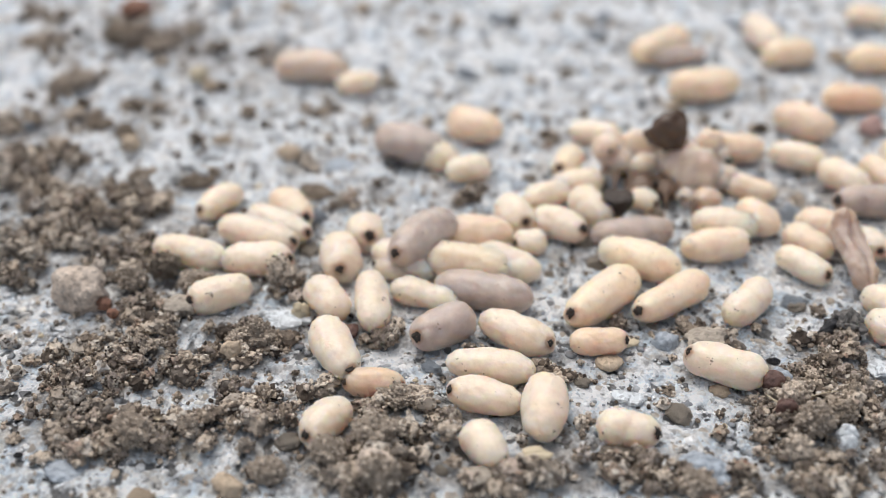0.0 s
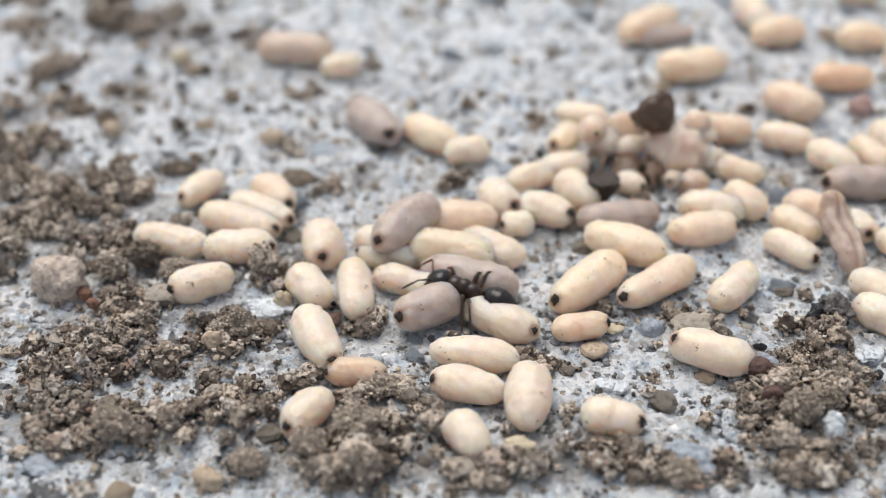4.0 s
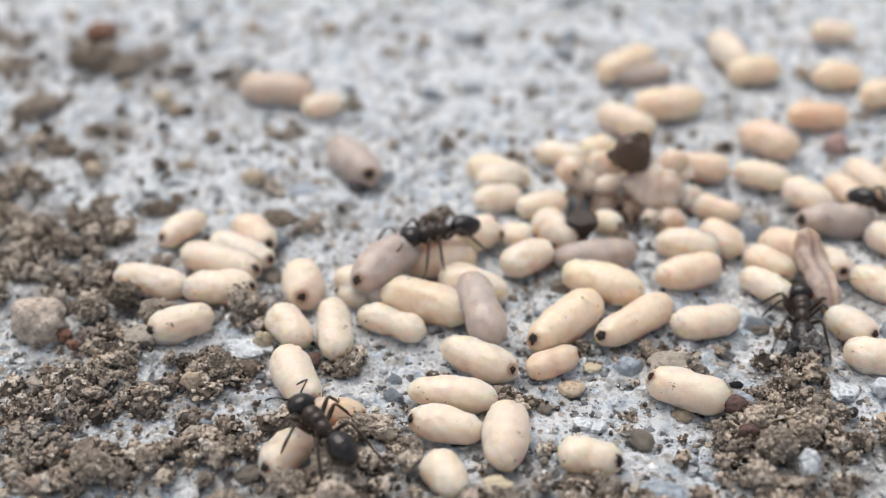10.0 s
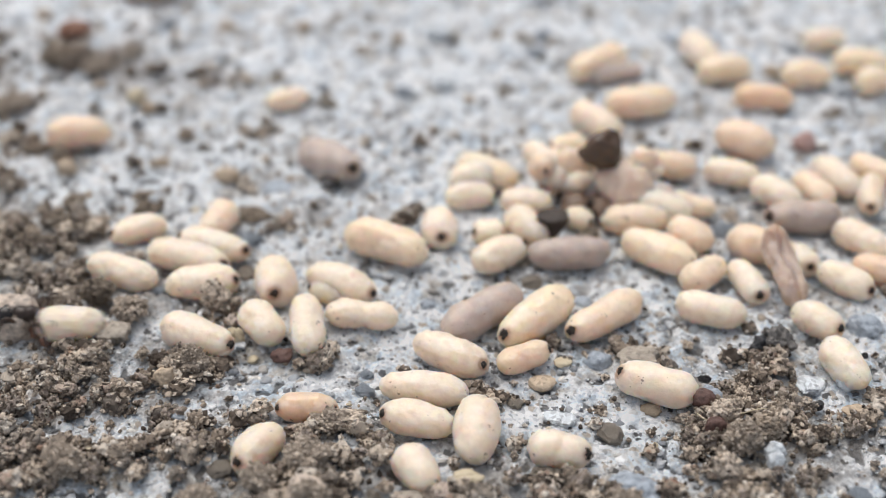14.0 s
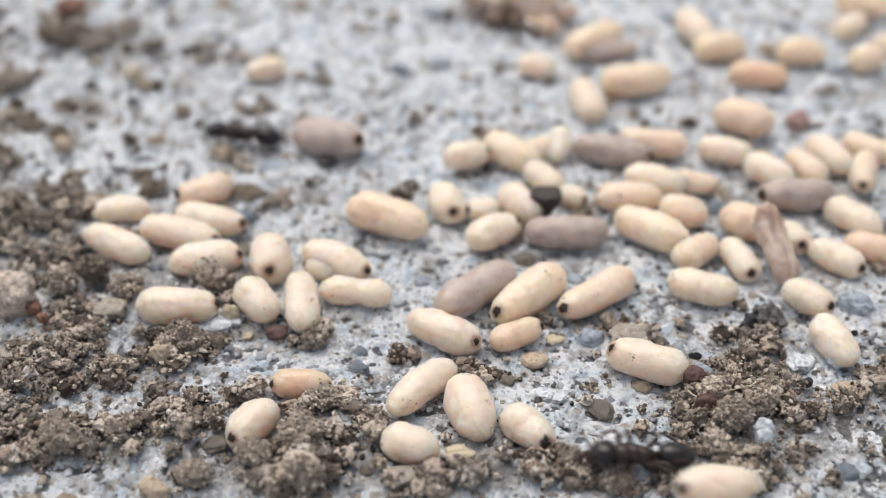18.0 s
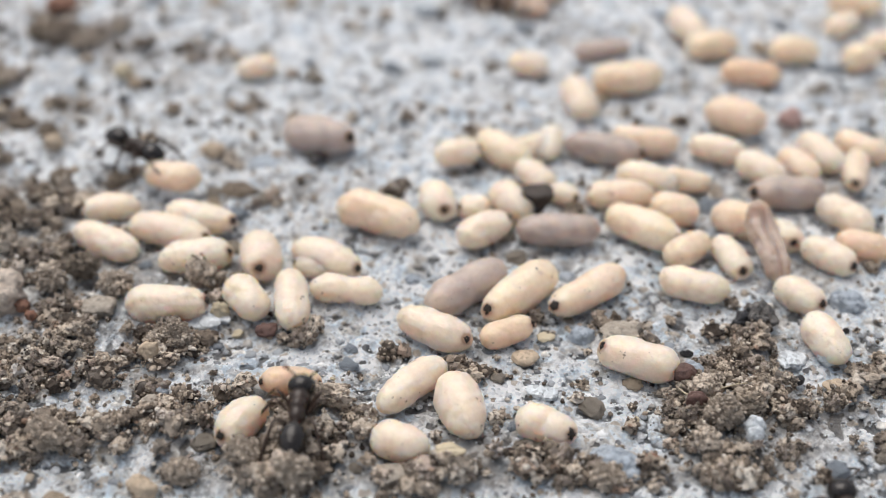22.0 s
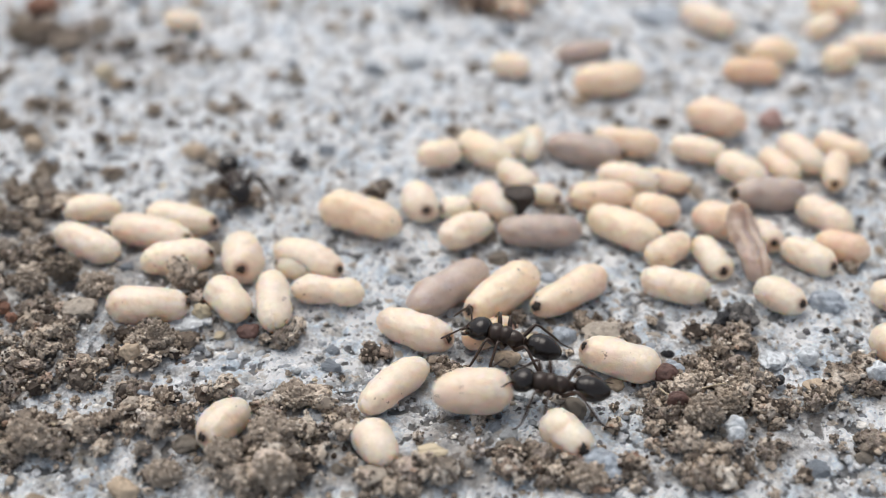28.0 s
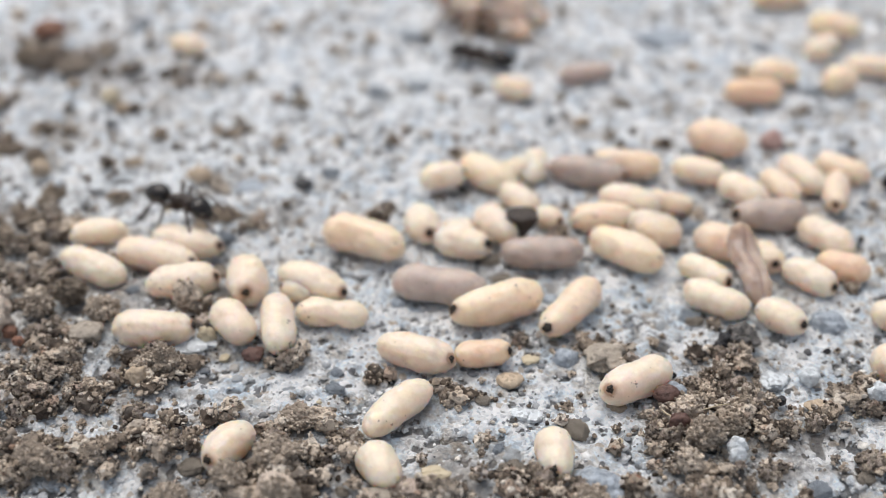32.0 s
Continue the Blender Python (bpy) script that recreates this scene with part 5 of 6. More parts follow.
carry(cocoon(9.40, -3.60, 0.61, 50, 1.32, 0.65, "cream", 0, 0, "pale cream silk ant cocoon on the concrete"), [
    (0.00, 9.40, -3.60, 0.61, 50), (9.20, 9.40, -3.60, 0.61, 50), (10.00, 9.28, -3.40, 0.59, 10), (12.40, 9.28, -3.40, 0.59, 10), (13.20, 10.70, -3.03, 0.61, -21), (28.60, 10.70, -3.03, 0.61, -21), (30.30, 12.27, -2.64, 0.62, -34), (32.00, 12.27, -2.64, 0.62, -34)])
carry(cocoon(11.90, -1.45, 0.57, 315, 1.18, 0.59, "cream", 1, 0, "pale cream silk ant cocoon with one dark end"), [
    (0.00, 11.90, -1.45, 0.57, 315), (11.40, 11.90, -1.45, 0.57, 315), (12.00, 11.96, -1.57, 0.58, 319), (12.30, 11.96, -1.57, 0.58, 319), (13.20, 12.37, -1.35, 0.53, 287), (29.00, 12.37, -1.35, 0.53, 287), (30.20, 12.14, -1.01, 0.55, 317), (32.00, 12.14, -1.01, 0.55, 317)])
cocoon(14.88, 0.04, 0.54, 289, 0.85, 0.58, "cream", 1, 0, "pale cream silk ant cocoon with one dark end")
cocoon(14.50, -3.66, 0.56, 316, 1.05, 0.61, "cream", 1, 0, "pale cream silk ant cocoon with one dark end")
carry(cocoon(14.48, -5.11, 0.55, 324, 1.22, 0.64, "cream", 0, 0, "pale cream silk ant cocoon on the concrete"), [
    (0.00, 14.48, -5.11, 0.55, 324), (9.40, 14.48, -5.11, 0.55, 324), (10.00, 15.02, -5.34, 0.61, 346), (10.30, 15.02, -5.34, 0.61, 346), (11.00, 14.88, -6.02, 0.60, 287), (25.80, 14.88, -6.02, 0.60, 287), (27.00, 22.61, -3.42, 0.65, 312), (32.00, 22.61, -3.42, 0.65, 312)])
cocoon(15.49, 2.62, 0.69, 178, 1.61, 0.74, "grey", 1, 0, "dull grey-brown ant cocoon, dark within with one dark end")
cocoon(14.82, 4.44, 0.64, 313, 1.21, 0.69, "cream", 0, 0, "pale cream silk ant cocoon on the concrete")
cocoon(16.47, 4.83, 0.56, 298, 1.14, 0.60, "tan", 0, 0, "warm beige ant cocoon on the concrete")
cocoon(13.24, 6.11, 0.59, 342, 1.21, 0.64, "cream", 0, 0, "pale cream silk ant cocoon on the concrete")
carry(cocoon(14.10, 8.81, 0.65, 324, 1.43, 0.79, "tan", 0, 0, "warm beige ant cocoon on the concrete"), [
    (0.00, 14.10, 8.81, 0.65, 324), (12.60, 14.10, 8.81, 0.65, 324), (15.20, 14.49, 8.38, 0.82, 332), (32.00, 14.49, 8.38, 0.82, 332)])
cocoon(17.71, 5.77, 0.59, 295, 1.42, 0.63, "cream", 0, 0, "pale cream silk ant cocoon on the concrete")
cocoon(18.87, 4.45, 0.56, 253, 1.28, 0.60, "tan", 1, 0, "warm beige ant cocoon with one dark end")
cocoon(19.63, 6.29, 0.57, 322, 1.28, 0.61, "tan", 0, 0, "warm beige ant cocoon on the concrete")
cocoon(17.47, 1.17, 0.63, 311, 1.30, 0.68, "cream", 0, 0, "pale cream silk ant cocoon on the concrete")
cocoon(16.14, -1.36, 0.59, 318, 1.18, 0.63, "cream", 1, 0, "pale cream silk ant cocoon with one dark end")
cocoon(17.64, -0.72, 0.56, 331, 1.09, 0.60, "pink", 0, 0, "slender pinkish tan ant cocoon on the concrete")
cocoon(13.34, 0.83, 0.67, 333, 1.35, 0.72, "tan", 0, 0, "warm beige ant cocoon on the concrete")
carry(cocoon(12.47, 0.14, 0.53, 313, 1.10, 0.61, "tan", 0, 0, "warm beige ant cocoon on the concrete"), [
    (0.00, 12.47, 0.14, 0.53, 313), (9.40, 12.47, 0.14, 0.53, 313), (11.30, 11.63, -0.34, 0.56, 354), (13.20, 10.79, -0.82, 0.59, 396), (29.00, 10.79, -0.82, 0.59, 396), (30.20, 10.63, 2.07, 0.64, 341), (32.00, 10.63, 2.07, 0.64, 341)])
carry(cocoon(10.09, 11.83, 0.77, 10, 1.70, 0.85, "yellow", 0, 0, "buttery yellow plump ant cocoon on the concrete"), [
    (0.00, 10.09, 11.83, 0.77, 10), (30.20, 10.09, 11.83, 0.77, 10), (30.90, 20.96, 23.04, 0.86, 5), (32.00, 20.96, 23.04, 0.86, 5)])
carry(cocoon(16.73, 10.75, 0.67, 356, 1.41, 0.69, "orange", 0, 0, "orange-tinted ant cocoon on the concrete"), [
    (0.00, 16.73, 10.75, 0.67, 356), (10.10, 16.73, 10.75, 0.67, 356), (10.80, 16.04, 12.42, 0.62, 351), (25.80, 16.04, 12.42, 0.62, 351), (27.30, 17.12, 12.73, 0.63, 356), (32.00, 17.12, 12.73, 0.63, 356)])
carry(cocoon(8.55, 15.71, 0.71, 37, 1.82, 0.82, "yellow", 0, 0, "buttery yellow plump ant cocoon on the concrete"), [
    (0.00, 8.55, 15.71, 0.71, 37), (19.20, 8.55, 15.71, 0.71, 37), (20.00, 9.58, 17.59, 1.13, 8), (20.60, 10.78, 34.04, 0.80, 14), (32.00, 10.78, 34.04, 0.80, 14)])
carry(cocoon(13.84, 17.14, 0.67, 287, 1.62, 0.75, "cream", 0, 0, "pale cream silk ant cocoon on the concrete"), [
    (0.00, 13.84, 17.14, 0.67, 287), (23.20, 13.84, 17.14, 0.67, 287), (24.00, 16.02, 17.90, 0.70, 316), (30.40, 16.02, 17.90, 0.70, 316), (31.20, 22.70, 37.69, 0.84, 345), (32.00, 22.70, 37.69, 0.84, 345)])
carry(cocoon(14.69, 15.04, 0.68, 12, 1.38, 0.74, "yellow", 0, 0, "buttery yellow plump ant cocoon on the concrete"), [
    (0.00, 14.69, 15.04, 0.68, 12), (22.30, 14.69, 15.04, 0.68, 12), (23.00, 15.88, 15.09, 1.04, 31), (24.00, -3.70, 13.22, 1.18, 23), (24.50, -14.08, 12.93, 1.12, 24), (25.10, -27.33, 22.57, 0.70, 0), (32.00, -27.33, 22.57, 0.70, 0)])
cocoon(18.58, 14.55, 0.65, 354, 1.22, 0.70, "yellow", 0, 0, "buttery yellow plump ant cocoon on the concrete")
carry(cocoon(19.51, 19.16, 0.64, 350, 1.16, 0.64, "cream", 0, 0, "pale cream silk ant cocoon on the concrete"), [
    (0.00, 19.51, 19.16, 0.64, 350), (12.80, 19.51, 19.16, 0.64, 350), (15.50, 21.74, 17.52, 0.56, 401), (32.00, 21.74, 17.52, 0.56, 401)])
carry(cocoon(9.86, 26.35, 0.72, 0, 1.48, 0.76, "cream", 0, 0, "pale cream silk ant cocoon on the concrete"), [
    (0.00, 9.86, 26.35, 0.72, 0), (3.60, 9.86, 26.35, 0.72, 0), (5.20, 7.96, 10.37, 0.69, -36), (13.20, 7.96, 10.37, 0.69, -36), (15.20, 7.76, 10.13, 0.65, -81), (25.80, 7.76, 10.13, 0.65, -81), (27.20, 13.76, 33.62, 0.80, -14), (32.00, 13.76, 33.62, 0.80, -14)])
carry(cocoon(-8.26, 13.30, 0.74, 352, 1.83, 0.84, "dull", 0, 0, "dull tan ant cocoon lying apart on the concrete"), [
    (0.00, -8.26, 13.30, 0.74, 352), (13.00, -8.26, 13.30, 0.74, 352), (15.00, -21.70, 35.36, 0.81, 360), (32.00, -21.70, 35.36, 0.81, 360)])
carry(cocoon(-6.01, 12.21, 0.51, 17, 1.02, 0.59, "cream", 0, 0, "pale cream silk ant cocoon on the concrete"), [
    (0.00, -6.01, 12.21, 0.51, 17), (13.20, -6.01, 12.21, 0.51, 17), (15.20, -7.34, 13.19, 0.58, 26), (24.20, -7.34, 13.19, 0.58, 26), (25.00, -8.08, 14.42, 0.58, -7), (25.70, -8.08, 14.42, 0.58, -7), (27.20, -10.67, 17.97, 0.56, -20), (32.00, -10.67, 17.97, 0.56, -20)])
carry(cocoon(7.21, 4.90, 0.51, 346, 0.98, 0.58, "cream", 0, 0, "pale cream silk ant cocoon on the concrete"), [
    (0.00, 7.21, 4.90, 0.51, 346), (15.60, 7.21, 4.90, 0.51, 346), (16.50, 6.35, 10.18, 0.55, 353), (17.00, 5.60, 13.42, 0.58, 346), (32.00, 5.60, 13.42, 0.58, 346)])
cocoon(21.69, 13.94, 0.64, 21, 0.95, 0.68, "yellow", 0, 0, "buttery yellow plump ant cocoon on the concrete")
cocoon(9.36, 15.11, 0.46, 18, 1.51, 0.50, "greytan", 0, 0, "greyish tan ant cocoon on the concrete")
carry(cocoon(20.49, 12.89, 0.61, 10, 1.37, 0.77, "yellow", 0, 0, "buttery yellow plump ant cocoon on the concrete"), [
    (0.00, 20.49, 12.89, 0.61, 10), (12.80, 20.49, 12.89, 0.61, 10), (15.40, 22.82, 19.29, 0.82, -17), (32.00, 22.82, 19.29, 0.82, -17)])
cocoon(23.69, 15.38, 0.60, 351, 1.37, 0.65, "cream", 0, 0, "pale cream silk ant cocoon on the concrete")
cocoon(18.68, -3.74, 0.58, 325, 0.85, 0.63, "cream", 0, 0, "pale cream silk ant cocoon on the concrete")
cocoon(17.89, -6.24, 0.61, 326, 0.80, 0.66, "cream", 0, 0, "pale cream silk ant cocoon on the concrete")


# ---- loose soil round the cocoons ----
p = bare(strewn(15000, 0.034, 1, 0.8, (-22, 22, -15, 11)))
scatter("soil_crumbs", "loose dry grey-brown soil crumbs strewn over the concrete", p, 0.2 + 0.75 * np.random.RandomState(2).rand(len(p)) ** 2.4, crumb_shapes(24, 26, 2), SOIL, 3, 0.12, pile=0.5)
p = bare(strewn(16000, 0.10, 5, 0.8, (-22, 22, -15, 11)))
scatter("fine_soil_crumbs", "fine dry grey-brown soil grit between the crumbs", p, 0.10 + 0.14 * np.random.RandomState(6).rand(len(p)), GRAINS, SOIL, 8, 0.12)
p = bare(strewn(14000, 0.02, 9, 0.8, (-34, 34, 11, 44)))
scatter("far_soil_crumbs", "dry brown soil crumbs strewn over the concrete further off", p, 0.25 + 0.6 * np.random.RandomState(10).rand(len(p)) ** 1.8, crumb_shapes(10, 8, 2), SOIL, 11, 0.12, pile=0.5)
loose_clods(290, 7)


# ---- ants ----
def ellipsoid(cx, cz, rx, ry, rz, squeeze=0.0, turns=14, steps=12):
    prof = []
    for i in range(steps + 1):
        u = -math.cos(math.pi * i / steps)
        r = max(math.sqrt(max(1 - u * u, 0)) * (1 + squeeze * u), 0.03)
        prof.append((cx + rx * u, r, 0, 0))
    v, f = revolve(prof, turns)
    return [Vector((p.x, p.y * ry, cz + p.z * rz)) for p in v], f


ANTS = []


def build_ant():
    """A worker about four millimetres long, head towards +x, feet at z = 0."""
    s = 0.90 * MM
    base = new("ant")
    tagged(base, "glossy black worker ant on thin jointed legs", "ant", "worker ants")
    lumps = [ellipsoid(0.58 * s, 0.86 * s, 0.40 * s, 0.40 * s, 0.41 * s, 0.10), ellipsoid(0.22 * s, 0.90 * s, 0.32 * s, 0.34 * s, 0.38 * s), ellipsoid(-0.16 * s, 0.80 * s, 0.38 * s, 0.32 * s, 0.36 * s, 0.18), ellipsoid(0.12 * s, 0.66 * s, 0.62 * s, 0.22 * s, 0.20 * s), ellipsoid(-0.54 * s, 0.76 * s, 0.11 * s, 0.14 * s, 0.27 * s)]
    part("thorax", *joined(lumps), ANT_THORAX, base)
    # the head: broad behind, narrowing to the jaws, bent a little downwards
    v, f = ellipsoid(0, 0, 0.56 * s, 0.50 * s, 0.42 * s, -0.22, 20, 16)
    tilt = Euler((0, radians(22), 0)).to_matrix()
    head = part("head", [Vector((1.34 * s, 0, 0.86 * s)) + tilt @ p for p in v], f, ANT, base)
    for side in (1, -1):
        part("eye", *ellipsoid(1.26 * s, 0.98 * s, 0.11 * s, 0.08 * s, 0.10 * s), ANT, head).location = (0, side * 0.41 * s, 0.02 * s)
        part("mandible", *tube([(1.74 * s, side * 0.20 * s, 0.66 * s), (1.94 * s, side * 0.19 * s, 0.56 * s), (2.04 * s, side * 0.03 * s, 0.50 * s)], [0.09 * s, 0.07 * s, 0.02 * s]), ANT_LEG, head)
        part("antenna", *tube([(1.66 * s, side * 0.16 * s, 0.92 * s), (1.88 * s, side * 0.62 * s, 1.16 * s), (2.02 * s, side * 0.78 * s, 1.12 * s), (2.35 * s, side * 0.76 * s, 0.80 * s), (2.62 * s, side * 0.68 * s, 0.50 * s)], [0.04 * s, 0.032 * s, 0.035 * s, 0.045 * s, 0.035 * s]), ANT_LEG, head)
    # the gaster: a drop with a pointed tip, its plates overlapping in rings
    gaster, n = [], 40
    for i in range(n + 1):
        u = -math.cos(math.pi * i / n)
        r = max(1 - abs(u) ** (2.0 if u > 0 else 1.75), 0.0008) ** 0.5 * (1 + 0.10 * u)
        ring = (u + 1.0) * 2.4 % 1.0
        gaster.append((-1.32 * s + 0.70 * s * u, r * (1 - 0.05 * ring), 0, 0))
    v, f = revolve(gaster, 22)
    v = [Vector((p.x, p.y * 0.52 * s, 0.84 * s + p.z * 0.50 * s + (p.x + 0.6 * s) * 0.12)) for p in v]
    part("gaster", v, f, ANT, base, "bulging banded black abdomen")
    legs = []
    for k, (x0, reach, ahead) in enumerate(((0.52, 1.20, 1.05), (0.18, 1.40, -0.15), (-0.10, 1.45, -1.30))):
        for side in (1, -1):
            hip = Vector((x0 * s, side * 0.16 * s, 0.60 * s))
            pts = [(0, 0, 0), (ahead * 0.10, side * reach * 0.14, -0.04), (ahead * 0.28, side * reach * 0.36, 0.40), (ahead * 0.36, side * reach * 0.46, 0.58), (ahead * 0.46, side * reach * 0.54, 0.50), (ahead * 0.82, side * reach * 0.84, -0.18), (ahead * 0.96, side * reach * 0.93, -0.44), (ahead * 1.12, side * reach * 1.0, -0.57), (ahead * 1.30, side * reach * 1.04, -0.59)]
            leg = part("leg", *tube([Vector(q) * s for q in pts], [0.10 * s, 0.085 * s, 0.092 * s, 0.062 * s, 0.052 * s, 0.060 * s, 0.036 * s, 0.030 * s, 0.022 * s]), ANT_LEG, base)
            leg.location = hip
            legs.append((leg, hip, (k + (side > 0)) % 2))
    return base, legs


def ant_walks(rows):
    ANTS.append((*build_ant(), rows))


def gait(legs, rows):
    """Legs swing in two sets of three while the ant is on its way."""
    spans = [(t0, t1) for (t0, x0, y0, *_), (t1, x1, y1, *_) in zip(rows, rows[1:]) if math.hypot(x1 - x0, y1 - y0) / (t1 - t0) > 3 and t1 - t0 < 2]
    for leg, hip, phase in legs:
        keys, last = [(0.0, 0.0)], 0.0
        for t0, t1 in spans:
            t, k = max(t0, last + 0.1), phase
            while t < t1:
                keys.append((t, 16.0 if k % 2 else -16.0))
                last = t
                t, k = t + 0.1, k + 1
        keys.append((32.0, 0.0) if last < 31.9 else (32.05, 0.0))
        walk(leg, [(t, Matrix.Translation(hip) @ pose(0, 0, 0, 0, 0, a)) for t, a in keys])


def motions():
    for ob, rows in CARRIED:
        walk(ob, [(t, pose(x * MM, y * MM, z * MM, 0, 0, yaw)) for t, x, y, z, yaw in rows])
    for ob, rows in HEAP_MOVES:
        walk(ob, rows)
    for base, legs, rows in ANTS:
        walk(base, [(t, pose(x * MM, y * MM, (z + tread(x, y)) * MM, 0, 0, yaw)) for t, x, y, z, yaw in rows])
        gait(legs, rows)


ant_walks([
    (0.00, 28.71, 33.44, 0.0, -131), (0.50, 15.74, 18.46, 0.0, -121), (0.75, 14.04, 15.72, 0.0, -161), (1.00, 12.35, 12.98, 0.0, -200), (1.50, 11.35, 12.62, 0.0, -200), (2.00, 7.58, 9.51, 0.0, -217), (2.50, -2.93, 9.33, 0.0, -189), (3.00, -12.62, 14.56, 0.0, -225), (3.50, -15.65, 16.34, 0.0, -199), (4.20, -25.25, 29.71, 0.0, -225), (32.00, -25.25, 29.71, 0.0, -225)])
ant_walks([
    (0.00, -27.36, 9.94, 0.0, -39), (1.10, -23.03, 6.54, 0.0, -10), (1.50, -7.57, 3.15, 0.6, -31), (2.00, -5.97, 1.90, 0.9, -52), (2.50, -7.56, 10.08, 0.0, -68), (3.00, -11.09, 22.58, 0.0, -69), (3.40, -13.29, 32.54, 0.0, -70), (32.00, -13.29, 32.54, 0.0, -70)])
ant_walks([
    (0.00, 21.26, 5.17, 0.0, -156), (1.20, 17.51, 3.60, 0.0, -171), (1.50, 13.80, 3.11, 0.0, -198), (1.63, 15.00, 2.48, 0.0, -252), (1.77, 16.20, 1.86, 0.0, -306), (1.90, 17.40, 1.23, 0.0, -360), (2.30, 17.08, -0.07, 0.0, -300), (2.70, 16.77, -1.38, 0.0, -240), (3.10, 16.45, -2.68, 0.0, -180), (3.50, 4.14, -4.19, 0.3, -195), (4.50, -0.70, -4.55, 0.3, -209), (5.50, -3.58, 10.54, 0.4, -237), (5.70, -8.73, 12.18, 0.6, -214), (5.80, -9.75, 12.61, 0.7, -199), (5.90, -11.17, 13.38, 0.8, -247), (6.00, -11.74, 13.90, 0.8, -251), (6.10, -13.27, 15.87, 0.6, -225), (6.50, -22.09, 31.38, 0.0, -234), (32.00, -22.09, 31.38, 0.0, -234)])
ant_walks([
    (0.00, 24.08, 3.97, 0.0, -169), (6.60, 18.47, 2.97, 0.0, -193), (7.00, 16.30, 2.82, 0.5, -164), (7.50, 8.49, -0.39, 1.0, -165), (8.00, 1.68, -0.87, 0.9, -196), (8.25, 3.12, -0.57, 0.7, -263), (8.50, 4.55, -0.27, 0.5, -330), (8.75, 6.20, 0.45, 0.8, -286), (9.00, 7.84, 1.17, 1.0, -241), (9.17, 9.20, 0.37, 0.9, -297), (9.33, 10.57, -0.43, 0.7, -353), (9.50, 11.93, -1.24, 0.6, -409), (9.75, 12.36, -2.22, 0.3, -344), (10.00, 12.79, -3.21, 0.0, -280), (10.25, 11.93, -4.08, 0.0, -212), (10.50, 11.07, -4.96, 0.0, -144), (11.00, 8.65, -2.63, 0.6, -213), (11.50, 8.66, -1.76, 0.6, -227), (12.00, 9.28, -1.53, 0.6, -213), (12.17, 10.66, -1.59, 0.6, -262), (12.33, 12.03, -1.65, 0.6, -312), (12.50, 13.41, -1.71, 0.6, -361), (13.00, 17.00, -2.23, 0.0, -361), (13.50, 20.15, -3.45, 0.0, -360), (32.00, 20.15, -3.45, 0.0, -360)])
ant_walks([
    (0.00, 23.38, -0.59, 0.0, -179), (7.60, 18.00, -0.58, 0.0, -188), (8.00, 15.55, -0.68, 0.4, -180), (8.50, 12.49, 0.57, 0.8, -215), (8.75, 11.36, 2.63, 0.8, -279), (9.00, 10.23, 4.68, 0.8, -343), (9.50, 15.50, 4.80, 0.6, -344), (10.00, 17.58, 2.71, 0.6, -398), (10.50, 22.60, 5.66, 0.0, -335), (32.00, 22.60, 5.66, 0.0, -335)])
ant_walks([
    (0.00, 0.18, 35.78, 0.0, -101), (9.00, -0.67, 31.56, 0.0, -89), (9.50, -0.36, 5.76, 0.0, -84), (9.75, -0.42, 3.07, 0.6, -120), (10.00, -0.49, 0.39, 1.1, -156), (10.50, -0.02, -0.41, 1.0, -211), (11.00, 0.21, -0.76, 1.0, -211), (11.17, 1.79, -0.67, 0.9, -261), (11.33, 3.38, -0.57, 0.8, -311), (11.50, 4.97, -0.47, 0.7, -361), (11.75, 8.52, 0.24, 0.8, -310), (12.00, 12.08, 0.96, 0.9, -258), (12.50, 14.79, 2.38, 0.8, -300), (13.00, 15.30, 7.43, 1.1, -311), (13.50, 20.34, 18.03, 0.0, -298), (14.20, 27.74, 35.39, 0.0, -297), (32.00, 27.74, 35.39, 0.0, -297)])
ant_walks([
    (0.00, -21.56, -5.03, 0.0, 24), (9.20, -19.28, -3.89, 0.0, -1), (9.50, -11.55, -4.57, 0.5, 0), (9.75, -7.83, -7.22, 0.6, 64), (10.00, -4.10, -9.86, 0.6, 129), (10.50, -5.70, -7.94, 0.0, 73), (10.75, -4.03, -5.44, 0.4, 120), (11.00, -2.36, -2.93, 0.8, 167), (11.25, -2.78, -1.76, 0.8, 120), (11.50, -3.20, -0.60, 0.8, 73), (11.75, -2.79, 1.36, 0.4, 126), (12.00, -2.38, 3.32, 0.0, 179), (12.17, -1.94, 2.91, 0.0, 239), (12.33, -1.51, 2.50, 0.0, 299), (12.50, -1.07, 2.09, 0.0, 359), (12.75, -1.75, 0.47, 0.5, 409), (13.00, -2.43, -1.15, 0.9, 459), (13.50, -12.53, 19.18, 0.0, 494), (14.20, -19.52, 36.40, 0.0, 472), (32.00, -19.52, 36.40, 0.0, 472)])
ant_walks([
    (0.00, 5.15, 36.79, 0.0, -106), (10.00, 3.38, 30.60, 0.0, -100), (10.50, -0.51, 6.91, 0.4, -47), (10.75, 0.55, 6.74, 0.7, -4), (11.00, 1.60, 6.56, 1.0, 40), (11.25, -0.46, 8.60, 0.5, 105), (11.50, -2.51, 10.65, 0.0, 170), (12.00, -5.11, 11.59, 0.2, 179), (12.50, -7.21, 19.16, 0.0, 123), (13.00, -10.83, 22.40, 0.0, 132), (13.40, -19.73, 37.07, 0.0, 121), (32.00, -19.73, 37.07, 0.0, 121)])
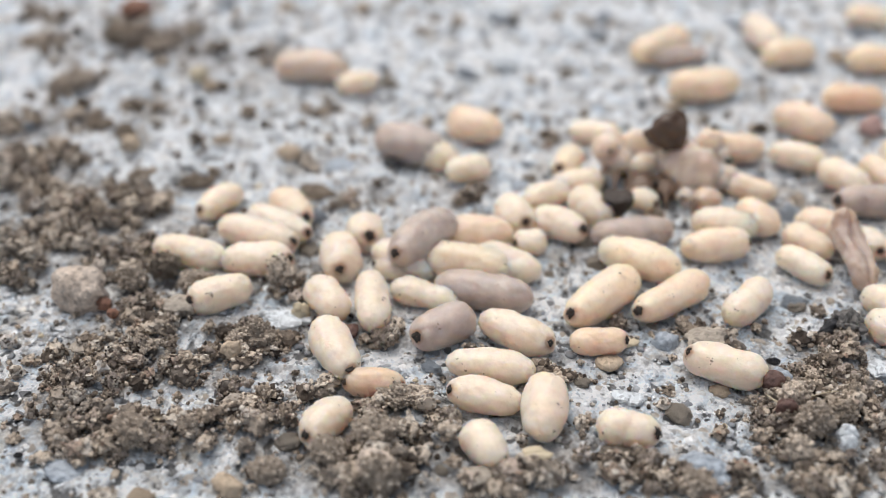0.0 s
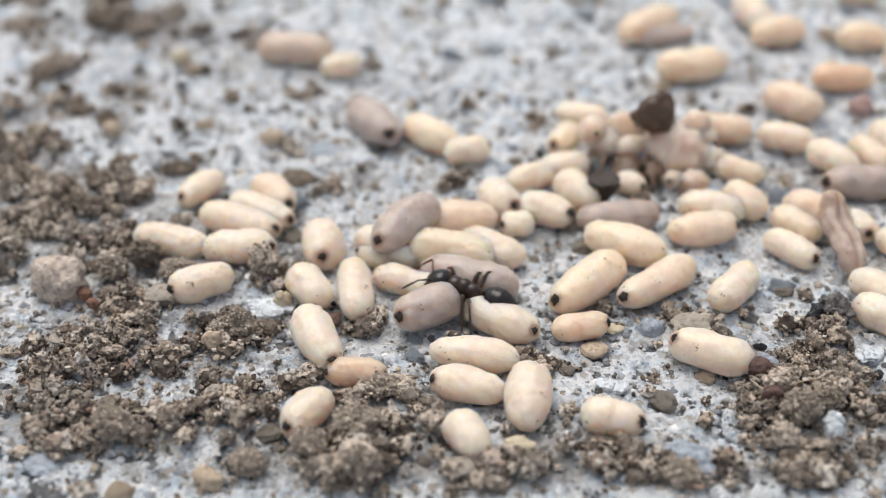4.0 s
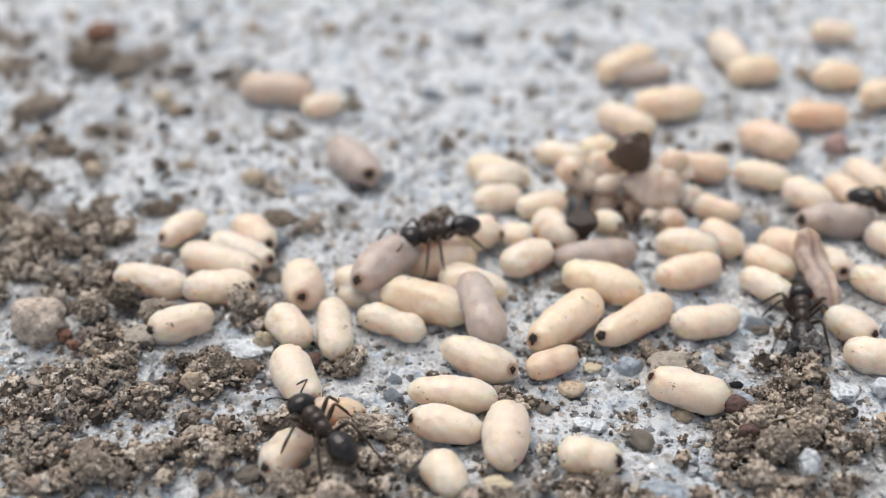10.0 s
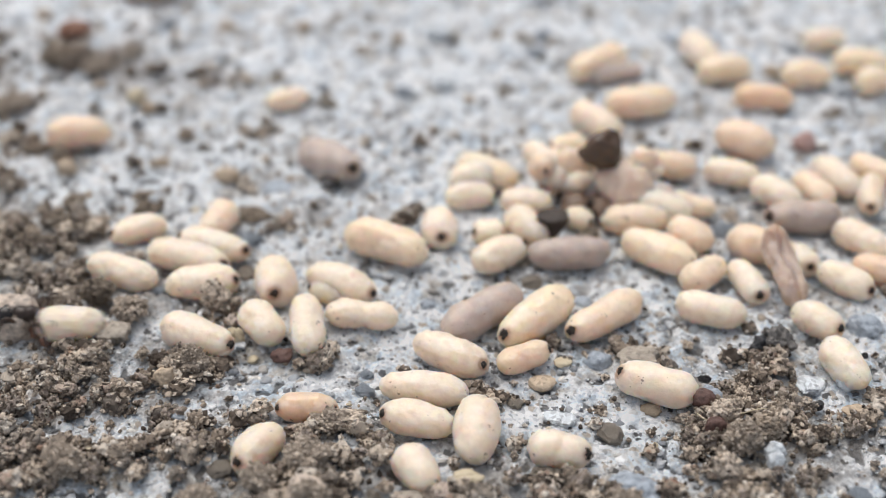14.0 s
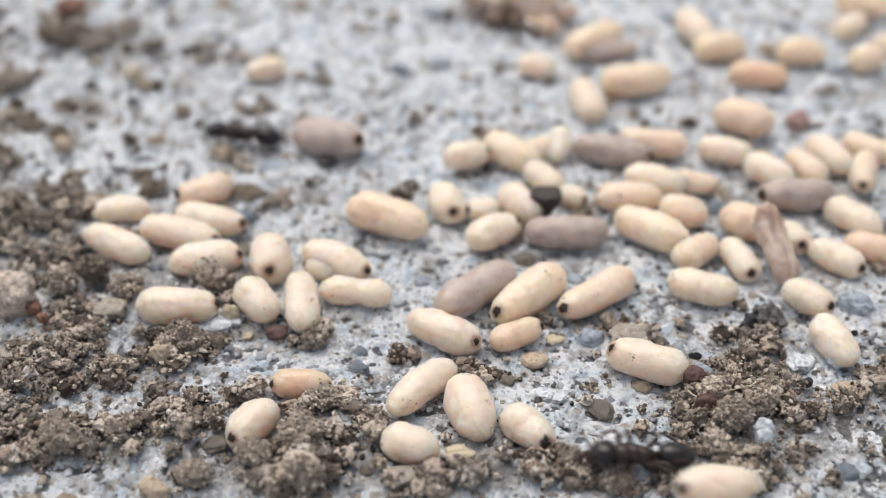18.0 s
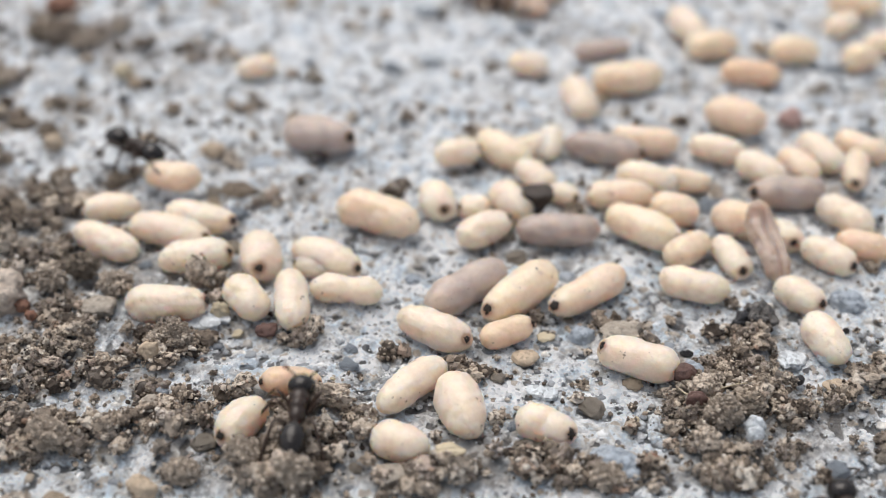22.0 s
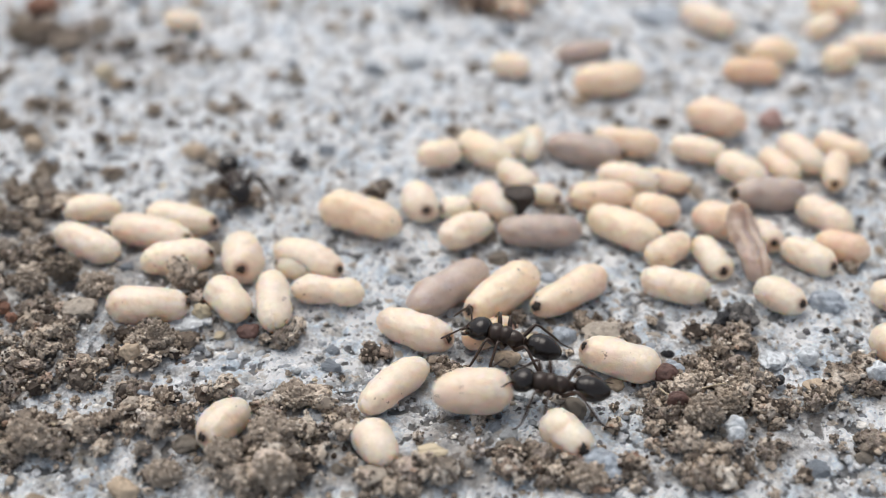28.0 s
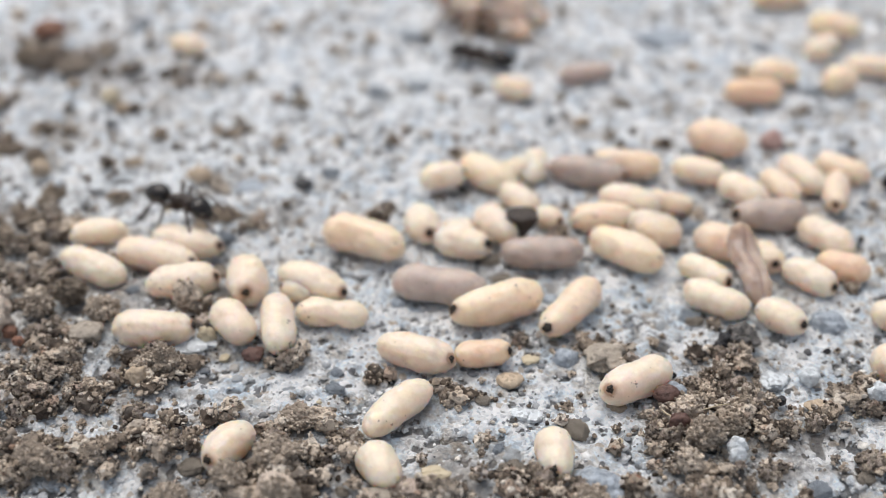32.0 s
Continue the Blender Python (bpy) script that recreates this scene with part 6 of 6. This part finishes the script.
ant_walks([
    (0.00, -23.76, 35.46, 0.0, -51), (10.90, -20.59, 31.70, 0.0, -69), (11.50, -9.37, 3.04, 0.4, -50), (11.67, -9.73, 2.01, 0.6, 2), (11.83, -10.08, 0.97, 0.7, 54), (12.00, -10.44, -0.06, 0.9, 106), (12.17, -9.14, -1.58, 0.8, 58), (12.33, -7.85, -3.10, 0.6, 9), (12.50, -6.56, -4.61, 0.5, -39), (12.67, -6.99, -4.18, 0.5, -89), (12.83, -7.42, -3.74, 0.4, -138), (13.00, -7.86, -3.30, 0.4, -188), (13.50, -9.17, -3.79, 0.4, -180), (14.60, -19.31, -2.85, 0.0, -180), (14.80, -19.71, -0.33, 0.0, -120), (15.00, -20.10, 2.20, 0.0, -60), (15.20, -20.49, 4.72, 0.0, 0), (15.50, -13.67, 4.86, 0.0, 0), (15.75, -13.21, 3.16, 0.3, 48), (16.00, -12.74, 1.46, 0.6, 96), (16.17, -13.06, -1.22, 0.4, 152), (16.33, -13.38, -3.90, 0.2, 207), (16.50, -13.70, -6.58, 0.0, 263), (17.00, -17.08, -8.34, 0.0, 206), (32.00, -17.08, -8.34, 0.0, 206)])
ant_walks([
    (0.00, -5.79, -17.22, 0.0, 35), (15.60, -2.83, -15.06, 0.0, 62), (16.00, -0.84, -11.25, 0.0, 115), (16.50, -1.39, -8.28, 0.0, 70), (17.00, 0.73, -9.83, 0.8, 104), (17.50, 2.24, -10.98, 0.5, 96), (17.75, 4.66, -11.43, 0.4, 138), (18.00, 7.08, -11.88, 0.3, 180), (18.40, 11.63, -14.87, 0.0, 180), (18.70, 12.00, -16.06, 0.0, 234), (19.00, 12.38, -17.26, 0.0, 289), (32.00, 12.38, -17.26, 0.0, 289)])
ant_walks([
    (0.00, -12.48, 35.61, 0.0, -40), (15.20, -1.54, 26.55, 0.0, -73), (15.60, 3.06, 11.82, 0.0, -60), (16.00, 2.91, 7.69, 0.4, -19), (16.50, 1.99, 13.13, 0.4, -37), (17.00, 0.39, 17.25, 0.4, -20), (17.30, -0.22, 21.66, 0.2, 37), (17.60, -0.83, 26.07, 0.0, 94), (19.00, -1.52, 35.67, 0.0, 94), (32.00, -1.52, 35.67, 0.0, 94)])
ant_walks([
    (0.00, -27.92, 14.22, 0.0, -22), (17.40, -22.32, 12.06, 0.0, -18), (17.60, -17.45, 10.48, 0.0, -75), (17.80, -12.57, 8.89, 0.0, -132), (18.00, -7.70, 7.31, 0.0, -189), (18.17, -5.73, 7.06, 0.0, -246), (18.33, -3.76, 6.81, 0.0, -303), (18.50, -1.80, 6.56, 0.0, -360), (18.75, -7.15, 10.29, 0.0, -292), (19.00, -12.51, 14.02, 0.0, -224), (19.50, -22.74, 31.50, 0.0, -240), (32.00, -22.74, 31.50, 0.0, -240)])
ant_walks([
    (0.00, 16.09, 38.87, 0.0, -85), (19.00, 16.99, 28.94, 0.0, -116), (19.50, 12.10, 19.17, 0.0, -180), (20.00, 11.75, 20.52, 0.0, -160), (20.30, 12.54, 27.73, 0.0, -217), (20.60, 13.34, 34.93, 0.0, -274), (32.00, 13.34, 34.93, 0.0, -274)])
ant_walks([
    (0.00, -29.34, 10.93, 0.0, -27), (21.10, -21.09, 6.86, 0.0, -4), (21.50, -11.18, 6.23, 0.0, 0), (21.85, -11.39, 4.94, 0.8, -36), (22.15, -11.53, 5.12, 0.8, -46), (22.27, -13.45, 6.10, 0.7, -101), (22.38, -15.37, 7.07, 0.7, -155), (22.50, -17.30, 8.05, 0.6, -210), (22.70, -17.35, 8.63, 0.8, -204), (22.90, -17.96, 10.19, 0.8, -198), (23.00, -18.36, 11.63, 0.8, -190), (23.20, -18.59, 12.22, 0.8, -212), (23.60, -26.88, 18.21, 0.0, -221), (32.00, -26.88, 18.21, 0.0, -221)])
ant_walks([
    (0.00, -7.10, -16.87, 0.0, 31), (21.60, -3.92, -14.86, 0.0, 84), (22.00, -3.41, -10.26, 0.2, 87), (22.50, -3.29, -7.69, 0.3, 80), (23.00, -2.67, -9.56, 0.7, 101), (23.50, 2.34, -10.87, 0.4, 166), (23.80, 5.00, -13.08, 0.2, 226), (24.10, 7.67, -15.29, 0.0, 285), (24.60, 8.23, -17.24, 0.0, 287), (32.00, 8.23, -17.24, 0.0, 287)])
ant_walks([
    (0.00, 19.69, 38.92, 0.0, -91), (22.10, 19.52, 24.17, 0.0, -109), (22.30, 18.29, 20.71, 0.0, -55), (22.50, 17.06, 17.25, 0.0, 0), (22.67, 17.77, 17.27, 0.0, 60), (22.83, 18.47, 17.30, 0.0, 120), (23.00, 19.18, 17.33, 0.0, 180), (23.50, 6.72, 17.89, 0.0, 180), (24.00, -1.55, 15.06, 0.2, 151), (24.50, -12.27, 15.19, 0.0, 180), (24.80, -15.72, 15.14, 0.9, 153), (25.00, -16.00, 14.52, 1.1, 147), (25.10, -16.48, 15.19, 1.0, 136), (25.70, -25.98, 33.77, 0.0, 118), (32.00, -25.98, 33.77, 0.0, 118)])
ant_walks([
    (0.00, -26.17, 4.38, 0.0, 19), (23.10, -19.89, 6.67, 0.0, 10), (23.50, -7.16, 9.13, 0.0, 0), (23.67, -6.80, 8.98, 0.1, -54), (23.83, -6.44, 8.84, 0.2, -107), (24.00, -6.08, 8.69, 0.3, -161), (24.25, -6.60, 10.19, 0.1, -103), (24.50, -7.12, 11.69, 0.0, -45), (25.10, -13.60, 24.19, 0.0, -55), (25.23, -14.85, 27.69, 0.0, -0), (25.37, -16.10, 31.18, 0.0, 55), (25.50, -17.35, 34.68, 0.0, 110), (32.00, -17.35, 34.68, 0.0, 110)])
ant_walks([
    (0.00, 10.86, -16.53, 0.0, 42), (22.50, 13.45, -14.14, 0.0, 90), (23.00, 13.32, -9.75, 0.3, 69), (23.50, 14.64, -6.52, 0.0, 82), (23.67, 15.29, -5.38, 0.1, 139), (23.83, 15.94, -4.24, 0.2, 195), (24.00, 16.59, -3.10, 0.3, 252), (24.25, 15.52, -2.11, 0.6, 190), (24.50, 14.45, -1.11, 0.9, 129), (24.75, 13.26, -0.61, 1.0, 172), (25.00, 12.08, -0.11, 1.1, 214), (25.17, 13.99, -0.37, 0.9, 263), (25.33, 15.90, -0.63, 0.7, 311), (25.50, 17.81, -0.89, 0.5, 360), (26.00, 22.37, -0.42, 0.0, 391), (32.00, 24.19, 0.73, 0.0, 394)])
ant_walks([
    (0.00, -26.92, 39.33, 0.0, -47), (26.80, -15.95, 27.60, 0.0, -72), (27.50, -9.18, 6.96, 0.0, -59), (28.00, -6.47, 3.79, 0.0, -72), (28.30, -4.15, 2.14, 0.0, -31), (28.60, -0.25, -0.03, 0.4, -1), (28.80, -0.40, -1.34, 0.3, 52), (29.00, -0.55, -2.65, 0.3, 104), (29.30, -0.54, -2.36, 0.3, 91), (29.60, 4.12, -3.93, 0.8, 149), (29.80, 6.18, -7.20, 0.6, 218), (30.00, 8.25, -10.48, 0.4, 287), (30.30, 7.76, -10.72, 0.2, 240), (30.60, 7.28, -10.97, 0.0, 192), (31.00, -0.43, -11.89, 0.3, 173), (31.20, -1.76, -13.24, 0.1, 218), (31.40, -3.09, -14.60, 0.0, 263), (32.00, -3.31, -16.39, 0.0, 262)])
ant_walks([
    (0.00, -4.16, -17.92, 0.0, 27), (26.80, 2.05, -14.66, 0.0, 80), (27.50, 2.98, -9.26, 0.0, 95), (27.75, 4.31, -9.08, 0.2, 134), (28.00, 5.65, -8.91, 0.5, 172), (28.30, 7.97, -9.11, 0.5, 172), (28.60, 9.88, -7.72, 0.5, 176), (29.00, 12.75, -8.40, 0.4, 108), (29.30, 15.13, -5.66, 0.4, 172), (29.60, 18.93, -2.85, 0.0, 179), (30.10, 25.07, -2.08, 0.0, 179), (32.00, 26.60, -1.13, 0.0, 179)])
ant_walks([
    (0.00, 0.44, -18.19, 0.0, 32), (27.00, 5.37, -15.09, 0.0, 94), (27.60, 4.92, -8.28, 0.0, 108), (28.00, 4.29, -6.62, 0.5, 158), (28.30, 5.20, -6.34, 0.4, 165), (28.60, 2.22, -1.10, 0.6, 163), (28.80, 3.04, -0.74, 0.6, 125), (29.00, 3.87, -0.38, 0.7, 87), (29.30, 3.14, 0.01, 0.6, 69), (29.60, 5.32, -1.13, 0.7, 92), (29.80, 7.16, -1.91, 0.8, 136), (30.00, 9.01, -2.68, 0.9, 179), (30.10, 11.31, -4.25, 0.6, 229), (30.20, 13.62, -5.82, 0.3, 278), (30.30, 15.92, -7.40, 0.0, 328), (30.70, 20.29, -8.47, 0.0, 359), (32.00, 20.29, -8.47, 0.0, 359)])
ant_walks([
    (0.00, 0.21, 39.67, 0.0, -56), (29.20, 9.51, 25.94, 0.0, -84), (29.60, 10.24, 19.47, 0.0, -92), (29.80, 10.49, 17.28, 0.0, -136), (30.00, 10.74, 15.08, 0.0, -180), (30.10, 10.56, 15.24, 0.0, -120), (30.20, 10.39, 15.41, 0.0, -60), (30.30, 10.21, 15.57, 0.0, 0), (30.60, 15.59, 17.81, 0.0, 34), (31.10, 25.09, 36.79, 0.0, 64), (32.00, 25.09, 36.79, 0.0, 64)])
ant_walks([
    (0.00, -29.13, 7.95, 0.0, -3), (30.60, -20.17, 7.66, 0.0, -17), (31.00, -14.15, 5.75, 0.7, -72), (31.30, -13.04, 4.30, 0.4, -62), (31.60, -10.82, 3.30, 0.6, -41), (32.00, -8.66, 2.58, 0.9, -33)])
ant_walks([
    (0.00, -20.51, 40.44, 0.0, -47), (31.00, -11.78, 31.12, 0.0, -72), (31.30, -8.52, 21.22, 0.0, -57), (31.60, 1.21, 15.94, 0.0, 0), (31.73, 2.20, 16.12, 0.0, 53), (31.87, 3.19, 16.31, 0.0, 106), (32.00, 4.18, 16.50, 0.0, 159)])
ant_walks([
    (0.00, 3.73, 36.77, 0.0, -102), (0.50, 0.65, 22.90, 0.0, -99), (1.00, -1.18, 11.92, 0.0, -106), (1.17, -2.29, 14.28, 0.0, -155), (1.33, -3.39, 16.63, 0.0, -203), (1.50, -4.49, 18.98, 0.0, -252), (1.90, -7.09, 33.82, 0.0, -253), (32.00, -7.09, 33.82, 0.0, -253)])

# ---- the heap of naked pupae, dragged away together ----
HEAP = [(0, 7.0, 5.9), (15.55, 7.0, 5.9), (16, 7.6, 9.3), (16.5, 4.9, 13.3), (17, 4.5, 15.3), (17.5, 3.6, 18.1), (18, 4.5, 20.5), (18.5, 4.5, 22.3), (32, 4.5, 22.3)]


def lump(dx, dy, z, rx, ry, rz, yaw, seed, rough=0.16):
    """A soft, dented body segment, in millimetres from the heap's middle."""
    v, f = ball(4)
    turn, shift = Euler((0, 0, math.radians(yaw))).to_matrix(), Vector((seed * 3.9, seed * 1.3, 0))
    out = []
    for p in v:
        k = 0.95 + rough * noise.fractal(p * 1.2 + shift, 0.9, 2.0, 4) - 0.06 * max(0.0, math.sin(6 * p.x)) ** 4
        out.append((Vector((dx, dy, z)) + turn @ Vector((p.x * rx, p.y * ry, p.z * rz)) * 1.17 * k) * MM)
    return out, f


HEAP_MOVES = []


def naked_pupa(label, pieces, legs=(), eyes=(), skin=None):
    """Soft pale ant shapes without a cocoon, crumpled, legs folded under; pieces are body segments."""
    base = new("naked_pupa")
    tagged(base, label, "pupa", "heap of naked pupae")
    for k, (name, *form) in enumerate(pieces):
        part(name, *lump(*form, len(HEAP_MOVES) * 7 + k), skin or PUPA, base)
    for x, y, z, size in eyes:
        part("eye", *lump(x, y, z, size, size, size, 0, 3), SPOT, base, "round black eye spot")
    for x, y, z, yaw, length in legs:
        c, d = math.cos(math.radians(yaw)) * length, math.sin(math.radians(yaw)) * length
        bend = [(x, y, z), (x + 0.4 * c, y + 0.4 * d, z + 0.18), (x + 0.75 * c, y + 0.75 * d, z - 0.25), (x + c, y + d, z - 0.55)]
        part("leg", *tube([Vector(p) * MM for p in bend], [0.10 * MM, 0.12 * MM, 0.08 * MM, 0.04 * MM]), PUPA_BROWN, base)
    rows = [(t, Matrix.Translation((x * MM, y * MM, 0))) for t, x, y in HEAP]
    base.matrix_basis = rows[0][1]
    HEAP_MOVES.append((base, rows))
    return base


crusted = naked_pupa("plump peach naked pupa with a dark brown crusted head", [
    ("abdomen", 1.40, -1.35, 0.95, 1.28, 0.95, 0.98, -12), ("thorax", 0.95, -1.15, 1.25, 0.62, 0.55, 0.55, 40)],
    [(0.5, -1.6, 0.75, 215, 1.2), (0.8, -1.8, 0.7, 245, 1.0), (1.6, -1.9, 0.6, 280, 0.9)])
v, f = ball(4)
v = [Vector((0.50, -1.05, 2.15)) + Vector((p.x * 1.15, p.y * 0.9, p.z * 1.25)) * (0.86 + 0.16 * noise.cell(p * 1.1) + 0.22 * noise.fractal(p * 1.5, 0.9, 2.0, 4)) * (0.80 + 0.28 * p.z) for p in v]
part("head", [p * MM for p in v], f, PUPA_DARK, crusted, "shrivelled glossy dark brown head")
naked_pupa("whitish translucent naked pupa with a small eye spot", [
    ("head", -2.02, -0.75, 1.55, 0.58, 0.52, 0.55, 20), ("thorax", -1.55, -0.80, 0.98, 0.66, 0.55, 0.58, -20), ("abdomen", -0.42, -1.00, 0.86, 0.78, 0.48, 0.46, 16)],
    [(-1.4, -1.2, 0.75, 250, 1.3), (-1.0, -1.4, 0.7, 265, 1.4), (-0.6, -1.5, 0.7, 290, 1.2), (-1.8, -1.1, 0.8, 230, 1.2)], [(-1.92, -1.24, 1.70, 0.12)])
naked_pupa("shrivelled beige naked pupa behind a pale one", [
    ("abdomen", -0.75, -0.10, 1.10, 0.70, 0.55, 0.75, 10), ("thorax", -1.5, 0.15, 0.75, 0.6, 0.5, 0.6, 60)])
naked_pupa("pinkish naked pupa with a white head and a dark spot", [
    ("head", 2.22, -0.55, 1.72, 0.56, 0.52, 0.54, 0), ("thorax", 2.55, -0.80, 1.05, 0.58, 0.55, 0.62, 30), ("abdomen", 2.80, -1.50, 0.65, 0.72, 0.55, 0.55, -30)],
    [(2.3, -1.2, 0.7, 250, 1.0)], [(2.92, -1.25, 1.12, 0.22)])
naked_pupa("small pinkish white naked pupa under a heap", [
    ("abdomen", 1.90, -2.95, 0.50, 0.62, 0.50, 0.48, 15), ("head", 1.15, -2.75, 0.45, 0.40, 0.38, 0.40, 0)], [(1.4, -3.1, 0.6, 260, 0.7)], [(0.95, -3.05, 0.62, 0.10)])
naked_pupa("crumpled brown naked pupa skin under a heap", [
    ("abdomen", -0.55, -1.9, 0.42, 0.75, 0.50, 0.42, 30), ("thorax", 0.35, -2.3, 0.45, 0.50, 0.42, 0.45, 0)], [(-0.2, -2.2, 0.6, 240, 0.9), (0.2, -2.5, 0.6, 280, 0.8)], [(0.05, -2.72, 0.5, 0.16), (-0.1, -2.35, 0.85, 0.13)], PUPA_BROWN)


def empty_husk(x, y, z, yaw, pitch, a, b, label):
    """A torn, flattened cocoon skin with a lengthwise fold."""
    v, f = cocoon_shell(a * MM, b * MM, 0.1, 777)
    out = []
    for p in v:
        q = p / (b * MM)
        k = 0.17 * noise.fractal(q * 1.1, 0.9, 2.0, 3) - 0.08 * max(0.0, 1 - 4 * abs(noise.noise(Vector((q.x * 0.35, q.y * 1.6, q.z * 1.6)))))
        fold = 0.55 * math.exp(-((q.y - 0.2 - 0.15 * math.sin(q.x * 2)) / 0.18) ** 2) * (p.z > 0)
        out.append(Vector((p.x, p.y * (1 + k), p.z * (0.62 + k) * (1 - fold) + 0.25 * b * MM * math.sin(q.x * 1.4))))
    ob = part("cocoon_husk", out, f, SILK["husk"])
    tagged(ob, label, "husk")
    ob.matrix_basis = pose(x * MM, y * MM, z * MM, 12, pitch, yaw)


empty_husk(13.73, -1.38, 1.31, 281, 24, 1.79, 0.61, "torn brown-grey empty cocoon husk leaning on pale cocoons")


def straw(x, y, yaw, length, thick=1.0, rise=0.12):
    pts = [(u * length * 0.5, 0.12 * math.sin(2.2 * u), 0.10 + 0.05 * math.cos(3 * u)) for u in (-1, -0.6, -0.2, 0.2, 0.6, 1)]
    z = float(ground_height(np.array([x]), np.array([y]))[0])
    ob = part("plant_fibre", *tube([Vector(p) * MM for p in pts], [k * thick * MM for k in (0.05, 0.07, 0.075, 0.07, 0.06, 0.03)]), TONE["straw"])
    tagged(ob, "thin dry straw-coloured plant fibre lying on soil", "fibre")
    ob.matrix_basis = pose(x * MM, y * MM, (z + rise) * MM, 0, 0, yaw)


straw(-11.41, -9.78, -8, 2.6)
straw(9.66, -9.19, -58, 1.5, 0.4, 0.55)
straw(11.0, -8.6, 4, 1.9, 0.3, 0.5)

motions()
